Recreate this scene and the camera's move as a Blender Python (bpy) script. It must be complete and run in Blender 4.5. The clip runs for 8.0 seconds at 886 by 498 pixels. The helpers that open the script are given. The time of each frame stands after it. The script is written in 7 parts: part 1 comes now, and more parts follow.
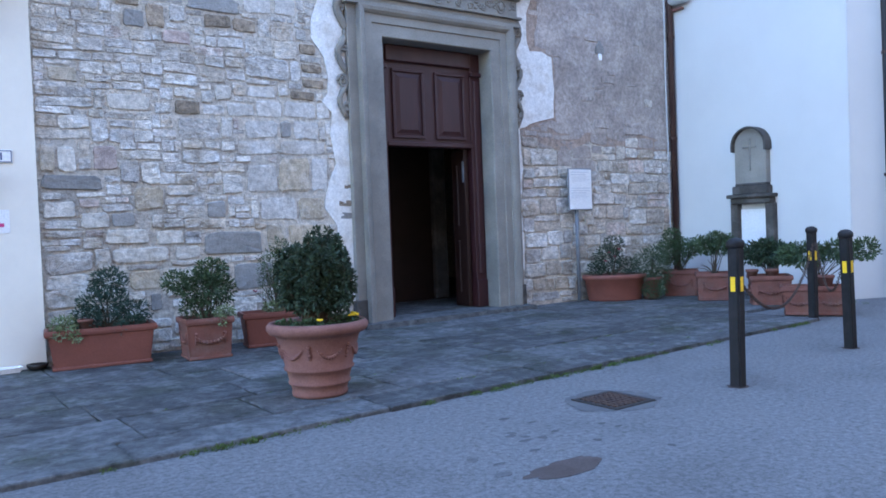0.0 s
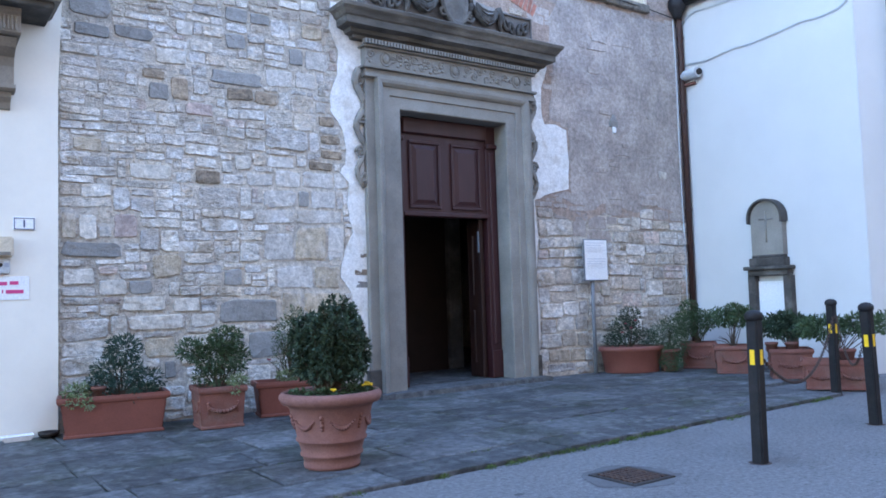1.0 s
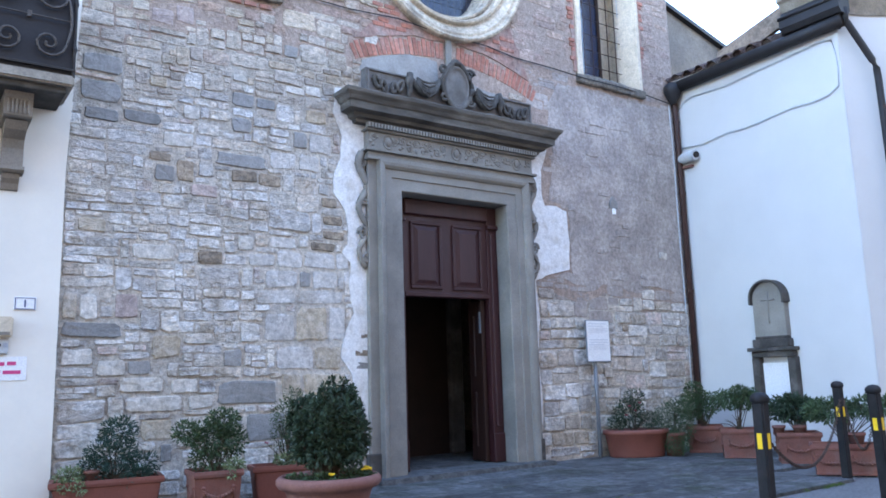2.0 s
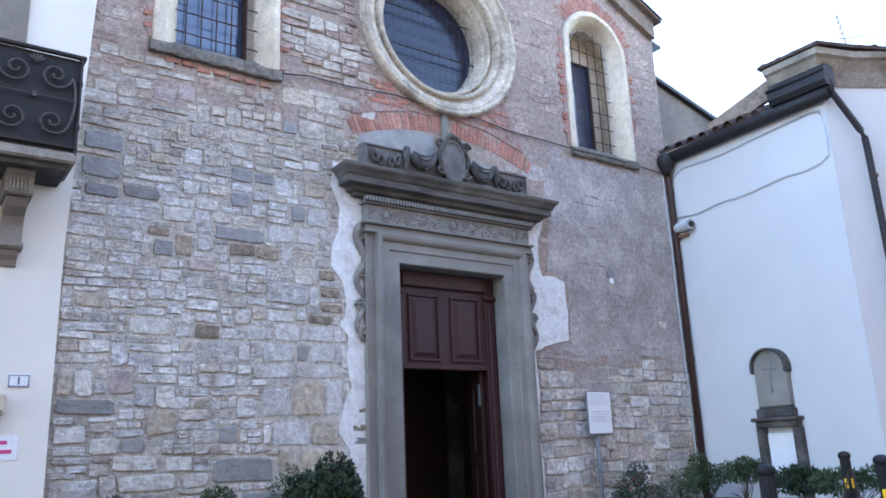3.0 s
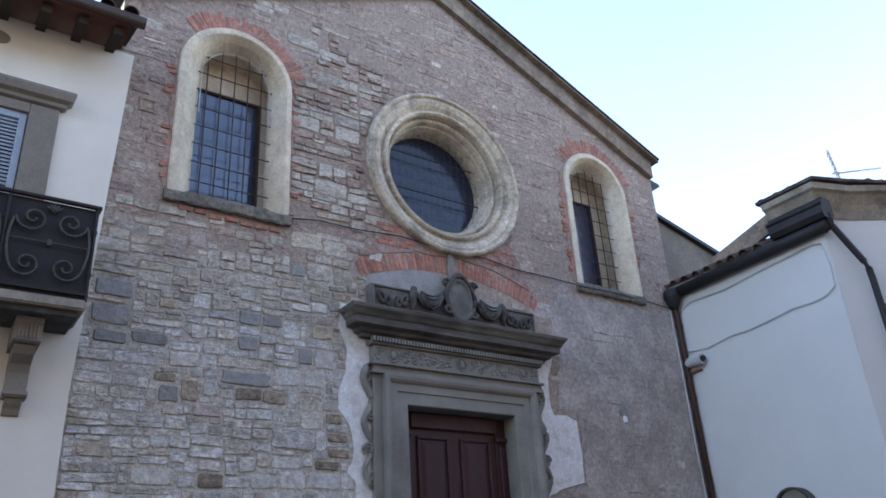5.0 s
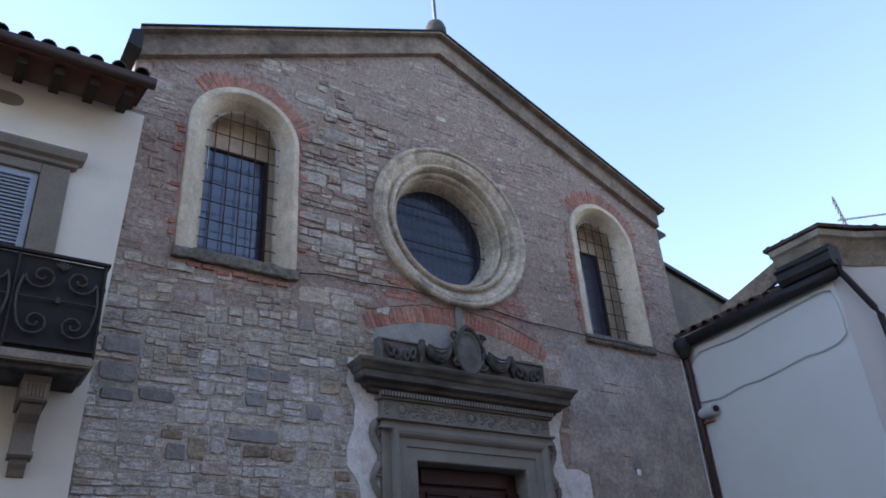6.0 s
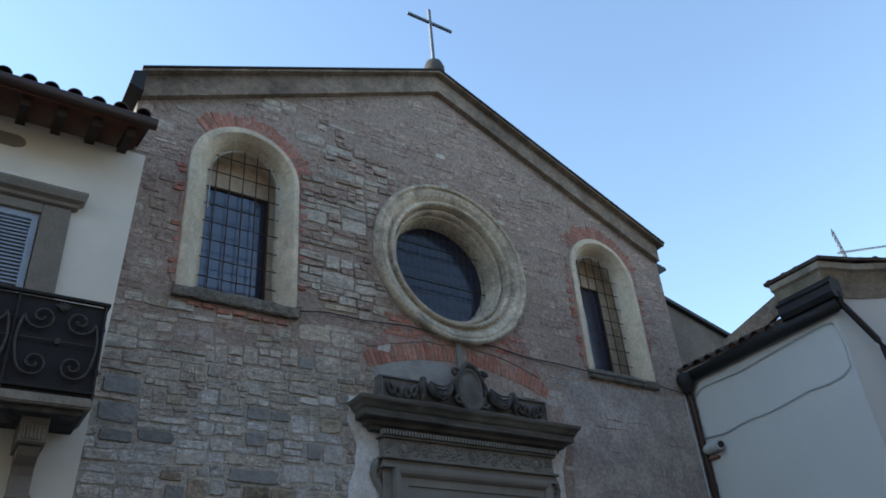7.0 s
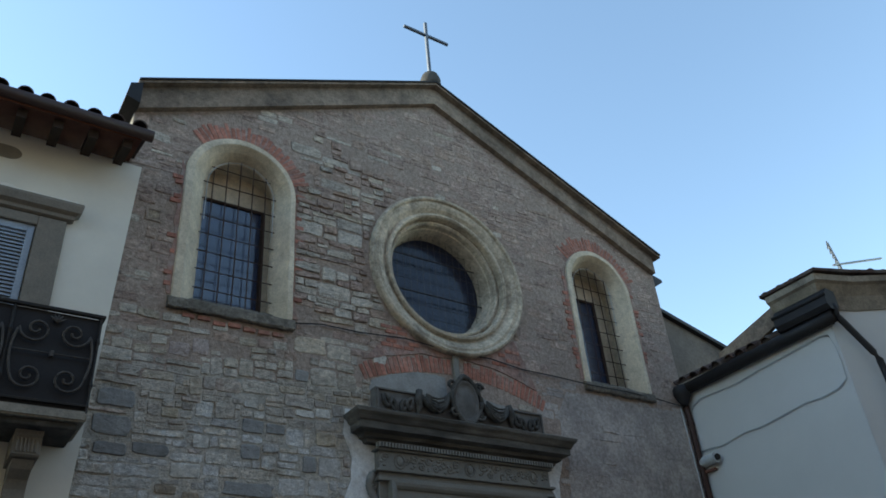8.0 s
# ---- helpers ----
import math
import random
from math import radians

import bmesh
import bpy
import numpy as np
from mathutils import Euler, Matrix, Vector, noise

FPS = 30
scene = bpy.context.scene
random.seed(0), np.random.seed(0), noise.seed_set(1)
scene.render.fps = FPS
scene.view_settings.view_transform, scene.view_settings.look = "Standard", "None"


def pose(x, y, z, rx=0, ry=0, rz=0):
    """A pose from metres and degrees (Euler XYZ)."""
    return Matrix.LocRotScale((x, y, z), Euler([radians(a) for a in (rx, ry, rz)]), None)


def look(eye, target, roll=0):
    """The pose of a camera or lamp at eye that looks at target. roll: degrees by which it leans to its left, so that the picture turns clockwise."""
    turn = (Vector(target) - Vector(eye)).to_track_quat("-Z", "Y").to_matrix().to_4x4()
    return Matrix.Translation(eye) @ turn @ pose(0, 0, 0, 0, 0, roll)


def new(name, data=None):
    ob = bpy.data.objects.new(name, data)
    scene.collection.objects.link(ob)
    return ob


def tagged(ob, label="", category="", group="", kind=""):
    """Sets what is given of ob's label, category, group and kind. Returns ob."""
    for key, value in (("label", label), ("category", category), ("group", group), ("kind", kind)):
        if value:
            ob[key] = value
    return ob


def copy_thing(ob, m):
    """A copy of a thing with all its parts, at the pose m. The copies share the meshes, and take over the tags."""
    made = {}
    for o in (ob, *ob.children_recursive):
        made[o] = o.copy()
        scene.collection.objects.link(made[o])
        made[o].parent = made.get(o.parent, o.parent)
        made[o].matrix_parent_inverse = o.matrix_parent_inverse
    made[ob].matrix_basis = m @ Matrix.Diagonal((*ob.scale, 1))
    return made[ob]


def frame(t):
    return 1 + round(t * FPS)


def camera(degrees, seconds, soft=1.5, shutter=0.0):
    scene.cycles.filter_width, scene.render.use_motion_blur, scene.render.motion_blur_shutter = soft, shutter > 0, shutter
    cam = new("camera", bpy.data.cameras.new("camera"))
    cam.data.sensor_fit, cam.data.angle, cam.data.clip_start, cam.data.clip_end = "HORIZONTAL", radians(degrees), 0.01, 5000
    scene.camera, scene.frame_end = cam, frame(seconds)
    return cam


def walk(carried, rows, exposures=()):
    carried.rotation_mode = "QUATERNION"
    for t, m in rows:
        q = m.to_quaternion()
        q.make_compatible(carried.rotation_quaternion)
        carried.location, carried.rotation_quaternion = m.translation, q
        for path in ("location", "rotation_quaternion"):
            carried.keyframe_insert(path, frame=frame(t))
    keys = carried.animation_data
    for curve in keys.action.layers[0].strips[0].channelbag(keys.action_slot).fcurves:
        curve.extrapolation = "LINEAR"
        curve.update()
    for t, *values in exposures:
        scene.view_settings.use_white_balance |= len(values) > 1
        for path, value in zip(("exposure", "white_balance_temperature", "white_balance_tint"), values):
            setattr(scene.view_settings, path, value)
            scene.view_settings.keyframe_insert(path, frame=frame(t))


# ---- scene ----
cam = camera(59.1, 8.0, soft=1.7)
EYE = (0.0, -8.0, 1.15)
# seconds, turn, tilt, lean
PATH = [(0.0, -36.04, -1.68, 2.26), (0.5, -35.34, 0.52, 2.07), (1.0, -34.93, 3.46, 1.81), (1.5, -34.8, 6.54, 1.62),
        (3.0, -34.87, 14.59, 2.36), (3.5, -34.65, 17.14, 2.62), (4.0, -34.44, 19.31, 2.92), (4.5, -34.44, 22.25, 2.96),
        (6.0, -33.11, 28.7, 3.81), (6.5, -32.93, 30.32, 3.97), (7.0, -32.81, 31.39, 4.29), (7.5, -32.97, 32.09, 4.25),
        (8.0, -33.07, 32.25, 4.41)]
walk(cam, [(t, pose(*EYE, 90 + p, r, y)) for t, y, p, r in PATH],
     exposures=[(0.0, 3.88, 5900, 14), (1.5, 4.0, 6200, 14), (3.5, 3.6, 6600, 18), (4.5, 3.15, 6850, 17), (6.0, 2.22, 6700, 18), (6.5, 1.98, 6650, 12), (8.0, 1.78, 7050, 1)])

# ---- light: open shade under a clear sky, the sun low behind the church ----
SUN_UP, SUN_TURN = 26.0, -50.0
world = bpy.data.worlds.new("sky")
scene.world = world
world.use_nodes = True
wn = world.node_tree
sky = wn.nodes.new("ShaderNodeTexSky")
sky.sky_type, sky.sun_disc = "NISHITA", False
sky.sun_elevation, sky.sun_rotation = radians(SUN_UP), radians(SUN_TURN)
sky.air_density, sky.dust_density, sky.ozone_density = 1.0, 0.05, 1.6
back = wn.nodes["Background"]
back.inputs["Strength"].default_value = 0.12
wn.links.new(sky.outputs[0], back.inputs["Color"])
sun = new("sun", bpy.data.lights.new("sun", "SUN"))
sun.data.energy, sun.data.angle, sun.data.color = 2.0, radians(0.5), (1.0, 0.95, 0.86)
su, st = radians(SUN_UP), radians(SUN_TURN)
sun.matrix_world = look((0, 0, 0), (-math.sin(st) * math.cos(su), -math.cos(st) * math.cos(su), -math.sin(su)))


# ---- materials ----
def surf(name, c1, c2, scale=6.0, rough=0.8, bump=0.3, fine=60.0, rnd=0.0, metal=0.0, stain=None, stain_scale=1.2,
         stain_amount=0.5, island=False, palette=None, spec=0.3, stretch=(1, 1, 1), transmission=0.0, ior=1.5, speck=0.0, speck_scale=16.0, lime=None, lime_amount=0.0, tone=(0.8, 1.12), depth=0.012, patch=0.0):
    """A procedural surface: two tones over coarse noise, fine grain and relief, stains, a random tone for each piece."""
    m = bpy.data.materials.new(name)
    m.use_nodes = True
    nt = m.node_tree
    b = nt.nodes["Principled BSDF"]
    geo = nt.nodes.new("ShaderNodeNewGeometry")
    mp = nt.nodes.new("ShaderNodeMapping")
    mp.inputs["Scale"].default_value = stretch
    nt.links.new(geo.outputs["Position"], mp.inputs["Vector"])

    def noise_node(s, detail=4.0, r=0.6):
        n = nt.nodes.new("ShaderNodeTexNoise")
        n.inputs["Scale"].default_value, n.inputs["Detail"].default_value, n.inputs["Roughness"].default_value = s, detail, r
        nt.links.new(mp.outputs[0], n.inputs["Vector"])
        return n.outputs["Fac"]

    def ramp(fac, lo, hi):
        r = nt.nodes.new("ShaderNodeMapRange")
        r.inputs["From Min"].default_value, r.inputs["From Max"].default_value = lo, hi
        nt.links.new(fac, r.inputs["Value"])
        return r.outputs[0]

    def mix(fac, a, c, mode="MIX"):
        x = nt.nodes.new("ShaderNodeMix")
        x.data_type, x.blend_type = "RGBA", mode
        for sock, v in ((x.inputs[0], fac), (x.inputs[6], a), (x.inputs[7], c)):
            if hasattr(v, "links"):
                nt.links.new(v, sock)
            elif isinstance(v, float):
                sock.default_value = v
            else:
                sock.default_value = (*v, 1.0)
        return x.outputs[2]

    coarse, grain = noise_node(scale), noise_node(fine, 3.0, 0.7)
    col = mix(ramp(coarse, 0.35, 0.68), c1, c2)
    if rnd or palette:
        if island:
            rand = geo.outputs["Random Per Island"]
        else:
            oi = nt.nodes.new("ShaderNodeObjectInfo")
            rand = oi.outputs["Random"]
        if palette:
            cr = nt.nodes.new("ShaderNodeValToRGB")
            cr.color_ramp.interpolation = "CONSTANT"
            el = cr.color_ramp.elements
            el[0].position, el[0].color = 0.0, (*palette[0][1], 1)
            el[1].position, el[1].color = palette[1][0], (*palette[1][1], 1)
            for p, c in palette[2:]:
                e = el.new(p)
                e.color = (*c, 1)
            nt.links.new(rand, cr.inputs["Fac"])
            col = mix(0.8, col, cr.outputs["Color"])
            col = mix(ramp(coarse, 0.3, 0.75), col, mix(0.55, col, c2))
        if rnd:
            mm = nt.nodes.new("ShaderNodeMath")
            mm.operation = "MULTIPLY"
            mm.inputs[1].default_value = 17.31
            nt.links.new(rand, mm.inputs[0])
            fr = nt.nodes.new("ShaderNodeMath")
            fr.operation = "FRACT"
            nt.links.new(mm.outputs[0], fr.inputs[0])
            val = nt.nodes.new("ShaderNodeMapRange")
            val.inputs["To Min"].default_value, val.inputs["To Max"].default_value = 1 - rnd, 1 + rnd
            nt.links.new(fr.outputs[0], val.inputs["Value"])
            hsv = nt.nodes.new("ShaderNodeHueSaturation")
            nt.links.new(val.outputs[0], hsv.inputs["Value"])
            nt.links.new(col, hsv.inputs["Color"])
            col = hsv.outputs["Color"]
    if stain:
        sfac = ramp(noise_node(stain_scale, 6.0, 0.62), 0.5, 0.68)
        sm = nt.nodes.new("ShaderNodeMath")
        sm.operation = "MULTIPLY"
        sm.inputs[1].default_value = stain_amount
        nt.links.new(sfac, sm.inputs[0])
        col = mix(sm.outputs[0], col, stain)
    rough_noise = None
    if lime:
        lm = nt.nodes.new("ShaderNodeMath")
        lm.operation = "MULTIPLY"
        lm.inputs[1].default_value = lime_amount
        nt.links.new(ramp(noise_node(4.2, 9.0, 0.72), 0.49, 0.60), lm.inputs[0])
        col = mix(lm.outputs[0], col, lime)
    if speck:
        rough_noise = noise_node(speck_scale, 9.0, 0.75)
        sp = nt.nodes.new("ShaderNodeMapRange")
        sp.inputs["From Min"].default_value, sp.inputs["From Max"].default_value = 0.34, 0.62
        sp.inputs["To Min"].default_value, sp.inputs["To Max"].default_value = 1 - speck, 1 + speck * 0.75
        nt.links.new(rough_noise, sp.inputs["Value"])
        sh = nt.nodes.new("ShaderNodeHueSaturation")
        nt.links.new(sp.outputs[0], sh.inputs["Value"])
        nt.links.new(col, sh.inputs["Color"])
        col = sh.outputs["Color"]
    if patch:
        pm = nt.nodes.new("ShaderNodeMapRange")
        pm.inputs["From Min"].default_value, pm.inputs["From Max"].default_value = 0.36, 0.64
        pm.inputs["To Min"].default_value, pm.inputs["To Max"].default_value = 1 - patch, 1 + patch
        nt.links.new(noise_node(1.1, 7.0, 0.66), pm.inputs["Value"])
        ph = nt.nodes.new("ShaderNodeHueSaturation")
        nt.links.new(pm.outputs[0], ph.inputs["Value"])
        nt.links.new(col, ph.inputs["Color"])
        col = ph.outputs["Color"]
    g = ramp(grain, 0.25, 0.75)
    gm = nt.nodes.new("ShaderNodeMapRange")
    gm.inputs["To Min"].default_value, gm.inputs["To Max"].default_value = tone
    nt.links.new(g, gm.inputs["Value"])
    hs = nt.nodes.new("ShaderNodeHueSaturation")
    nt.links.new(gm.outputs[0], hs.inputs["Value"])
    nt.links.new(col, hs.inputs["Color"])
    nt.links.new(hs.outputs["Color"], b.inputs["Base Color"])
    b.inputs["Metallic"].default_value = metal
    b.inputs["Specular IOR Level"].default_value = spec
    b.inputs["Transmission Weight"].default_value = transmission
    b.inputs["IOR"].default_value = ior
    rr = nt.nodes.new("ShaderNodeMapRange")
    rr.inputs["To Min"].default_value, rr.inputs["To Max"].default_value = max(0.02, rough - 0.08), min(1.0, rough + 0.1)
    nt.links.new(coarse, rr.inputs["Value"])
    nt.links.new(rr.outputs[0], b.inputs["Roughness"])
    if bump:
        add = nt.nodes.new("ShaderNodeMath")
        add.operation = "MULTIPLY_ADD"
        add.inputs[1].default_value = 2.0
        nt.links.new(rough_noise if rough_noise else coarse, add.inputs[0])
        nt.links.new(grain, add.inputs[2])
        bp = nt.nodes.new("ShaderNodeBump")
        bp.inputs["Strength"].default_value, bp.inputs["Distance"].default_value = bump, depth
        nt.links.new(add.outputs[0], bp.inputs["Height"])
        nt.links.new(bp.outputs[0], b.inputs["Normal"])
    return m


PALE = [(0, (0.715, 0.645, 0.545)), (0.22, (0.78, 0.73, 0.655)), (0.45, (0.62, 0.57, 0.515)), (0.6, (0.72, 0.62, 0.495)),
        (0.72, (0.66, 0.62, 0.575)), (0.84, (0.63, 0.51, 0.375)), (0.90, (0.46, 0.43, 0.405)), (0.95, (0.61, 0.475, 0.41))]
GREY = [(0, (0.428, 0.310, 0.259)), (0.25, (0.492, 0.365, 0.301)), (0.5, (0.378, 0.276, 0.232)), (0.68, (0.466, 0.337, 0.261)),
        (0.85, (0.319, 0.241, 0.209)), (0.95, (0.611, 0.463, 0.377))]
MIDDLE = [(0, (0.586, 0.505, 0.409)), (0.22, (0.653, 0.579, 0.488)), (0.45, (0.495, 0.431, 0.367)), (0.6, (0.592, 0.485, 0.358)),
          (0.72, (0.541, 0.475, 0.409)), (0.84, (0.388, 0.342, 0.302)), (0.90, (0.714, 0.643, 0.549)), (0.96, (0.510, 0.381, 0.307))]
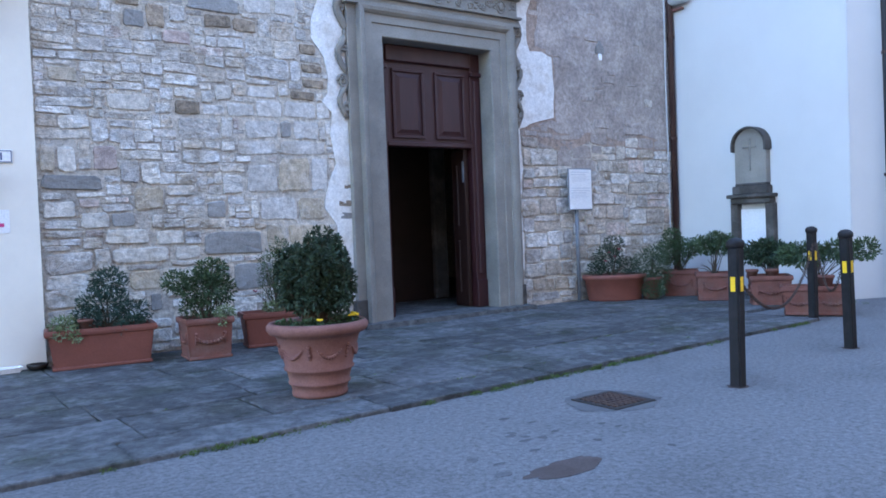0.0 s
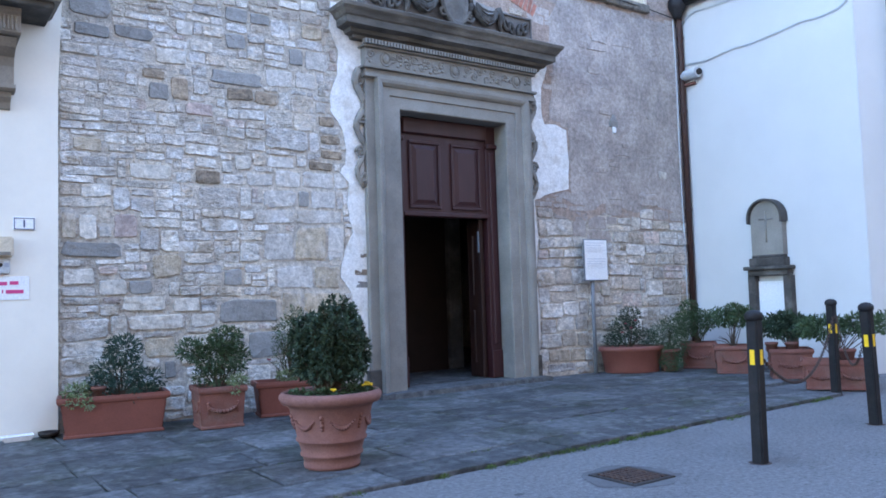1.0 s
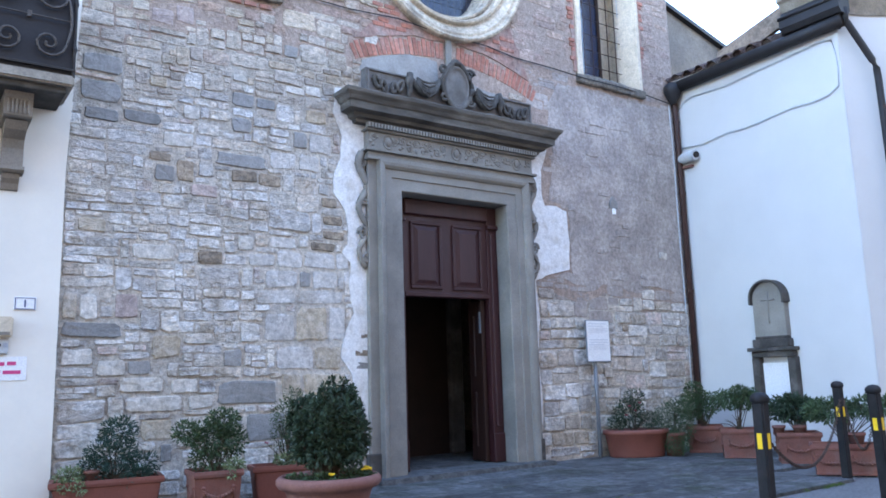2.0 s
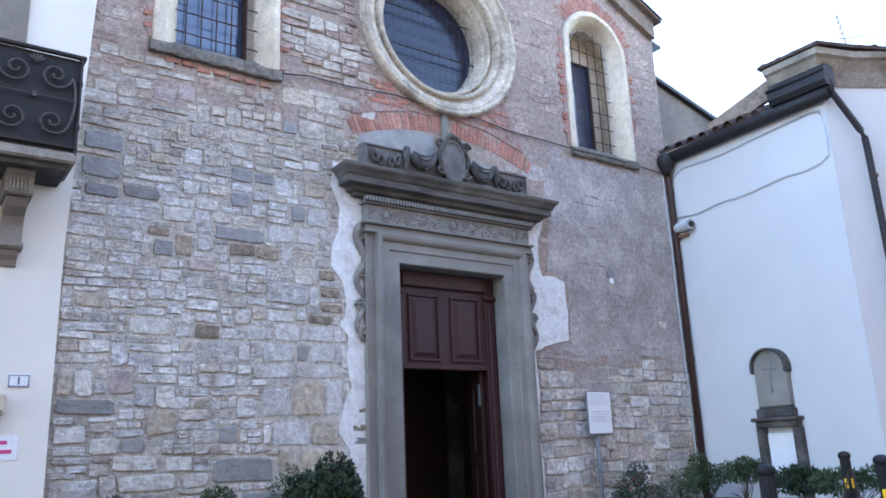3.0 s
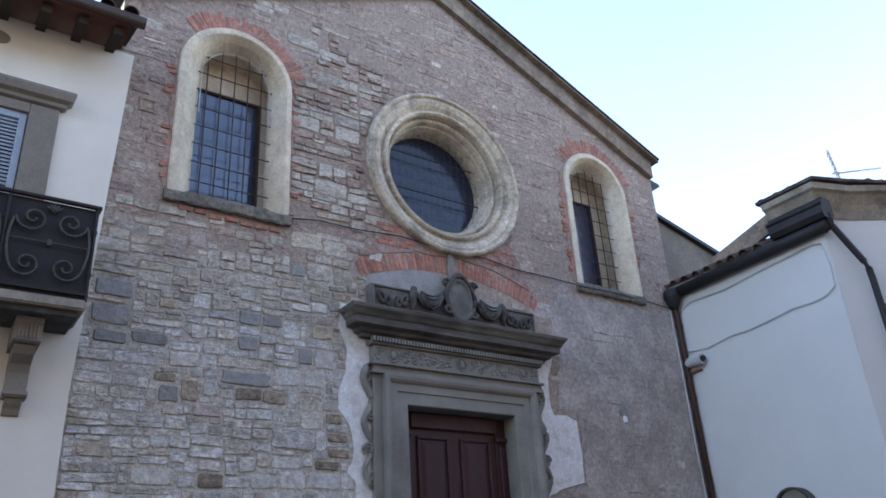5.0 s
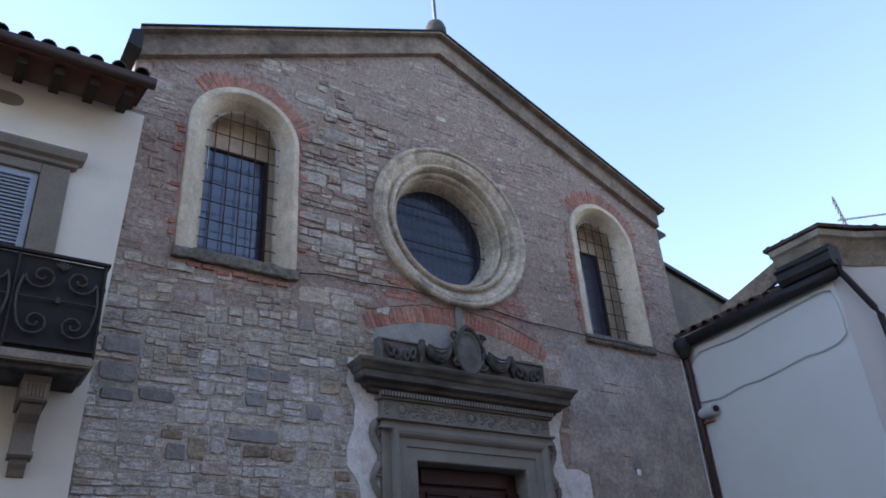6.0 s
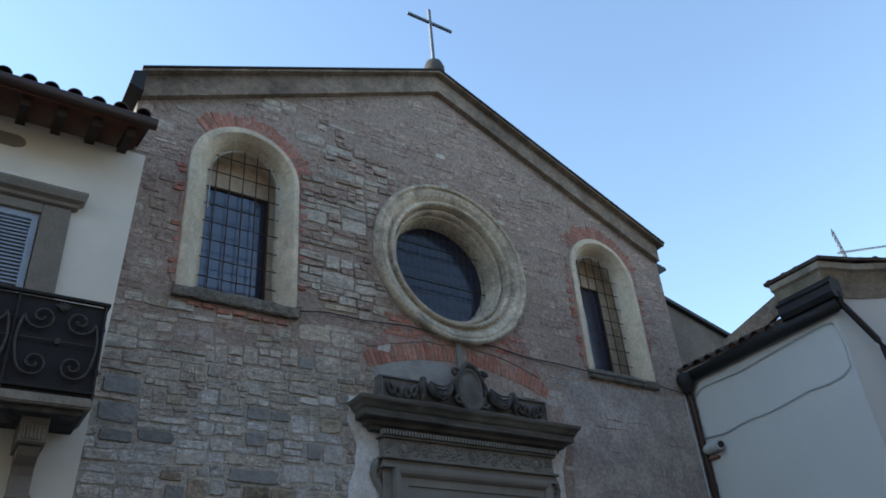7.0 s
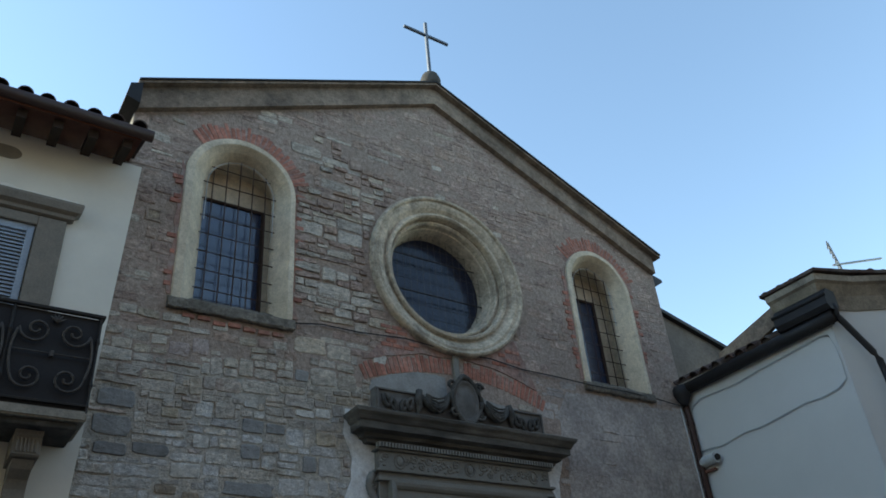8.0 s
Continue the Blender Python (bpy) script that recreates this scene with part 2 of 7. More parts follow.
M = {
    "stone_pale": surf("pale_rubble_stone", (0.56, 0.52, 0.47), (0.46, 0.43, 0.40), 9, 0.9, 0.9, 55, 0.16, stain=(0.30, 0.24, 0.17), stain_scale=2.4, stain_amount=0.7, palette=PALE, stretch=(0.85, 1, 1.2), speck=0.45, lime=(0.76, 0.74, 0.71), lime_amount=0.75, depth=0.02, patch=0.2),
    "stone_pale_rest": surf("pale_rubble_stone_far", (0.56, 0.52, 0.47), (0.46, 0.43, 0.40), 9, 0.9, 0.9, 55, 0.16, stain=(0.30, 0.24, 0.17), stain_scale=2.4, stain_amount=0.7, palette=PALE, island=True, stretch=(0.85, 1, 1.2), speck=0.45, lime=(0.76, 0.74, 0.71), lime_amount=0.75, depth=0.02, patch=0.2),
    "stone_grey": surf("grey_rubble_stone", (0.352, 0.255, 0.206), (0.271, 0.198, 0.162), 7, 0.92, 0.8, 50, 0.08, stain=(0.439, 0.326, 0.262), stain_scale=1.3, stain_amount=0.3, palette=GREY, island=True, stretch=(0.85, 1, 1.2), speck=0.5, lime=(0.530, 0.421, 0.347), lime_amount=0.6, depth=0.02, patch=0.16),
    "mortar_grey": surf("weathered_grey_mortar", (0.428, 0.332, 0.271), (0.332, 0.257, 0.211), 2.2, 0.95, 0.8, 35, stain=(0.510, 0.407, 0.335), stain_scale=1.8, stain_amount=0.5, speck=0.35, lime=(0.377, 0.304, 0.254), lime_amount=0.4, depth=0.02, patch=0.16),
    "stone_skim": surf("skimmed_grey_wall_stone", (0.405, 0.353, 0.319), (0.335, 0.291, 0.263), 1.6, 0.92, 0.8, 50, 0.05, stain=(0.470, 0.422, 0.382), stain_scale=2.2, stain_amount=0.6, island=True, speck=0.32, lime=(0.440, 0.398, 0.368), lime_amount=0.5, patch=0.2),
    "tympanum": surf("grey_white_lime_plaster", (0.359, 0.351, 0.335), (0.281, 0.273, 0.257), 5, 0.9, 0.5, 45, stain=(0.195, 0.187, 0.172), stain_scale=2.5, stain_amount=0.6),
    "stone_mid": surf("mixed_rubble_stone", (0.541, 0.465, 0.381), (0.428, 0.366, 0.305), 8, 0.92, 0.9, 52, 0.10, stain=(0.265, 0.223, 0.183), stain_scale=1.5, stain_amount=0.4, palette=MIDDLE, island=True, stretch=(0.85, 1, 1.2), speck=0.48, lime=(0.612, 0.544, 0.461), lime_amount=0.6, depth=0.02, patch=0.2),
    "ring_stone": surf("weathered_ring_stone", (0.612, 0.517, 0.394), (0.453, 0.381, 0.286), 3, 0.9, 0.6, 50, stain=(0.181, 0.152, 0.123), stain_scale=2.6, stain_amount=0.85, speck=0.35, lime=(0.657, 0.566, 0.440), lime_amount=0.5, patch=0.2),
    "slate": surf("dark_blue_grey_stone", (0.31, 0.30, 0.285), (0.23, 0.222, 0.212), 8, 0.85, 0.6, 50, 0.15, speck=0.3),
    "brown_stone": surf("brown_porous_stone", (0.37, 0.295, 0.215), (0.235, 0.19, 0.148), 14, 0.95, 1.0, 50, 0.25, speck=0.5),
    "white_stone": surf("white_stone", (0.62, 0.58, 0.52), (0.52, 0.485, 0.43), 10, 0.9, 0.6, 50, 0.1, speck=0.35, stain=(0.42, 0.36, 0.28), stain_scale=3.0, stain_amount=0.6),
    "ashlar": surf("pale_grey_ashlar", (0.58, 0.545, 0.50), (0.49, 0.46, 0.425), 5, 0.9, 0.7, 55, 0.14, stain=(0.40, 0.345, 0.275), stain_scale=2.6, stain_amount=0.55, speck=0.3, lime=(0.70, 0.68, 0.65), lime_amount=0.5, depth=0.015),
    "tan_stone": surf("tan_wall_stone", (0.52, 0.435, 0.32), (0.43, 0.36, 0.275), 5, 0.9, 0.8, 55, 0.15, stain=(0.33, 0.27, 0.19), stain_scale=3.5, stain_amount=0.6, speck=0.35, lime=(0.62, 0.57, 0.50), lime_amount=0.5, depth=0.015),
    "pink_stone": surf("pinkish_wall_stone", (0.50, 0.40, 0.36), (0.42, 0.34, 0.31), 5, 0.9, 0.8, 55, 0.15, stain=(0.58, 0.54, 0.50), stain_scale=3.5, stain_amount=0.6, speck=0.35, depth=0.015),
    "mortar": surf("old_lime_mortar", (0.63, 0.565, 0.48), (0.49, 0.435, 0.365), 2.2, 0.95, 1.0, 35, stain=(0.30, 0.275, 0.25), stain_scale=1.8, stain_amount=0.7, speck=0.35, lime=(0.66, 0.615, 0.555), lime_amount=0.5, depth=0.02, patch=0.2),
    "wall_plaster": surf("white_lime_plaster_patch", (0.80, 0.79, 0.77), (0.70, 0.685, 0.655), 5, 0.9, 0.6, 45, stain=(0.52, 0.47, 0.40), stain_scale=4.5, stain_amount=0.65, speck=0.12),
    "brick": surf("old_red_brick", (0.44, 0.185, 0.13), (0.34, 0.155, 0.115), 10, 0.92, 0.6, 60, 0.22, stain=(0.42, 0.33, 0.28), stain_scale=4, stain_amount=0.45, speck=0.25, patch=0.2),
    "serena": surf("grey_sandstone", (0.255, 0.24, 0.212), (0.195, 0.185, 0.166), 3, 0.82, 0.35, 70, patch=0.14, stain=(0.29, 0.265, 0.225), stain_scale=1.5, stain_amount=0.5),
    "crest_stone": surf("weathered_crest_sandstone", (0.19, 0.178, 0.165), (0.12, 0.112, 0.105), 5, 0.88, 0.5, 60, stain=(0.085, 0.078, 0.07), stain_scale=3, stain_amount=0.7),
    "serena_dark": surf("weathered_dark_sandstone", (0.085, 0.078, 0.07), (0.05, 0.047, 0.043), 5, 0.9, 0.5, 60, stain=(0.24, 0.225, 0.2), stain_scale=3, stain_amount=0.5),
    "cornice_stone": surf("weathered_cornice_sandstone", (0.185, 0.168, 0.145), (0.10, 0.092, 0.082), 3.5, 0.88, 0.5, 60, stain=(0.05, 0.046, 0.042), stain_scale=2.0, stain_amount=0.8, stretch=(0.6, 1, 2.2), speck=0.25),
    "cream": surf("weathered_cream_stucco", (0.728, 0.622, 0.471), (0.579, 0.489, 0.364), 4, 0.9, 0.4, 50, speck=0.22, stain=(0.351, 0.296, 0.233), stain_scale=2.2, stain_amount=0.7, patch=0.16),
    "sill_stone": surf("lumpy_dark_sill_stone", (0.20, 0.175, 0.145), (0.13, 0.115, 0.095), 6, 0.92, 0.8, 55, stain=(0.30, 0.26, 0.21), stain_scale=4, stain_amount=0.6, speck=0.4),
    # deep shade behind the right house is included in this plaster's colour
    "aisle_plaster": surf("brown_grey_aisle_plaster_in_shade", (0.20, 0.165, 0.135), (0.14, 0.118, 0.10), 1.5, 0.9, 0.4, 45, stain=(0.09, 0.08, 0.07), stain_scale=0.9, stain_amount=0.7, speck=0.2),
    "cove_plaster": surf("dirty_cove_plaster", (0.36, 0.315, 0.255), (0.26, 0.228, 0.185), 3, 0.9, 0.4, 50, stain=(0.15, 0.13, 0.11), stain_scale=1.6, stain_amount=0.8, speck=0.2, patch=0.2),
    "band": surf("weathered_verge_stucco", (0.278, 0.211, 0.158), (0.191, 0.144, 0.110), 3, 0.9, 0.5, 50, stain=(0.124, 0.100, 0.079), stain_scale=1.8, stain_amount=0.85, speck=0.3, lime=(0.340, 0.271, 0.207), lime_amount=0.4, patch=0.25),
    # near-black: the shade inside the doorway is put into the wood colour
    "porch_wood": surf("porch_wood_with_indoor_shade", (0.022, 0.012, 0.009), (0.016, 0.009, 0.007), 4, 0.6, 0.1, 60),
    "white_wall": surf("white_painted_plaster", (0.541, 0.541, 0.532), (0.509, 0.509, 0.503), 1.2, 0.85, 0.03, 40, stain=(0.495, 0.495, 0.490), stain_scale=0.7, stain_amount=0.5, tone=(0.985, 1.01)),
    "cream_wall": surf("cream_painted_plaster", (0.787, 0.735, 0.638), (0.730, 0.678, 0.587), 1.5, 0.85, 0.03, 40, stain=(0.650, 0.616, 0.547), stain_scale=0.9, stain_amount=0.5, tone=(0.985, 1.01)),
    "asphalt": surf("worn_asphalt", (0.202, 0.200, 0.200), (0.159, 0.159, 0.161), 1.1, 0.9, 0.8, 120, speck=0.42, speck_scale=30, stain=(0.129, 0.126, 0.125), stain_scale=1.1, stain_amount=0.6, patch=0.08),
    "flag": surf("dark_flagstone", (0.090, 0.093, 0.096), (0.053, 0.055, 0.057), 2.6, 0.7, 0.7, 50, 0.38, stain=(0.041, 0.048, 0.031), stain_scale=1.3, stain_amount=0.8, speck=0.6, speck_scale=11, lime=(0.152, 0.155, 0.155), lime_amount=0.6, patch=0.22),
    "joint": surf("dirty_joint", (0.045, 0.045, 0.038), (0.03, 0.034, 0.022), 6, 0.95, 0.6, 60),
    "door_wood": surf("dark_red_brown_door_paint", (0.046, 0.0135, 0.0145), (0.035, 0.011, 0.012), 5, 0.5, 0.1, 60, spec=0.4, stretch=(3, 3, 0.5)),
    # open leaves, also coloured dark for the shade indoors
    "inner_wood": surf("brown_varnished_wood_with_indoor_shade", (0.028, 0.012, 0.009), (0.02, 0.009, 0.007), 4, 0.5, 0.1, 60, stretch=(4, 4, 0.4)),
    "interior": surf("dim_interior_plaster", (0.25, 0.22, 0.2), (0.2, 0.18, 0.16), 2, 0.9, 0.1, 40),
    "iron": surf("dark_wrought_iron", (0.035, 0.033, 0.033), (0.055, 0.045, 0.038), 20, 0.6, 0.2, 90, metal=0.6),
    "iron_worn": surf("worn_wrought_iron", (0.07, 0.062, 0.058), (0.12, 0.10, 0.085), 25, 0.6, 0.2, 90, metal=0.5),
    "red_wash": surf("faded_red_plaster", (0.40, 0.24, 0.19), (0.34, 0.235, 0.20), 5, 0.92, 0.5, 50, stain=(0.38, 0.35, 0.31), stain_scale=3.0, stain_amount=0.85, speck=0.25),
    "iron_rust": surf("rust_brown_iron", (0.085, 0.05, 0.035), (0.05, 0.033, 0.028), 25, 0.75, 0.2, 90, metal=0.3),
    "brown_metal": surf("dark_brown_painted_metal", (0.045, 0.022, 0.018), (0.06, 0.03, 0.024), 6, 0.5, 0.05, 60),
    "grey_metal": surf("grey_painted_metal", (0.20, 0.215, 0.24), (0.17, 0.185, 0.205), 8, 0.5, 0.05, 60, metal=0.2),
    "black_paint": surf("black_bollard_paint", (0.012, 0.0115, 0.0125), (0.018, 0.017, 0.018), 12, 0.6, 0.15, 70, stain=(0.035, 0.030, 0.030), stain_scale=9, stain_amount=0.35, spec=0.2),
    "yellow": surf("yellow_reflector_film", (0.85, 0.55, 0.02), (0.75, 0.47, 0.02), 20, 0.35, 0.05, 80),
    "terracotta": surf("terracotta", (0.215, 0.098, 0.078), (0.175, 0.080, 0.064), 6, 0.85, 0.3, 80, stain=(0.26, 0.135, 0.105), stain_scale=5, stain_amount=0.35),
    "terracotta_pale": surf("weathered_terracotta", (0.205, 0.083, 0.062), (0.155, 0.066, 0.050), 7, 0.85, 0.35, 80, stain=(0.17, 0.115, 0.095), stain_scale=5, stain_amount=0.5),
    "plastic_pot": surf("terracotta_coloured_plastic", (0.195, 0.068, 0.049), (0.165, 0.058, 0.042), 4, 0.55, 0.08, 80),
    "soil": surf("potting_soil", (0.035, 0.026, 0.02), (0.06, 0.045, 0.03), 25, 0.95, 1.0, 90),
    "leaf_dark": surf("dark_green_leaf", (0.026, 0.046, 0.026), (0.04, 0.065, 0.034), 12, 0.5, 0.0, 60, 0.35, island=True),
    "leaf_mid": surf("green_leaf", (0.04, 0.07, 0.03), (0.062, 0.098, 0.042), 12, 0.5, 0.0, 60, 0.35, island=True),
    "leaf_blue": surf("blue_green_leaf", (0.03, 0.062, 0.045), (0.045, 0.085, 0.06), 12, 0.55, 0.0, 60, 0.35, island=True),
    "leaf_pale": surf("pale_green_leaf", (0.14, 0.19, 0.09), (0.2, 0.24, 0.12), 12, 0.6, 0.0, 60, 0.35, island=True),
    "moss": surf("moss_and_weeds", (0.06, 0.10, 0.025), (0.09, 0.13, 0.035), 10, 0.9, 0.0, 60, 0.35, island=True),
    "petal_yellow": surf("yellow_petal", (0.8, 0.55, 0.02), (0.75, 0.45, 0.02), 10, 0.6, 0.0, 60),
    "petal_red": surf("red_petal", (0.35, 0.03, 0.06), (0.25, 0.02, 0.05), 10, 0.6, 0.0, 60),
    "stem": surf("brown_stem", (0.09, 0.065, 0.045), (0.06, 0.045, 0.03), 15, 0.85, 0.3, 60),
    "white_enamel": surf("white_enamel", (0.800, 0.800, 0.800), (0.784, 0.795, 0.800), 5, 0.4, 0.0, 60),
    "blue_line": surf("dark_blue_enamel", (0.05, 0.07, 0.16), (0.05, 0.07, 0.16), 5, 0.4, 0.0, 60),
    "grey_print": surf("grey_print", (0.35, 0.37, 0.42), (0.35, 0.37, 0.42), 5, 0.6, 0.0, 60),
    "pale_print": surf("faint_grey_print", (0.60, 0.62, 0.66), (0.60, 0.62, 0.66), 5, 0.5, 0.0, 60),
    "pink_print": surf("magenta_print", (0.6, 0.06, 0.2), (0.6, 0.06, 0.2), 5, 0.6, 0.0, 60),
    "plastic_grey": surf("light_grey_plastic", (0.5, 0.52, 0.53), (0.45, 0.47, 0.48), 5, 0.45, 0.0, 60),
    "shutter": surf("blue_grey_shutter_paint", (0.36, 0.42, 0.50), (0.31, 0.37, 0.45), 5, 0.6, 0.1, 60),
    "stone_frame": surf("taupe_window_stone", (0.26, 0.225, 0.185), (0.21, 0.185, 0.155), 4, 0.85, 0.3, 60),
    "roof_tile": surf("dark_clay_roof_tile", (0.10, 0.055, 0.042), (0.06, 0.045, 0.04), 9, 0.9, 0.5, 50, 0.35, stain=(0.16, 0.14, 0.12), stain_scale=5, stain_amount=0.5),
    "roof_tile_rest": surf("dark_clay_roof_tile_far", (0.10, 0.055, 0.042), (0.06, 0.045, 0.04), 9, 0.9, 0.5, 50, 0.35, stain=(0.16, 0.14, 0.12), stain_scale=5, stain_amount=0.5, island=True),
    "soffit": surf("red_terracotta_soffit", (0.14, 0.05, 0.03), (0.11, 0.04, 0.025), 6, 0.9, 0.3, 50),
    "rafter": surf("dark_brown_rafter", (0.05, 0.03, 0.02), (0.035, 0.022, 0.016), 5, 0.8, 0.2, 60),
    "sheet_dark": surf("dark_flashing", (0.017, 0.016, 0.018), (0.026, 0.024, 0.025), 6, 0.6, 0.05, 60),
    # blue of the reflected sky is mixed into both glass base colours
    "glass": surf("window_glass_with_sky_blue", (0.09, 0.12, 0.22), (0.08, 0.11, 0.20), 2, 0.06, 0.0, 60, spec=0.6, transmission=0.5, ior=1.65),
    "glass_dim": surf("dim_dirty_window_glass", (0.035, 0.042, 0.075), (0.03, 0.036, 0.065), 2, 0.12, 0.0, 60, spec=0.4, transmission=0.3, ior=1.4),
    # for the unseen added blocks, kept dark so little light bounces back
    "light_block": surf("dark_ochre_light_block", (0.13, 0.105, 0.08), (0.11, 0.088, 0.068), 1.5, 0.9, 0.05, 40),
    "cross_metal": surf("grey_cross_steel", (0.12, 0.14, 0.17), (0.1, 0.115, 0.14), 8, 0.5, 0.05, 60, metal=0.5),
    "brick_dust": surf("pink_brick_dust_mortar", (0.37, 0.225, 0.185), (0.29, 0.20, 0.17), 5, 0.95, 0.8, 45, stain=(0.40, 0.35, 0.31), stain_scale=3.5, stain_amount=0.7, speck=0.4, patch=0.2),
    "stain": surf("dark_road_stain", (0.075, 0.056, 0.049), (0.10, 0.08, 0.072), 6, 0.95, 0.3, 70, spec=0.1),
    "damp": surf("damp_dark_road", (0.125, 0.122, 0.122), (0.105, 0.102, 0.103), 6, 0.95, 0.3, 70, spec=0.1),
}

# ---- mesh helpers ----
OFF = {}


def thing(name, at=(0, 0, 0), label="", category="", group="", kind=""):
    ob = new(name)
    ob.empty_display_size = 0.2
    ob.location = at
    OFF[ob] = Vector(at)
    return tagged(ob, label, category, group, kind)


def part(name, bm, material, parent=None, label="", smooth=False, recalc=True):
    """One bmesh, in world places, as one mesh object under a thing or a part."""
    if recalc:
        bmesh.ops.recalc_face_normals(bm, faces=bm.faces)
    off = OFF.get(parent, Vector((0, 0, 0)))
    bm.transform(Matrix.Translation(-off))
    me = bpy.data.meshes.new(name)
    bm.to_mesh(me)
    bm.free()
    me.materials.append(material)
    if smooth:
        me.polygons.foreach_set("use_smooth", [True] * len(me.polygons))
    ob = new(name, me)
    if parent:
        ob.parent = parent
        OFF[ob] = off
    return tagged(ob, label) if label else ob


def bm_new():
    return bmesh.new()


def box(bm, x0, x1, y0, y1, z0, z1, bevel=0.0, segs=1):
    r = bmesh.ops.create_cube(bm, size=1.0, matrix=Matrix.LocRotScale(((x0 + x1) / 2, (y0 + y1) / 2, (z0 + z1) / 2), None, (abs(x1 - x0), abs(y1 - y0), abs(z1 - z0))))
    if bevel:
        es = list({e for v in r["verts"] for e in v.link_edges})
        bmesh.ops.bevel(bm, geom=es, offset=bevel, segments=segs, affect="EDGES")
    return bm


def boxed(*a, **k):
    return box(bmesh.new(), *a, **k)


def sheet(outer, holes, y0, y1, bm=None):
    """A plate in the x-z plane with holes, from y0 to y1."""
    bm = bm or bmesh.new()
    es = []
    for loop in (outer, *holes):
        vs = [bm.verts.new((x, y0, z)) for x, z in loop]
        es += [bm.edges.new((vs[i], vs[(i + 1) % len(vs)])) for i in range(len(vs))]
    r = bmesh.ops.triangle_fill(bm, use_beauty=True, use_dissolve=False, edges=es, normal=(0, -1, 0))
    fs = [g for g in r["geom"] if isinstance(g, bmesh.types.BMFace)]
    e = bmesh.ops.extrude_face_region(bm, geom=fs)
    bmesh.ops.translate(bm, verts=[g for g in e["geom"] if isinstance(g, bmesh.types.BMVert)], vec=(0, y1 - y0, 0))
    return bm


def loft(rings, bm=None, closed=True, cap0=False, cap1=False):
    """Skin between rings of points of the same count."""
    bm = bm or bmesh.new()
    rows = [[bm.verts.new(p) for p in ring] for ring in rings]
    n = len(rows[0])
    for a, b in zip(rows, rows[1:]):
        for i in range(n if closed else n - 1):
            j = (i + 1) % n
            bm.faces.new((a[i], a[j], b[j], b[i]))
    if cap0:
        bm.faces.new(rows[0][::-1])
    if cap1:
        bm.faces.new(rows[-1])
    return bm


def tube(pts, r, n=8, bm=None, caps=True):
    """A round bar along points; r may be a list."""
    pts = [Vector(p) for p in pts]
    rs = r if isinstance(r, (list, tuple)) else [r] * len(pts)
    rings = []
    for i, p in enumerate(pts):
        d = (pts[min(i + 1, len(pts) - 1)] - pts[max(i - 1, 0)]).normalized()
        up = Vector((0, 0, 1)) if abs(d.z) < 0.95 else Vector((0, 1, 0))
        a = d.cross(up).normalized()
        b = d.cross(a).normalized()
        rings.append([p + rs[i] * (math.cos(2 * math.pi * k / n) * a + math.sin(2 * math.pi * k / n) * b) for k in range(n)])
    return loft(rings, bm, True, caps, caps)


def lathe(profile, at=(0, 0, 0), n=32, bm=None):
    x, y, z = at
    return loft([[(x + r * math.cos(2 * math.pi * k / n), y + r * math.sin(2 * math.pi * k / n), z + h) for k in range(n)] for r, h in profile], bm, True, True, True)


def arch(cx, half, z0, spring, n=16):
    """An arched outline, from the lower left round the top to the lower right."""
    return [(cx - half, z0), (cx - half, spring)] + [(cx - half * math.cos(math.pi * k / n), spring + half * math.sin(math.pi * k / n)) for k in range(1, n)] + [(cx + half, spring), (cx + half, z0)]


def circle(cx, cz, r, n=48):
    return [(cx + r * math.cos(2 * math.pi * k / n), cz + r * math.sin(2 * math.pi * k / n)) for k in range(n)]


CX = 5.80                       # the church's middle
X0, X1 = 1.22, 10.45            # the facade's ends
WINS = (2.66, 8.925)           # the arched windows' middles
EAVES, RIDGE = 8.22, 10.22      # the facade's top at the ends and the middle
OC = (5.82, 6.90)               # the round window's middle

# ---- ground ----
road = bmesh.new()
n = 40
gx = [-400, -60, -20] + [-8 + 0.6 * i for i in range(40)] + [20, 60, 400]
gy = [-400, -60, -20] + [-10 + 0.6 * i for i in range(20)] + [6, 20, 60, 400]
gv = [[road.verts.new((x, y, -0.035 + (0.002 * noise.noise((x * 0.7, y * 0.7, 0)) if abs(x) < 15 and abs(y) < 12 else 0))) for x in gx] for y in gy]
for j in range(len(gy) - 1):
    for i in range(len(gx) - 1):
        road.faces.new((gv[j][i], gv[j][i + 1], gv[j + 1][i + 1], gv[j + 1][i]))
tagged(part("road", road, M["asphalt"], smooth=True), "worn grey asphalt of the church square", "road", kind="structure")

# ---- church shell ----
facade_outline = [(X0, -0.1), (4.955, -0.1), (4.955, 3.43), (6.635, 3.43), (6.635, -0.1), (X1, -0.1), (X1, EAVES), (CX, RIDGE), (X0, EAVES)]
holes = [arch(c, 0.70, 5.52, 7.43) for c in WINS] + [circle(*OC, 1.22)]
tagged(part("wall_church_front", sheet(facade_outline, holes, 0.0, 0.6), M["mortar"]), "old rubble stone church front with lime mortar", "wall", kind="structure")
side = boxed(X0 + 0.004, X0 + 0.5, 0.6, 16, -0.1, 8.0)
tagged(part("wall_church_west", side, M["mortar"]), "side wall of the church in old mortar", "wall", kind="structure")
tagged(part("wall_church_east", boxed(X1 - 0.5, X1 - 0.004, 0.6, 16, -0.1, 8.5), M["mortar"]), "side wall of the church in old mortar", "wall", kind="structure")
tagged(part("wall_church_back", sheet([(X0, -0.1), (X1, -0.1), (X1, EAVES + 0.3), (CX, RIDGE + 0.31), (X0, EAVES + 0.3)], [], 16.0, 16.15), M["interior"]), "plain end wall inside the church", "wall", kind="structure")
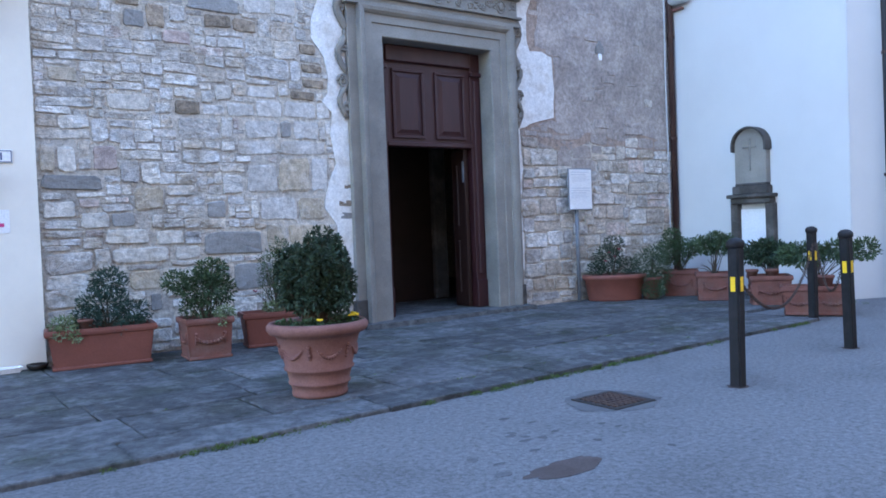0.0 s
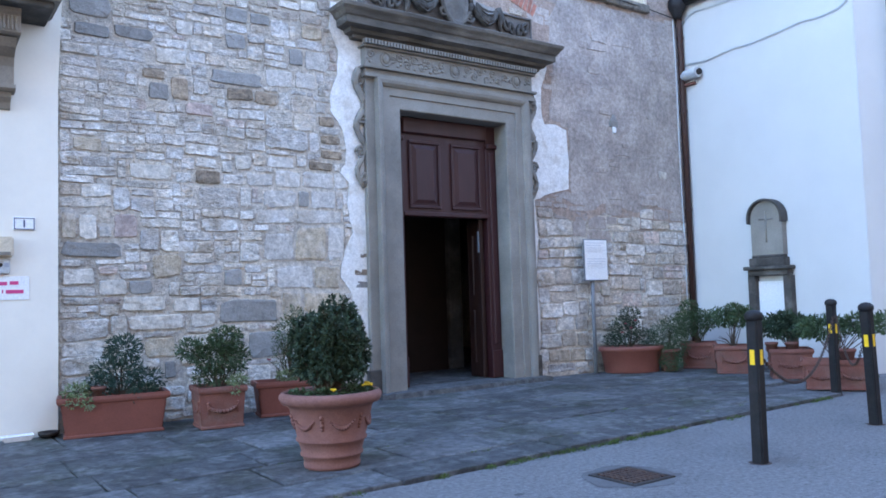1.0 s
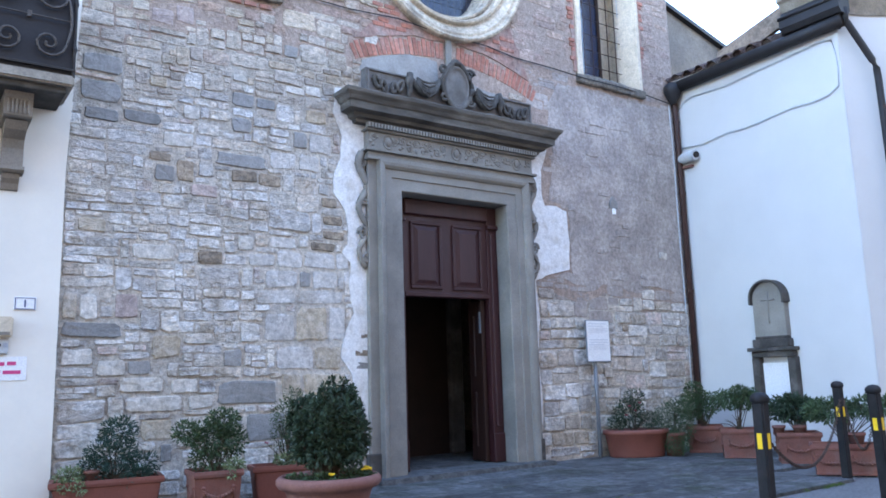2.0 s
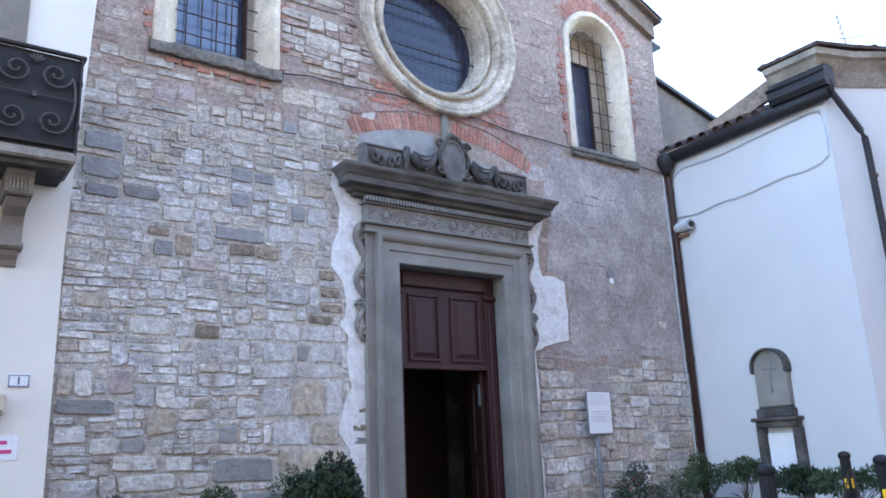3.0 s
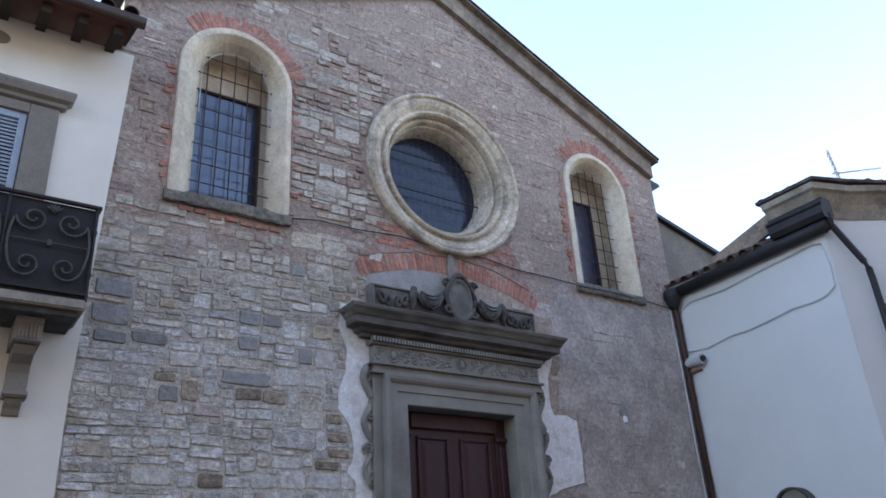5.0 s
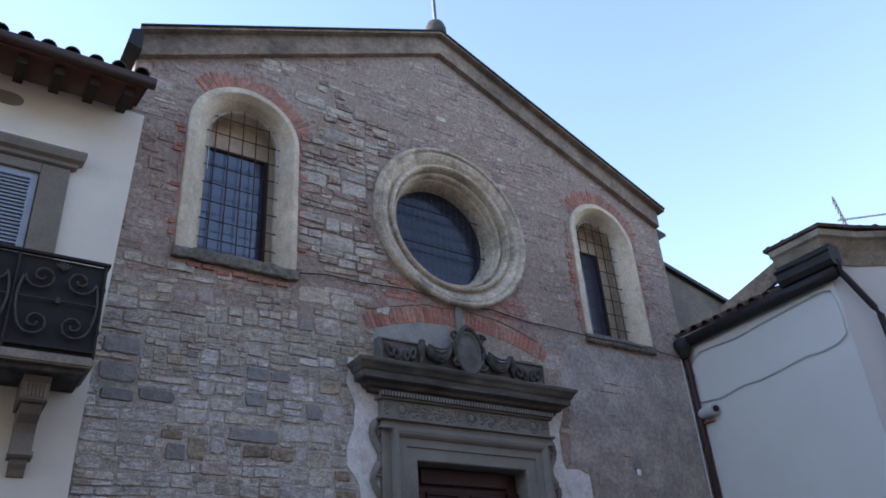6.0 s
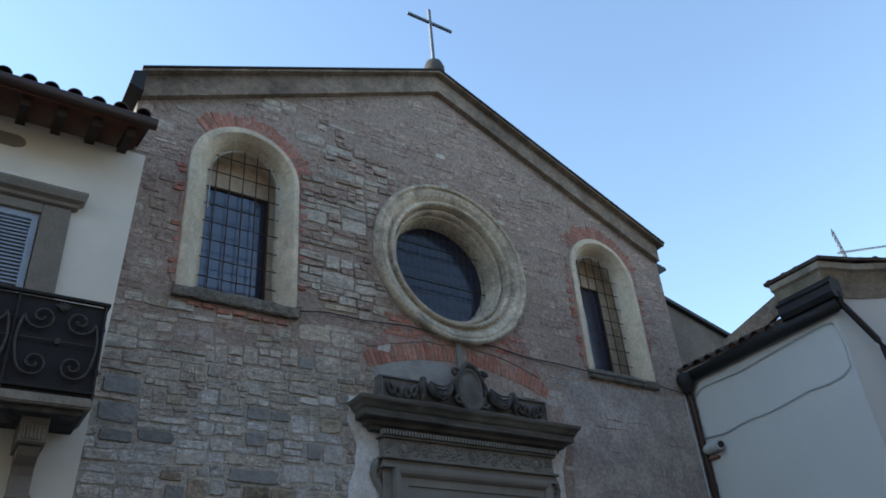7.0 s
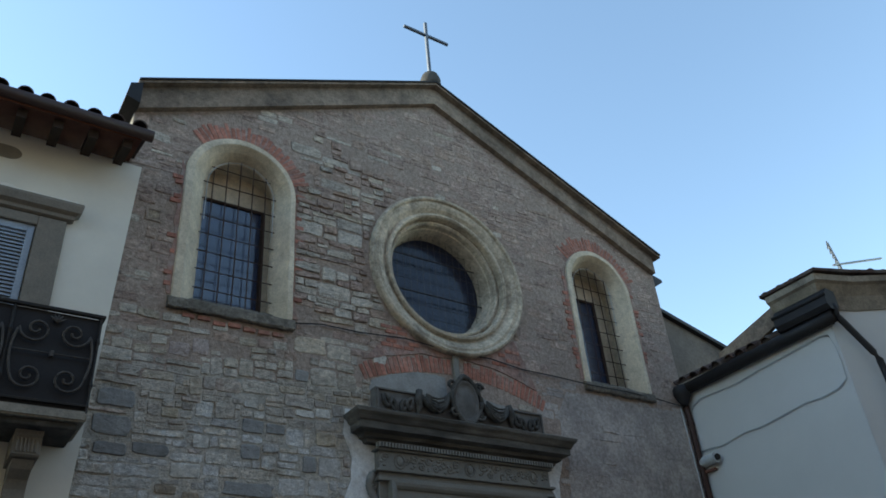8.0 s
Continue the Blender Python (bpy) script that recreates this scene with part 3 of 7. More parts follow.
tagged(part("floor_church", boxed(X0 + 0.5, X1 - 0.5, 0.25, 15.6, -0.1, 0.06), M["flag"]), "dark stone floor inside the church", "floor", kind="structure")
roof, flash, band = bmesh.new(), bmesh.new(), bmesh.new()
PITCH = (RIDGE - EAVES) / (CX - X0) + 0.02
for ex in (CX - 4.62, CX + 4.74):
    d = abs(ex - CX) * PITCH
    for bm, y, za, zb in ((roof, -0.20, 0.32, 0.36), (flash, -0.225, 0.362, 0.385)):
        loft([[(CX, yy, RIDGE + za), (ex, yy, RIDGE + za - d), (ex, yy, RIDGE + zb - d), (CX, yy, RIDGE + zb)] for yy in (y, 16.2)], bm, True, True, True)
    ex2 = CX + (4.63 if ex > CX else -4.56)
    n = 24
    d2 = abs(ex2 - CX) * PITCH / n
    low_wave = [0.010 * noise.noise((k * 0.7, ex, 0)) for k in range(n + 1)]
    for k in range(n):
        xa, xb = CX + (ex2 - CX) * k / n, CX + (ex2 - CX) * (k + 1) / n
        loft([[(xa, yy, RIDGE + 0.318 - d2 * k), (xb, yy, RIDGE + 0.318 - d2 * (k + 1)), (xb, yy, RIDGE - 0.03 - d2 * (k + 1) + low_wave[k + 1]), (xa, yy, RIDGE - 0.03 - d2 * k + low_wave[k])] for yy in (-0.10, 0.02)], band, True, True, True)
tagged(part("roof_church", roof, M["band"]), "gabled church roof with thin stone verge", "roof", kind="structure")
tagged(part("roof_flashing", flash, M["sheet_dark"]), "thin dark metal flashing on the church verge", "roof", kind="structure")
bmesh.ops.remove_doubles(band, verts=band.verts, dist=0.0005)
tagged(part("trim_gable", band, M["band"]), "weathered stucco band under the church verge", "trim", kind="structure")

# ---- left house shell ----
HY = -0.06
# unseen length out to x = -30 is added to keep sun off the square
hw = sheet([(-30, -0.1), (1.222, -0.1), (1.225, 3.2), (1.31, 5.2), (1.40, 7.25), (-30, 7.25)], [[(-0.55, 4.0), (0.45, 4.0), (0.45, 6.10), (-0.55, 6.10)]], HY, 0.35)
tagged(part("wall_house_west", hw, M["cream_wall"]), "cream white plastered house wall beside the church", "wall", kind="structure")
# ---- right house shell ----
RY = -2.82
tagged(part("wall_house_east", boxed(10.45, 10.8, RY + 0.012, 0.3, -0.1, 5.76), M["white_wall"]), "white plastered house wall facing the church steps", "wall", kind="structure")
# the front turns a little toward the square
TURN = Matrix.Translation((10.45, RY, 0)) @ Matrix.Rotation(radians(-25), 4, "Z") @ Matrix.Translation((-10.45, -RY, 0))


def turned(bm):
    bm.transform(TURN)
    return bm


tagged(part("wall_house_east_front", turned(boxed(10.452, 26, RY, RY + 0.3, -0.1, 5.9)), M["white_wall"]), "white plastered house front toward the square", "wall", kind="structure")
# plain unseen blocks, added to cut sky light and bounce; they also close the square
tagged(part("wall_street_east", boxed(20, 26, -24, RY - 0.01, -0.1, 5.5), M["light_block"]), "unseen added block shaping the sky light from the east", "wall", kind="structure")
tagged(part("wall_street_south", boxed(-26, 20, -24, -12.5, -0.1, 12.0), M["light_block"]), "unseen added block cutting low sky light on the church front", "wall", kind="structure")
tagged(part("roof_eave_west", loft([[(1.06, y, 8.16), (1.235, y, 8.10), (1.235, y, 8.44), (1.09, y, 8.38)] for y in (-0.21, 16)], None, True, True, True), M["sheet_dark"]), "dark boxed eave at the end of the church roof", "roof", kind="structure")

# ---- portal ----
PL, PR, PT = 4.97, 6.62, 3.41
PC = (PL + PR) / 2
portal = thing("portal", (PC, 0, 0), "grey sandstone church portal with carved frieze and cornice", "portal")
prof = [(0, 0.25), (0, -0.095), (0.012, -0.11), (0.15, -0.11), (0.158, -0.128), (0.255, -0.128), (0.262, -0.15), (0.29, -0.175), (0.325, -0.185), (0.345, -0.185), (0.345, 0.0)]
surround = loft([[(PL - d, y, -0.02) for d, y in prof], [(PL - d, y, PT + d) for d, y in prof], [(PR + d, y, PT + d) for d, y in prof], [(PR + d, y, -0.02) for d, y in prof]], None, False)
part("door_surround", surround, M["serena"], portal, "moulded sandstone door surround")
for sx in (-1, 1):
    xo, xi = PC + sx * 1.29, PC + sx * 1.165
    part("side_pilaster", boxed(min(xo, xi), max(xo, xi), -0.085, 0.0, 0.32, 3.78, 0.006), M["serena"], portal)
    part("plinth", boxed(PC + sx * 1.165, PC + sx * 1.32, -0.10, 0.0, -0.02, 0.32, 0.01), M["serena_dark"], portal)
    # scrolled console down the outer edge
    cons = bmesh.new()
    for zc, r0, turn in ((3.72, 0.075, 1), (3.30, 0.095, -1), (2.86, 0.085, 1), (2.58, 0.06, -1)):
        pts = []
        for k in range(22):
            a = k / 21 * 3.6 * math.pi
            r = r0 * (1 - 0.8 * k / 21)
            pts.append((PC + sx * (1.33 + 0.02 * turn + r * math.cos(a) * 0.8), -0.05, zc + turn * r * math.sin(a)))
        tube(pts, [0.02 * (1 - 0.4 * k / 21) for k in range(22)], 6, cons)
    pts = [(PC + sx * (1.34 + 0.055 * math.sin(k / 20 * 5.2 * math.pi)), -0.035, 3.85 - 1.4 * k / 20) for k in range(21)]
    tube(pts, [0.05 - 0.02 * k / 20 for k in range(21)], 8, cons)
    part("scroll_console", cons, M["serena"], portal, "worn carved scroll bracket", smooth=True)
for name, z0, z1, y in (("moulding", 3.757, 3.80, -0.15), ("fascia", 3.802, 3.858, -0.125), ("moulding", 3.86, 3.89, -0.17), ("frieze", 3.892, 4.11, -0.12), ("moulding", 4.112, 4.135, -0.16)):
    part(name, boxed(PC - 1.30 - (abs(y) - 0.12), PC + 1.30 + (abs(y) - 0.12), y, 0.0, z0, z1, 0.006, segs=2), M["serena"], portal)
frieze = bmesh.new()
rnd = random.Random(4)


def spiral(cx, cz, r0, turn, y, bm, r=0.009, rounds=1.6, start=0.0):
    pts = []
    for k in range(16):
        a = start + turn * k / 15 * rounds * 2 * math.pi
        rr = r0 * (1 - 0.82 * k / 15)
        pts.append((cx + rr * math.cos(a), y, cz + rr * math.sin(a)))
    tube(pts, r, 5, bm)


for k in range(-12, 13):
    x = PC + k * 0.102
    if k in (-11, -10, -1, 0, 1, 10, 11) or abs(k) == 9:
        if k in (-10, 0, 10):
            bmesh.ops.create_uvsphere(frieze, u_segments=10, v_segments=6, radius=0.045, matrix=Matrix.LocRotScale((x, -0.12, 4.0), None, (1, 0.5, 1.25)))
            tube([(x + 0.07 * math.cos(a / 12 * 2 * math.pi), -0.122, 4.0 + 0.085 * math.sin(a / 12 * 2 * math.pi)) for a in range(13)], 0.011, 5, frieze)
        elif abs(k) == 9:
            spiral(x, 4.0, 0.05, 1, -0.122, frieze)
    else:
        spiral(x, 4.0 + 0.035 * (-1) ** k, 0.05 + 0.01 * rnd.random(), (-1) ** k, -0.122, frieze, 0.012, 1.4, rnd.random() * 3)
        for _ in range(3):
            bmesh.ops.create_icosphere(frieze, subdivisions=1, radius=0.022, matrix=Matrix.LocRotScale((x + rnd.uniform(-0.05, 0.05), -0.121, 4.0 + rnd.uniform(-0.08, 0.08)), None, (1.3, 0.6, 1)))
part("frieze_carving", frieze, M["serena"], portal, "carved foliage scrolls and rosettes", smooth=True)
dent = bmesh.new()
for k in range(62):
    x = PC - 1.32 + k * 2.64 / 61
    box(dent, x - 0.014, x + 0.014, -0.20, -0.12, 4.137, 4.195, 0.003)
tagged(part("dentil_moulding", dent, M["serena"], portal), kind="stuff")
corn = bmesh.new()
rings = []
for o, z in ((0.06, 4.197), (0.09, 4.20), (0.10, 4.235), (0.15, 4.25), (0.165, 4.29), (0.25, 4.315), (0.255, 4.395), (0.275, 4.41), (0.30, 4.45), (0.335, 4.485), (0.345, 4.52), (0.33, 4.535), (0.10, 4.56)):
    a, b, y = PC - 1.36 - o, PC + 1.36 + o, -0.02 - o
    ring = [(a, 0.0, z)] + [(a, y * f, z) for f in (0.5, 1.0)] + [(a + (b - a) * k / 16, y, z) for k in range(1, 16)] + [(b, y * f, z) for f in (1.0, 0.5)] + [(b, 0.0, z)]
    rings.append([(p[0], p[1] + 0.008 * noise.noise((p[0] * 4, z * 9, 1)), p[2] + 0.008 * noise.noise((p[0] * 3, 2, z))) for p in ring])
loft(rings, corn, False, True, True)
part("cornice", corn, M["cornice_stone"], portal, "dark weathered projecting stone cornice")

# ---- carved crest over the cornice ----
crest = thing("crest", (PC, -0.05, 4.55), "grey carved stone crest with shield and scrolls", "carving")
rail = [(PC - 1.32, 4.545), (PC - 1.32, 4.91), (PC - 0.72, 4.90), (PC - 0.62, 4.84), (PC, 4.86), (PC + 0.62, 4.84), (PC + 0.72, 4.90), (PC + 1.32, 4.90), (PC + 1.32, 4.545)]
part("back_slab", sheet(rail, [], -0.13, 0.0), M["crest_stone"], crest)
for sx in (-1, 1):
    x0, x1 = PC + sx * 0.72, PC + sx * 1.31
    a, b = min(x0, x1), max(x0, x1)
    fr = bmesh.new()
    for p, q, u, v in ((a, b, 4.553, 4.575), (a, b, 4.875, 4.90), (a, a + 0.025, 4.575, 4.875), (b - 0.025, b, 4.575, 4.875)):
        box(fr, p, q, -0.155, -0.125, u, v, 0.005)
    panel = part("end_panel", fr, M["crest_stone"], crest, "framed stone end panel")
    sc = bmesh.new()
    for i, xc in enumerate((a + 0.17, b - 0.17)):
        d = 1 if i else -1
        pts = []
        for k in range(37):
            f = k / 36
            u = (f - 0.5) * 2
            pts.append((xc + d * 0.085 * math.sin(u * 3.0), -0.15, 4.725 + 0.10 * math.cos(u * 4.4) * (1 if u < 0 else -1) * (0.5 + 0.5 * abs(u))))
        tube(pts, [0.020 + 0.012 * math.sin(math.pi * k / 36) for k in range(37)], 7, sc)
    part("scroll", sc, M["serena_dark"], panel, "carved S-shaped scroll", smooth=True)
    sw = bmesh.new()
    n = 26
    rs = [0.026 + 0.038 * math.sin(math.pi * k / n) * (1 + 0.16 * math.sin(k * 2.1)) for k in range(n + 1)]
    tube([(PC + sx * (0.24 + 0.47 * k / n), -0.165 - 0.03 * math.sin(math.pi * k / n), 4.96 - 0.05 * k / n - 0.22 * max(0.0, math.sin(math.pi * k / n)) ** 0.8) for k in range(n + 1)], rs, 9, sw)
    for k in range(5):
        f = (k + 1) / 6
        tube([(PC + sx * (0.26 + 0.43 * g), -0.215 - 0.03 * math.sin(math.pi * g), 4.95 - 0.05 * g - (0.10 + 0.045 * k) * math.sin(math.pi * g)) for g in (0.1, 0.3, 0.5, 0.7, 0.9)], 0.014, 6, sw)
    tube([(PC + sx * 0.71, -0.17, 4.93), (PC + sx * 0.735, -0.18, 4.82), (PC + sx * 0.72, -0.175, 4.70), (PC + sx * 0.745, -0.16, 4.60)], [0.045, 0.05, 0.035, 0.012], 8, sw)
    part("drapery_swag", sw, M["serena_dark"], crest, "carved hanging drapery swag", smooth=True)
shield = bmesh.new()
loft([[(PC + r * 0.62 * math.cos(2 * math.pi * k / 28), -0.14 - d, 4.90 + r * (1.0 if math.sin(2 * math.pi * k / 28) > 0 else 1.15) * math.sin(2 * math.pi * k / 28)) for k in range(28)] for r, d in ((0.34, 0.0), (0.34, 0.05), (0.29, 0.085), (0.265, 0.06), (0.24, 0.05), (0.12, 0.075), (0.02, 0.08))], shield, True, True, True)
SHRINK = Matrix.Translation((PC, 0, 4.86)) @ Matrix.Diagonal((0.98, 1, 0.86, 1)) @ Matrix.Translation((-PC, 0, -4.86))
shield.transform(SHRINK)
part("shield", shield, M["crest_stone"], crest, "oval stone shield", smooth=True)
rim = bmesh.new()
tube([(PC + 0.225 * math.cos(2 * math.pi * k / 32) * (1 + 0.08 * math.cos(8 * math.pi * k / 32)), -0.2, 4.90 + 0.36 * math.sin(2 * math.pi * k / 32) * (1 + 0.05 * math.cos(8 * math.pi * k / 32))) for k in range(33)], 0.035, 7, rim)
for sx in (-1, 1):
    spiral(PC + sx * 0.21, 5.13, 0.085, sx, -0.2, rim, 0.025, 1.3)
    spiral(PC + sx * 0.20, 4.68, 0.08, -sx, -0.2, rim, 0.025, 1.3)
bmesh.ops.create_uvsphere(rim, u_segments=12, v_segments=8, radius=0.07, matrix=Matrix.Translation((PC, -0.17, 5.27)))
rim.transform(SHRINK)
part("scrolled_rim", rim, M["serena_dark"], crest, "dark scrolled rim", smooth=True)
stem = boxed(PC - 0.05, PC + 0.05, -0.05, 0.0, 5.20, 5.62, 0.015)
tagged(part("finial_strip", stem, M["serena"], crest), "narrow weathered stone strip")

# ---- threshold and door ----
tagged(part("doorstep", boxed(4.50, 7.10, -0.32, 0.25, -0.03, 0.055, 0.012, 2), M["flag"]), "worn dark grey stone doorstep below the church portal", "step", kind="structure")
door = thing("church_door", (PC, 0.2, 0.06), "dark red-brown wooden church door standing open below", "door")
DY = 0.16
for sx in (-1, 1):
    xo = PC + sx * 0.825
    xi = PC + sx * 0.655
    a, b = min(xo, xi), max(xo, xi)
    bm = boxed(a, b, DY - 0.02, DY + 0.14, 0.056, 3.40, 0.006)
    box(bm, a + 0.045, b - 0.045, DY - 0.045, DY, 0.50, 3.05, 0.012)
    box(bm, a - 0.004, b + 0.004, DY - 0.04, DY, 0.056, 0.42, 0.01)
    box(bm, a - 0.004, b + 0.004, DY - 0.06, DY, 3.10, 3.16, 0.01)
    part("door_post", bm, M["door_wood"], door)
up = boxed(PC - 0.655, PC + 0.655, DY, DY + 0.10, 2.16, 3.40, 0.004)
box(up, PC - 0.66, PC + 0.66, DY - 0.05, DY, 3.20, 3.40, 0.015)
box(up, PC - 0.66, PC + 0.66, DY - 0.03, DY, 2.16, 2.22, 0.01)
fixed = part("upper_leaf", up, M["door_wood"], door, "fixed upper part with two raised panels")
for sx in (-1, 1):
    c = PC + sx * 0.325
    fr = bmesh.new()
    for x0, x1, z0, z1 in ((c - 0.24, c + 0.24, 3.08, 3.12), (c - 0.24, c + 0.24, 2.26, 2.30), (c - 0.24, c - 0.20, 2.30, 3.08), (c + 0.20, c + 0.24, 2.30, 3.08)):
        box(fr, x0, x1, DY - 0.028, DY, z0, z1, 0.008)
    loft([[(c + sgx * h, y, 2.69 + sgz * (h + 0.19)) for sgx, sgz in ((-1, -1), (1, -1), (1, 1), (-1, 1))] for h, y in ((0.20, DY - 0.002), (0.17, DY - 0.008), (0.13, DY - 0.026))], fr, True, False, True)
    part("panel", fr, M["door_wood"], fixed)
for sx, y1, lab in ((-1, 0.86, ""), (1, 0.52, "")):
    x = PC + sx * 0.63
    a, b = min(x, x - sx * 0.05), max(x, x - sx * 0.05)
    bm = boxed(a, b, DY + 0.10, y1, 0.07, 2.15, 0.006)
    for z0, z1 in ((0.25, 0.95), (1.15, 1.95)):
        box(bm, a - 0.012, b + 0.012, DY + 0.22, y1 - 0.1, z0, z1, 0.01)
    leaf = part("open_leaf", bm, M["inner_wood"], door, "open lower door leaf folded inward")
    if sx > 0:
        lock = boxed(a - 0.012, a + 0.03, DY + 0.075, DY + 0.12, 1.72, 2.0, 0.004)
        part("bolt_plate", lock, M["grey_metal"], leaf, "steel bolt plate")
        part("edge_strip", boxed(a - 0.006, b, DY + 0.06, DY + 0.1, 0.07, 2.15, 0.004), M["inner_wood"], leaf)
# inner porch seen through the open door
# boards and post take dark colours that stand in for the unlit interior
lobby = thing("inner_porch", (6.6, 1.7, 0.06), "dim brown wooden inner porch behind the door", "porch")
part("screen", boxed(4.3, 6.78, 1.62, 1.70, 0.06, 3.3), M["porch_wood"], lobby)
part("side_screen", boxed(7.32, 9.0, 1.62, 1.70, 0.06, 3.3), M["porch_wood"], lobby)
part("post", boxed(6.80, 7.04, 1.56, 1.74, 0.06, 3.3, 0.02), M["serena_dark"], lobby, "pale narrow pilaster, darkened for the indoor shade")
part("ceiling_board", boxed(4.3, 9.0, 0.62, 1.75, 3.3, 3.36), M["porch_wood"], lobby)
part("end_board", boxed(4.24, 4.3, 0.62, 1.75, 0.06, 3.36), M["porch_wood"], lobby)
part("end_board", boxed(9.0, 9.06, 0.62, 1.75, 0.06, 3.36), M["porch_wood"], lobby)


# ---- arched windows ----
def arched_window(c, half, nar, off, left, right):
    """An arched church window: its middle, outer half width, the opening's half width and offset, the glass's edges."""
    w = thing("arched_window", (c, 0, 5.54), "arched church window with splayed cream surround and iron grille", "window", "arched church windows")
    z0, sp = 5.60, 7.43
    wob = lambda p, s: (p[0] + 0.010 * noise.noise((p[0] * 3, p[2] * 3, s)), p[1] + 0.006 * noise.noise((p[0] * 5, p[2] * 5, s + 4)), p[2] + 0.008 * noise.noise((p[2] * 3, p[0] * 3, s)))

    def curve(h, y, s):
        m = c + off * min(1.0, max(0.0, (half - h) / (half - nar)))
        low = [(m - h, z0 + (s - z0) * k / 8) for k in range(8)]
        return [wob((x, y, z), 3) for x, z in low + arch(m, h, z0, s, 24)[1:-1] + [(2 * m - x, z) for x, z in low[::-1]]]

    rings = [curve(h, y, s) for h, y, s in ((half, 0.05, sp), (half, -0.04, sp), (half - 0.012, -0.052, sp), (half - 0.085, -0.052, sp), (half - 0.10, -0.035, sp), (half - 0.115, -0.01, sp), (half - 0.16, 0.05, sp + 0.01), (nar + 0.02, 0.20, sp + 0.05), (nar, 0.22, sp + 0.05), (nar, 0.26, sp + 0.05), (nar - 0.001, 0.27, sp + 0.05))]
    rings += [[(p[0] + (p[0] - c - off) * f, y, p[2]) for p in rings[-1]] for f, y in ((0.35, 0.30), (0.35, 0.52))]
    part("surround", loft(rings, None, False), M["cream"], w, "weathered cream stucco surround")
    tops = ((-0.075, 5.50, 5.60), (-0.06, 5.49, 5.615), (0.02, 5.49, 5.64), (0.22, 5.50, 5.80), (0.52, 5.50, 5.82))
    n = 20
    sill = bmesh.new()
    grid = [[sill.verts.new((c - half - 0.03 + (2 * half + 0.06) * k / n, y + (0.012 * noise.noise((k * 0.9, c, 1)) if j < 2 else 0), z + (0.022 * noise.noise((k * 0.8, j * 1.7, c)) if j in (1, 2, 3) else 0.008 * noise.noise((k * 0.8, 3, c))))) for k in range(n + 1)] for j, (y, z) in enumerate([(0.52, 5.49), (-0.06, 5.485), (-0.075, 5.50)] + [(y, t) for y, _, t in tops])]
    for ra, rb in zip(grid, grid[1:]):
        for k in range(n):
            sill.faces.new((ra[k], ra[k + 1], rb[k + 1], rb[k]))
    for k in (0, n):
        sill.faces.new([row[k] for row in grid])
    part("sill", sill, M["sill_stone"], w, "lumpy dark worn stone sill")
    a, b = c + left, c + right
    part("lunette_infill", sheet(arch(c + off, nar * 1.34, 5.6, sp + 0.05, 16), [[(a, 5.78), (b, 5.78), (b, 7.50), (a, 7.50)]], 0.50, 0.56), M["cream"], w, "cream plastered back of the niche")
    fr = bmesh.new()
    for x0, x1, p, q in ((a, a + 0.035, 5.78, 7.50), (b - 0.06, b, 5.78, 7.50), (a + 0.035, b - 0.06, 5.78, 5.83), (a + 0.035, b - 0.06, 7.46, 7.50)):
        box(fr, x0, x1, 0.505, 0.555, p, q, 0.005)
    sash = part("sash", fr, M["rafter"], w, "dark wooden sash")
    g = part("pane", boxed(a + 0.034, b - 0.059, 0.530, 0.536, 5.825, 7.465), M["glass"], sash, "reflecting window glass tinted with the sky's blue")
    g.visible_shadow = False
    for k in range(-2, 3):
        x = 0.178 * k + off - 0.02
        top = sp + 0.05 + math.sqrt(max(0.0, (nar + 0.01) ** 2 - (x - off) ** 2))
        part("upright_bar", tube([(c + x, 0.17, 5.72), (c + x + 0.006 * noise.noise((k, c, 0)), 0.165, 6.6), (c + x, 0.17, top)], 0.0085, 6), M["iron_rust"], w)
    for k in range(8):
        z = 5.93 + 0.262 * k
        h = nar + 0.03 if z < sp else math.sqrt(max(0.01, (nar + 0.03) ** 2 - (z - sp - 0.05) ** 2))
        part("cross_bar", tube([(c + off - h, 0.182, z), (c + off, 0.185, z - 0.006), (c + off + h, 0.182, z)], 0.0075, 6), M["iron_rust"], w)
    hoop = [(x, 0.165, z) for x, z in arch(c + off, nar - 0.012, 6.9, sp + 0.05, 18)]
    part("wire_hoop", tube(hoop, 0.006, 5), M["plastic_grey"], w, "loose pale wire round the opening")
    return w


arched_window(WINS[0], 0.735, 0.465, 0.05, -0.46, 0.53)
arched_window(WINS[1], 0.715, 0.44, 0.03, -0.44, 0.40)

# ---- round window ----
ocu = thing("round_window", (OC[0], 0, OC[1] - 1.28), "large round church window with moulded stone ring and wire grille", "window")
ring = [(1.31, 0.02), (1.31, -0.075), (1.30, -0.10), (1.275, -0.115), (1.25, -0.105), (1.238, -0.075), (1.225, -0.07), (1.19, -0.075), (1.13, -0.05), (1.07, 0.0), (1.05, 0.005), (1.045, -0.03), (1.03, -0.055), (1.0, -0.06), (0.978, -0.035), (0.97, 0.075), (0.945, 0.08), (0.94, 0.05), (0.915, 0.04), (0.895, 0.07), (0.885, 0.15), (0.868, 0.16), (0.825, 0.38), (0.825, 0.48)]
nn = 64
rg = loft([[(OC[0] + (r + 0.005 * noise.noise((k * 0.3, r * 5, 0))) * math.cos(2 * math.pi * k / nn), y, OC[1] + (r + 0.005 * noise.noise((k * 0.3, r * 5, 0))) * math.sin(2 * math.pi * k / nn)) for k in range(nn)] for r, y in ring])
part("stone_ring", rg, M["ring_stone"], ocu, "moulded weathered pale stone ring")
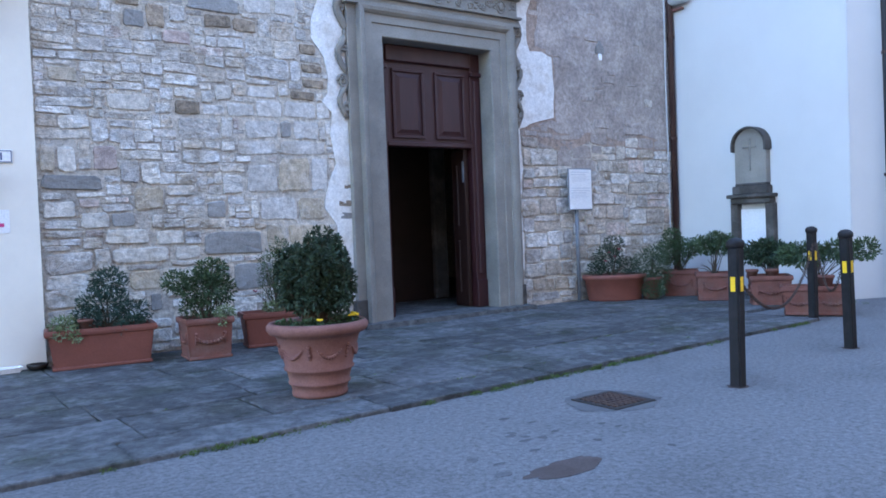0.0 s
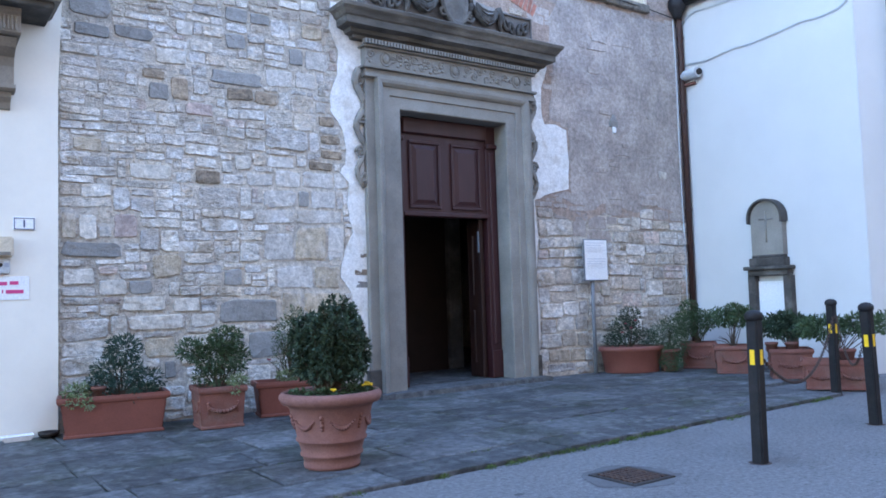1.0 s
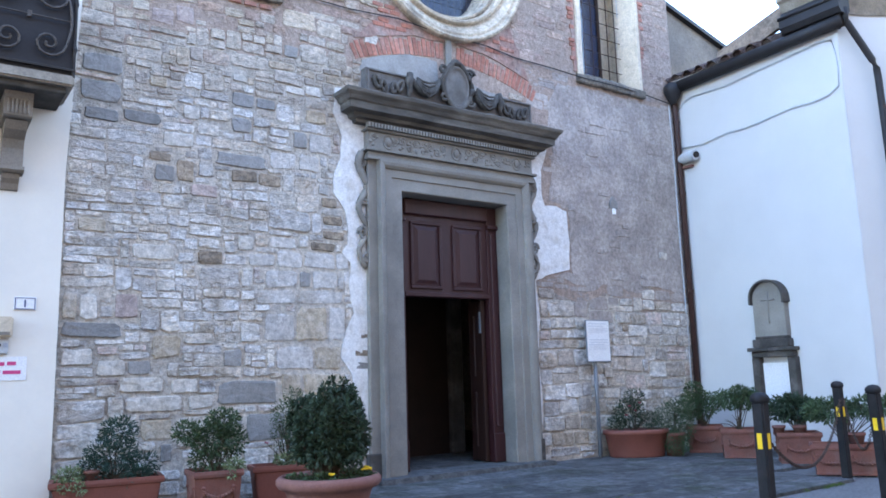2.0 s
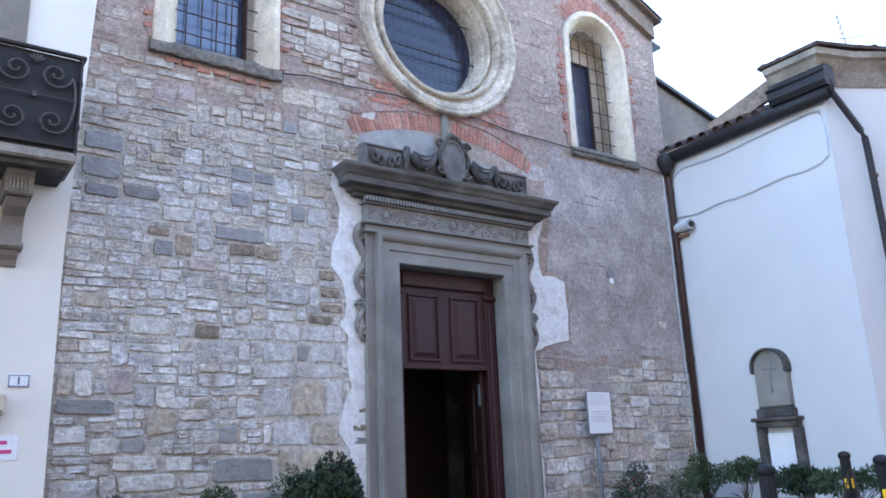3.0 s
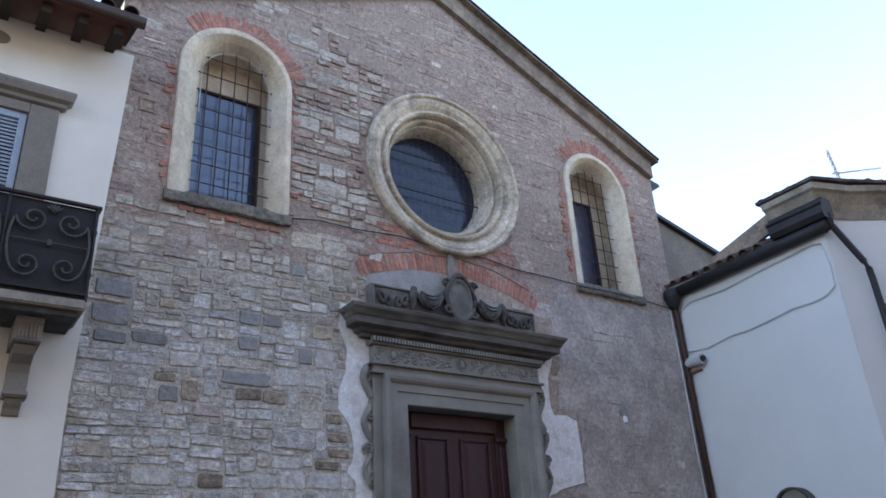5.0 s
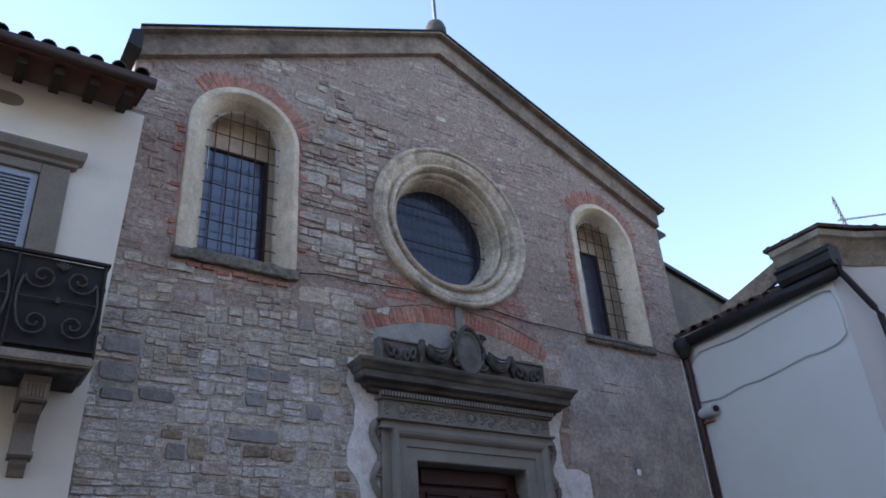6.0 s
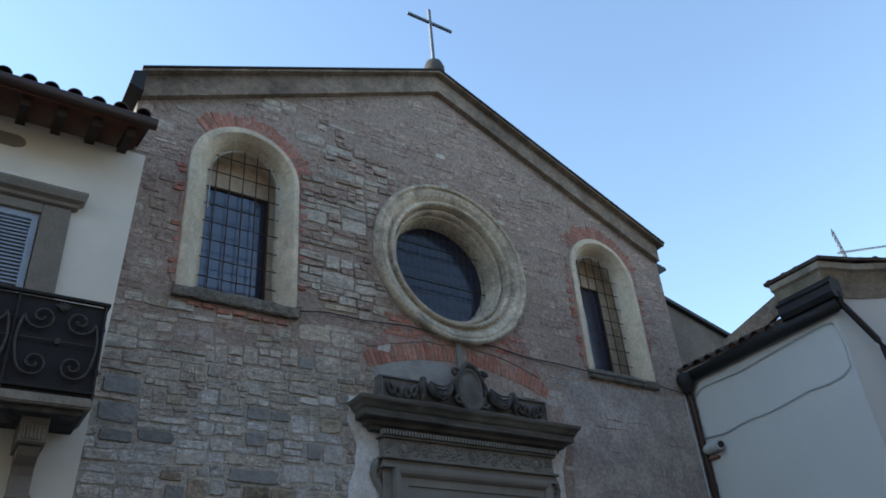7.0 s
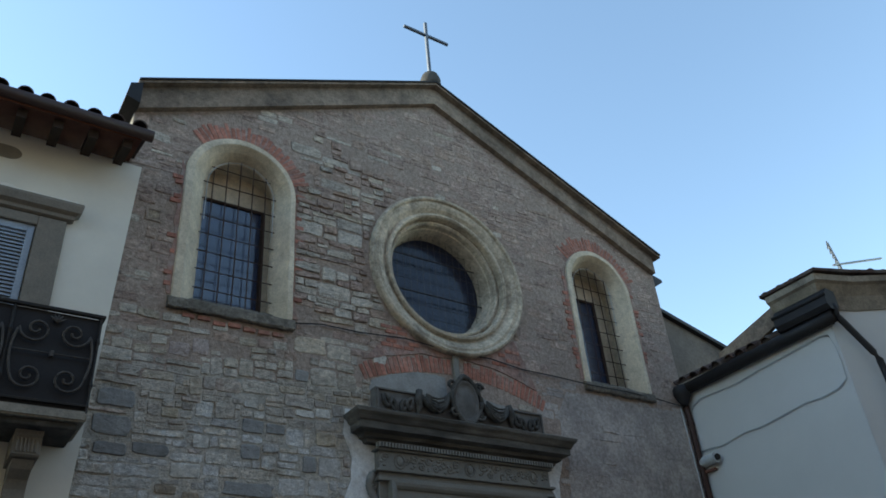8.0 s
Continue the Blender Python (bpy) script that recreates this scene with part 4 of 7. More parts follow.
pane = part("pane", sheet(circle(*OC, 0.83, 40), [], 0.42, 0.426), M["glass_dim"], ocu, "dark reflecting glass tinted with the sky's blue")
pane.visible_shadow = False
for k in range(-7, 8):
    x = k * 0.112
    h = math.sqrt(max(0.005, 0.835 ** 2 - x * x))
    part("upright_wire", tube([(OC[0] + x, 0.30, OC[1] - h), (OC[0] + x, 0.30, OC[1] + h)], 0.003, 5), M["iron_worn"], ocu)
for k in (-3, -2, -1, 0, 1, 2, 3):
    z = k * 0.2
    h = math.sqrt(max(0.005, 0.835 ** 2 - z * z))
    part("cross_wire", tube([(OC[0] - h, 0.31, OC[1] + z), (OC[0] + h, 0.31, OC[1] + z)], 0.004 if k not in (-1, 2) else 0.011, 5), M["iron"], ocu)

# ---- cross on the ridge ----
cross = thing("roof_cross", (CX, -0.05, 10.55), "slim grey steel cross on a dark stone block", "cross")
part("block", lathe([(0.17, 10.58), (0.18, 10.66), (0.175, 10.76), (0.14, 10.86), (0.07, 10.92), (0.02, 10.93)], (CX, -0.05, 0), 16), M["serena_dark"], cross, "rounded dark stone block", smooth=True)
part("shaft", boxed(CX - 0.027, CX + 0.027, -0.077, -0.023, 10.85, 12.20, 0.006), M["cross_metal"], cross)
part("arm", boxed(CX - 0.465, CX + 0.465, -0.075, -0.025, 11.85, 11.90, 0.006), M["cross_metal"], cross)

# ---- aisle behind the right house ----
# wall colour already holds the shade it stands in
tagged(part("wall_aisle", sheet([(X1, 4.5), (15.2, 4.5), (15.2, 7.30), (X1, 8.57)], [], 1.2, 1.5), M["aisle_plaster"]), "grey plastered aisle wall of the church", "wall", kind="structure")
tagged(part("roof_aisle", loft([[(X1, y, 8.58), (15.4, y, 7.26), (15.4, y, 7.34), (X1, y, 8.66)] for y in (1.10, 12)], None, True, True, True), M["sheet_dark"]), "dark sloping aisle roof edge", "roof", kind="structure")
tagged(part("roof_nave_eave", loft([[(X1 + 0.004, y, 8.02), (X1 + 0.34, y, 8.06), (X1 + 0.62, y, 8.24), (X1 + 0.60, y, 8.29), (X1 + 0.004, y, 8.42)] for y in (0.28, 12.0)], None, True, True, True), M["sheet_dark"]), "dark nave eave end", "roof", kind="structure")

# ---- left house ----
lw = thing("house_window", (-0.05, HY, 4.0), "house window with taupe stone frame and closed blue-grey shutter", "window")
sf = bmesh.new()
for x0, x1, z0, z1 in ((0.45, 0.73, 3.96, 6.22), (-0.84, -0.55, 3.96, 6.22), (-0.55, 0.45, 6.10, 6.22)):
    box(sf, x0, x1, HY - 0.05, HY + 0.15, z0, z1, 0.008)
part("stone_frame", sf, M["stone_frame"], lw, "plain taupe stone frame")
hood = loft([[(-0.92 - o, HY, z), (-0.92 - o, HY - 0.05 - o, z), (0.76 + o, HY - 0.05 - o, z), (0.76 + o, HY, z)] for o, z in ((0.0, 6.223), (0.03, 6.24), (0.035, 6.28), (0.08, 6.31), (0.10, 6.39), (0.095, 6.42))], None, False, True, True)
part("hood", hood, M["stone_frame"], lw, "moulded stone hood")
fillet = loft([[(-0.95 + 1.75 * k / 24, HY - d, 6.418 + h * (1 + 0.35 * noise.noise((k * 0.5, h * 30, 2)))) for k in range(25)] for d, h in ((0.12, 0.0), (0.10, 0.015), (0.045, 0.06), (0.001, 0.12))], None, False)
part("mortar_fillet", fillet, M["cream_wall"], lw, "rough mortar fillet over the hood")
for sx, c in ((1, 0.19), (-1, -0.31)):
    sh = bmesh.new()
    for x0, x1, z0, z1 in ((c - 0.25, c - 0.18, 4.0, 6.10), (c + 0.18, c + 0.25, 4.0, 6.10), (c - 0.18, c + 0.18, 4.0, 4.1), (c - 0.18, c + 0.18, 6.02, 6.10), (c - 0.18, c + 0.18, 5.0, 5.08)):
        box(sh, x0, x1, HY - 0.015, HY + 0.03, z0, z1, 0.004)
    s = part("shutter", sh, M["shutter"], lw, "blue-grey louvred shutter leaf")
    for k in range(21):
        z = 5.11 + 0.0435 * k
        sl = loft([[(x, HY - 0.008, z), (x, HY - 0.002, z - 0.006), (x, HY + 0.028, z + 0.034), (x, HY + 0.022, z + 0.04)] for x in (c - 0.18, c + 0.18)], None, True, True, True)
        part("slat", sl, M["shutter"], s)
    for k in range(20):
        z = 4.12 + 0.0435 * k
        sl = loft([[(x, HY - 0.008, z), (x, HY - 0.002, z - 0.006), (x, HY + 0.028, z + 0.034), (x, HY + 0.022, z + 0.04)] for x in (c - 0.18, c + 0.18)], None, True, True, True)
        part("slat", sl, M["shutter"], s)
tagged(part("wall_house_west_room", boxed(-1.2, 1.0, 0.35, 0.4, 3.9, 6.4), M["rafter"]), "dark room lining behind the shutter", "wall", kind="structure")
vent = thing("attic_vent", (0.05, HY, 6.9), "long rounded grey attic vent slot in the plaster", "vent")
part("slot", sheet([(0.02 + 0.13 * math.cos(a / 12 * math.pi - math.pi / 2), 6.96 + 0.085 * math.sin(a / 12 * math.pi - math.pi / 2)) for a in range(13)] + [(-0.62 + 0.13 * math.cos(a / 12 * math.pi + math.pi / 2), 6.96 + 0.085 * math.sin(a / 12 * math.pi + math.pi / 2)) for a in range(13)], [], HY - 0.006, HY + 0.01), M["stone_frame"], vent)

# eave of the left house
eave = thing("house_eave", (0.4, -0.4, 7.3), "tiled house eave with dark rafters and brown gutter", "eave")
part("soffit", loft([[(-30, y, z), (1.25, y, z), (1.25, y, z + 0.04), (-30, y, z + 0.04)] for y, z in ((-0.66, 7.33), (0.3, 7.56))], None, True, True, True), M["soffit"], eave, "red terracotta soffit boards")
for k in range(16):
    x = 1.12 - 0.36 * k
    part("rafter", loft([[(x - 0.05, y, z - 0.11), (x + 0.05, y, z - 0.11), (x + 0.05, y, z), (x - 0.05, y, z)] for y, z in ((-0.58, 7.345), (0.2, 7.53))], None, True, True, True), M["rafter"], eave)
part("gutter", tube([(-6, -0.68, 7.47), (1.36, -0.68, 7.41)], 0.07, 12), M["brown_metal"], eave, "brown round gutter", smooth=True)


def coppo(r=0.085, ln=0.42):
    """One half-round clay tile lying along y, its open end at y = 0."""
    bm = bmesh.new()
    outer = [[(rr * math.cos(math.pi * k / 7), y, rr * math.sin(math.pi * k / 7)) for k in range(8)] for rr, y in ((r - 0.014, 0.0), (r, 0.0), (r * 0.86, ln), (r * 0.86 - 0.014, ln))]
    loft(outer, bm, False)
    bmesh.ops.recalc_face_normals(bm, faces=bm.faces)
    me = bpy.data.meshes.new("tile")
    bm.to_mesh(me)
    bm.free()
    me.materials.append(M["roof_tile"])
    return me


TILE = coppo()
rnd = random.Random(9)


def tile_run(parent, m, cols, rows, step=0.235):
    """Rows of cover tiles going up a slope; m puts the eave's corner, x along the eave, y up the slope."""
    inv = Matrix.Translation(-OFF[parent])
    for i in range(cols):
        for j in range(rows):
            ob = new("tile", TILE)
            ob.parent = parent
            ob.matrix_basis = inv @ m @ pose(i * step + rnd.uniform(-0.012, 0.012), j * 0.33 + rnd.uniform(-0.02, 0.02), 0.01 + rnd.uniform(0, 0.012), rnd.uniform(-1, 2), 0, rnd.uniform(-3, 3))


tile_run(eave, pose(-1.4, -0.70, 7.45, 15), 12, 3)
part("tile_bed", loft([[(-30, y, z), (1.3, y, z), (1.3, y, z + 0.07), (-30, y, z + 0.07)] for y, z in ((-0.66, 7.375), (3.0, 8.35))], None, True, True, True), M["roof_tile_rest"], eave, "dark clay roof bed")

eave.location.z -= 0.17

# balcony
balc = thing("balcony", (0.0, HY, 3.83), "stone balcony with dark wrought iron scroll railing", "balcony")
part("slab", boxed(-3.0, 1.17, -0.66, HY, 3.83, 3.93, 0.015, 2), M["cove_plaster"], balc, "pale stone balcony slab")
part("slab_underside", boxed(-3.0, 1.12, -0.60, HY, 3.77, 3.828, 0.01), M["serena_dark"], balc)
for x in (0.76, -1.4):
    cb = bmesh.new()
    for hw_, pr in ((0.115, [(HY, 3.77), (-0.47, 3.77), (-0.47, 3.735), (-0.445, 3.71), (-0.445, 3.56), (-0.42, 3.545), (HY, 3.53)]),
                    (0.088, [(HY, 3.529), (-0.39, 3.529), (-0.33, 3.46), (-0.22, 3.40), (-0.19, 3.32), (-0.19, 3.16), (HY, 3.155)]),
                    (0.10, [(HY, 3.154), (-0.215, 3.154), (-0.22, 3.12), (-0.19, 3.10), (HY, 3.095)]),
                    (0.07, [(HY, 3.094), (-0.165, 3.094), (-0.15, 3.05), (-0.11, 3.01), (-0.085, 2.96), (HY, 2.95)])):
        loft([[(xx, y, z) for y, z in pr] for xx in (x - hw_, x - hw_ + 0.008, x + hw_ - 0.008, x + hw_)], cb, True, True, True)
    c = part("corbel", cb, M["stone_frame"], balc, "carved stone bracket with a small pendant foot")
    fl = bmesh.new()
    for k in range(6):
        box(fl, x - 0.088 + 0.031 * k, x - 0.067 + 0.031 * k, -0.462, -0.444, 3.575, 3.70, 0.005)
    part("fluted_block", fl, M["stone_frame"], c, "pale fluted front")
ry = -0.61
part("top_rail", boxed(-3.0, 1.20, ry - 0.025, ry + 0.025, 4.89, 4.925, 0.006), M["iron"], balc)
part("side_top_rail", boxed(1.15, 1.20, ry + 0.027, HY - 0.002, 4.89, 4.925, 0.006), M["iron"], balc)
part("bottom_rail", boxed(-3.0, 1.18, ry - 0.015, ry + 0.015, 3.98, 4.005, 0.004), M["iron"], balc)
part("side_bottom_rail", boxed(1.15, 1.18, ry + 0.017, HY - 0.002, 3.98, 4.005, 0.004), M["iron"], balc)
part("backing_sheet", boxed(-3.0, 1.155, ry + 0.022, ry + 0.03, 3.935, 4.885), M["sheet_dark"], balc, "dark backing sheet")
part("side_backing_sheet", boxed(1.147, 1.155, ry + 0.032, HY - 0.002, 3.935, 4.885), M["sheet_dark"], balc, "dark backing sheet")
for k in range(6):
    x = 1.165 - 0.76 * k
    part("post", tube([(x, ry, 3.93), (x, ry, 4.15), (x, ry, 4.2), (x, ry, 4.25), (x, ry, 4.6), (x, ry, 4.64), (x, ry, 4.68), (x, ry, 4.9)], [0.014, 0.014, 0.024, 0.014, 0.014, 0.022, 0.014, 0.014], 8), M["iron"], balc)


def c_scroll(cx, sx, y):
    """One wrought C: a curl above, a wide bow outward, a curl below."""
    pts = []
    for q in range(22):
        a, r = radians(-560 + 560 * q / 21), 0.02 + 0.125 * (q / 21) ** 1.2
        pts.append((cx + sx * (0.165 + r * math.cos(a)), y, 4.675 + r * math.sin(a)))
    for q in range(1, 16):
        f = q / 16
        pts.append((cx + sx * (0.31 + 0.035 * math.sin(math.pi * f)), y, 4.675 - 0.46 * f))
    for q in range(22):
        a, r = radians(560 * q / 21), 0.145 - 0.125 * (q / 21) ** 0.8
        pts.append((cx + sx * (0.165 + r * math.cos(a)), y, 4.215 - r * math.sin(a)))
    return tube(pts, 0.0125, 6)


for k in range(5):
    c = 0.785 - 0.76 * k
    for sx in (-1, 1):
        part("scroll", c_scroll(c, sx, ry - 0.012), M["iron_worn"], balc, smooth=True)
    leafy = bmesh.new()
    for a in range(-2, 3):
        t = radians(a * 24)
        tube([(c, ry - 0.01, 4.76), (c + 0.05 * math.sin(t), ry - 0.014, 4.76 + 0.06 * math.cos(t)), (c + 0.09 * math.sin(t), ry - 0.01, 4.76 + 0.10 * math.cos(t))], [0.006, 0.013, 0.004], 5, leafy)
    part("palmette", leafy, M["iron_worn"], balc, smooth=True)
    part("collar", boxed(c - 0.018, c + 0.018, ry - 0.022, ry + 0.01, 4.42, 4.48, 0.004), M["iron_worn"], balc)
    part("tie_bar", tube([(c - 0.335, ry - 0.012, 4.45), (c + 0.335, ry - 0.012, 4.45)], 0.007, 6), M["iron_worn"], balc)

# fittings on the left house wall
plate = thing("number_plate", (0.945, HY, 1.86), "small white enamel plate with blue border on plaster", "plate")
part("enamel", boxed(0.855, 1.035, HY - 0.012, HY - 0.001, 1.865, 1.985, 0.005), M["white_enamel"], plate)
bd = bmesh.new()
for x0, x1, z0, z1 in ((0.862, 1.028, 1.971, 1.978), (0.862, 1.028, 1.872, 1.879), (0.862, 0.869, 1.879, 1.971), (1.021, 1.028, 1.879, 1.971)):
    box(bd, x0, x1, HY - 0.0145, HY - 0.012, z0, z1)
part("border", bd, M["blue_line"], plate, "blue border line")
part("figure_bar", boxed(0.938, 0.951, HY - 0.0145, HY - 0.012, 1.892, 1.958), M["blue_line"], plate)
bell = thing("meter_box", (0.75, HY, 1.6), "small cream plastic meter box on the wall", "box")
part("body", boxed(0.60, 0.855, HY - 0.08, HY, 1.62, 1.80, 0.012, 2), M["cream"], bell)
part("vent_strip", boxed(0.68, 0.83, HY - 0.083, HY - 0.079, 1.635, 1.665), M["stone_frame"], bell)
bell2 = thing("door_intercom", (0.75, HY, 1.47), "grey plastic door intercom with round lens", "intercom")
part("body", boxed(0.62, 0.83, HY - 0.035, HY, 1.47, 1.605, 0.008, 2), M["plastic_grey"], bell2)
part("lens", tube([(0.755, HY - 0.034, 1.55), (0.755, HY - 0.042, 1.55)], 0.018, 12), M["iron"], bell2)
part("name_strip", boxed(0.785, 0.822, HY - 0.0375, HY - 0.034, 1.53, 1.57), M["grey_print"], bell2)
note = thing("paper_sign", (0.8, HY, 1.24), "white paper sign with magenta writing in a sleeve", "sign")
part("sheet", boxed(0.55, 0.985, HY - 0.006, HY - 0.001, 1.24, 1.45), M["white_enamel"], note)
for i, (x0, x1, z, m) in enumerate(((0.60, 0.70, 1.385, "pink_print"), (0.72, 0.81, 1.385, "pink_print"), (0.83, 0.90, 1.39, "pink_print"), (0.60, 0.74, 1.315, "grey_print"), (0.77, 0.78, 1.315, "pink_print"), (0.80, 0.94, 1.312, "pink_print"))):
    part("writing_bar", boxed(x0, x1, HY - 0.0085, HY - 0.006, z - 0.016, z + 0.016), M[m], note)

# ---- right house ----
re = thing("house_gutter", (10.37, -1.2, 5.7), "dark brown gutter and tiled eave of the white house", "gutter")
part("gutter", tube([(10.36, 0.02, 5.78), (10.36, -2.2, 5.82), (10.36, -2.95, 5.83)], 0.095, 12), M["sheet_dark"], re, smooth=True)
part("fascia", boxed(10.40, 10.52, -2.85, 0.0, 5.765, 5.90, 0.01), M["sheet_dark"], re)
part("gutter_end", lathe([(0.05, -0.16), (0.07, -0.12), (0.13, 0.0), (0.145, 0.04), (0.145, 0.13), (0.11, 0.18)], (10.31, -0.10, 5.66), 16), M["sheet_dark"], re, smooth=True)
part("roof_bed", loft([[(x, -2.7, z), (x, 0.15, z), (x, 0.15, z + 0.06), (x, -2.7, z + 0.06)] for x, z in ((10.33, 5.90), (14.5, 7.75))], None, True, True, True), M["roof_tile_rest"], re, "dark clay roof bed")
tile_run(re, pose(10.31, 0.05, 5.885, 24, 0, -90), 9, 6)
hp = thing("roof_gutter_box", (10.3, -2.6, 5.95), "thick dark box gutter at the roof corner", "gutter")
part("trough", loft([[(x, y, z) for x, z in ((10.22, 6.12), (10.21, 5.98), (10.26, 5.91), (10.44, 5.90), (10.50, 5.97), (10.50, 6.22), (10.30, 6.24))] for y in (-3.0, -2.12)], None, True, True, True), M["sheet_dark"], hp)
part("lip", tube([(10.22, -3.01, 6.13), (10.22, -2.11, 6.13)], 0.03, 8), M["sheet_dark"], hp, smooth=True)
cv = bmesh.new()
pr = [(0.0, 6.02), (0.02, 6.10), (0.06, 6.22), (0.15, 6.36), (0.20, 6.39), (0.21, 6.48), (0.0, 6.49)]
wave = lambda x: 0.03 * math.sin(x * 1.7)
ends = [[(10.40 - o, -2.12, z) for o, z in pr], [(10.40 - o, RY + 0.02 - o * 0.8, z) for o, z in pr]]
for x in (10.9, 11.3, 11.7, 12.2, 13, 15, 26):
    ends.append([tuple(TURN @ Vector((x, RY - o, z - 0.02 + wave(x)))) for o, z in pr])
loft(ends, cv, True, True, True)
tagged(part("trim_cornice_east", cv, M["cove_plaster"]), "weathered coved cornice of the right house", "trim", kind="structure")
tagged(part("wall_house_east_top", turned(boxed(10.47, 26, RY + 0.02, RY + 0.3, 5.9, 6.3)), M["white_wall"]), "white plastered wall strip under the cornice", "wall", kind="structure")
tagged(part("wall_house_east_return", boxed(10.41, 10.7, RY + 0.1, -2.14, 5.9, 6.48), M["band"]), "short dirty return wall under the cornice", "wall", kind="structure")
rt = thing("house_roof", (12.5, -2.5, 6.5), "dark clay tiled roof of the white house", "roof")
bed = bmesh.new()
for zz, o in ((6.495, 0.24),):
    q = [(10.40 - o, -2.06), (10.40 - o, RY - 0.19)] + [tuple((TURN @ Vector((x, RY - o, 0)))[:2]) for x in (10.9, 12, 26)] + [tuple((TURN @ Vector((26, RY + 2, 0)))[:2]), (12.0, -2.06)]
    f0 = bed.faces.new([bed.verts.new((x, y, zz)) for x, y in q])
    e = bmesh.ops.extrude_face_region(bed, geom=[f0])
    bmesh.ops.translate(bed, verts=[g for g in e["geom"] if isinstance(g, bmesh.types.BMVert)], vec=(0, 0, 0.05))
part("roof_bed", bed, M["roof_tile_rest"], rt, "dark clay roof bed")
tile_run(rt, TURN @ pose(10.55, RY - 0.20, 6.475, 5), 18, 2)
tile_run(rt, pose(10.19, -2.15, 6.475, 5, 0, -90), 3, 1)
verge = loft([[(10.52, y, z - 0.30), (10.60, y, z - 0.30), (10.60, y, z), (10.52, y, z)] for y, z in ((-0.85, 6.17), (-2.10, 6.50))], None, True, True, True)
part("verge_board", verge, M["band"], rt, "pale verge edge")
dp = thing("front_downpipe", (10.92, -3.16, 0), "near-black downpipe bent along the white wall", "downpipe")
part("pipe", tube([(10.38, -2.98, 6.0), (10.40, -2.97, 5.86), (10.44, -2.97, 5.80), (10.75, -3.10, 5.27), (10.80, -3.115, 5.16), (10.81, -3.12, 5.0), (10.84, -3.13, 2.6), (10.86, -3.14, -0.02)], 0.047, 10), M["sheet_dark"], dp, smooth=True)
for z in (4.6, 3.2, 1.6):
    part("clip", tube([(10.83, -3.127, z - 0.02), (10.83, -3.127, z + 0.02)], 0.056, 12), M["brown_metal"], dp)
dp2 = thing("corner_downpipe", (10.38, -0.07, 0), "dark brown downpipe in the church corner", "downpipe")
part("pipe", tube([(10.36, -0.06, 5.72), (10.37, -0.07, 5.55), (10.385, -0.07, 5.3), (10.385, -0.07, -0.02)], 0.05, 10), M["brown_metal"], dp2, smooth=True)
for z in (0.9, 2.4, 4.0, 5.2):
    part("clip", tube([(10.385, -0.07, z - 0.02), (10.385, -0.07, z + 0.02)], 0.058, 12), M["brown_metal"], dp2)
part("white_cable", tube([(10.30, -0.02, 0.3), (10.31, -0.02, 2.0), (10.295, -0.02, 3.4), (10.31, -0.02, 4.4), (10.29, -0.02, 5.5)], 0.011, 6), M["plastic_grey"], dp2, "thin pale cable beside the pipe")
cab = thing("wall_cables", (10.43, -1.4, 4.7), "grey cable bundle looped across the white wall", "cable")
low = [(-0.10, 4.75), (-0.5, 4.71), (-0.98, 4.78), (-1.25, 4.76), (-1.6, 4.79), (-2.1, 4.85), (-2.35, 4.83), (-2.62, 4.86), (-2.76, 4.95), (-2.78, 5.2), (-2.77, 5.45), (-2.73, 5.62), (-2.6, 5.66), (-2.11, 5.62), (-1.59, 5.585), (-1.02, 5.53), (-0.5, 5.55), (-0.34, 5.56), (-0.17, 5.49), (-0.08, 5.4)]
for k in range(2):
    part("strand", tube([(10.437, y + 0.004 * k, z + 0.018 * k) for y, z in low], 0.006, 6), M["plastic_grey"], cab, smooth=True)
cc = thing("wall_camera", (10.4, -0.25, 4.4), "small grey tube camera on a wall bracket", "camera")
part("housing", tube([(10.40, -0.10, 4.56), (10.38, -0.16, 4.565), (10.34, -0.42, 4.56)], [0.07, 0.085, 0.085], 14), M["plastic_grey"], cc)
part("lens", tube([(10.345, -0.41, 4.56), (10.335, -0.45, 4.56)], 0.05, 14), M["iron"], cc, "dark lens")
part("bracket", boxed(10.38, 10.45, -0.30, -0.08, 4.40, 4.44, 0.008), M["terracotta"], cc, "rusty bracket")
ant = thing("antenna", (17.6, 0, 9.0), "thin rooftop television antenna with side mast", "antenna")
part("mast", tube([(17.66, 0, 8.0), (17.66, 0, 9.97), (17.43, 0, 10.8)], 0.03, 6), M["grey_metal"], ant)
part("boom", tube([(17.3, 0, 10.12), (20.0, 0, 11.05)], 0.028, 6), M["grey_metal"], ant)
for k in range(5):
    z = 10.2 + 0.13 * k
    x = 17.6 - 0.28 * (z - 9.97)
    part("element", tube([(x - 0.18, -0.1, z), (x + 0.18, 0.1, z)], 0.017, 5), M["grey_metal"], ant)
tagged(part("wall_house_far", boxed(16.8, 26, -0.4, 6, 5.8, 8.02), M["cream_wall"]), "far white house block carrying the antenna", "wall", kind="structure")

# ---- shrine on the right wall ----
SX = 10.45
shr = thing("wall_shrine", (SX - 0.1, -1.43, 0.4), "grey stone wall shrine with arched hood and white notice", "shrine")
sl = bmesh.new()
body = [(y, z) for y, z in arch(-1.435, 0.248, 1.60, 2.14, 14)]
loft([[(x, y, z) for y, z in body] for x in (SX, SX - 0.11)], sl, True, True, True)
stele = part("stele", sl, M["serena"], shr, "arched grey stone stele with faint worn relief")
rel = tube([(SX - 0.112, -1.435, 1.78), (SX - 0.112, -1.435, 2.24)], 0.014, 6)
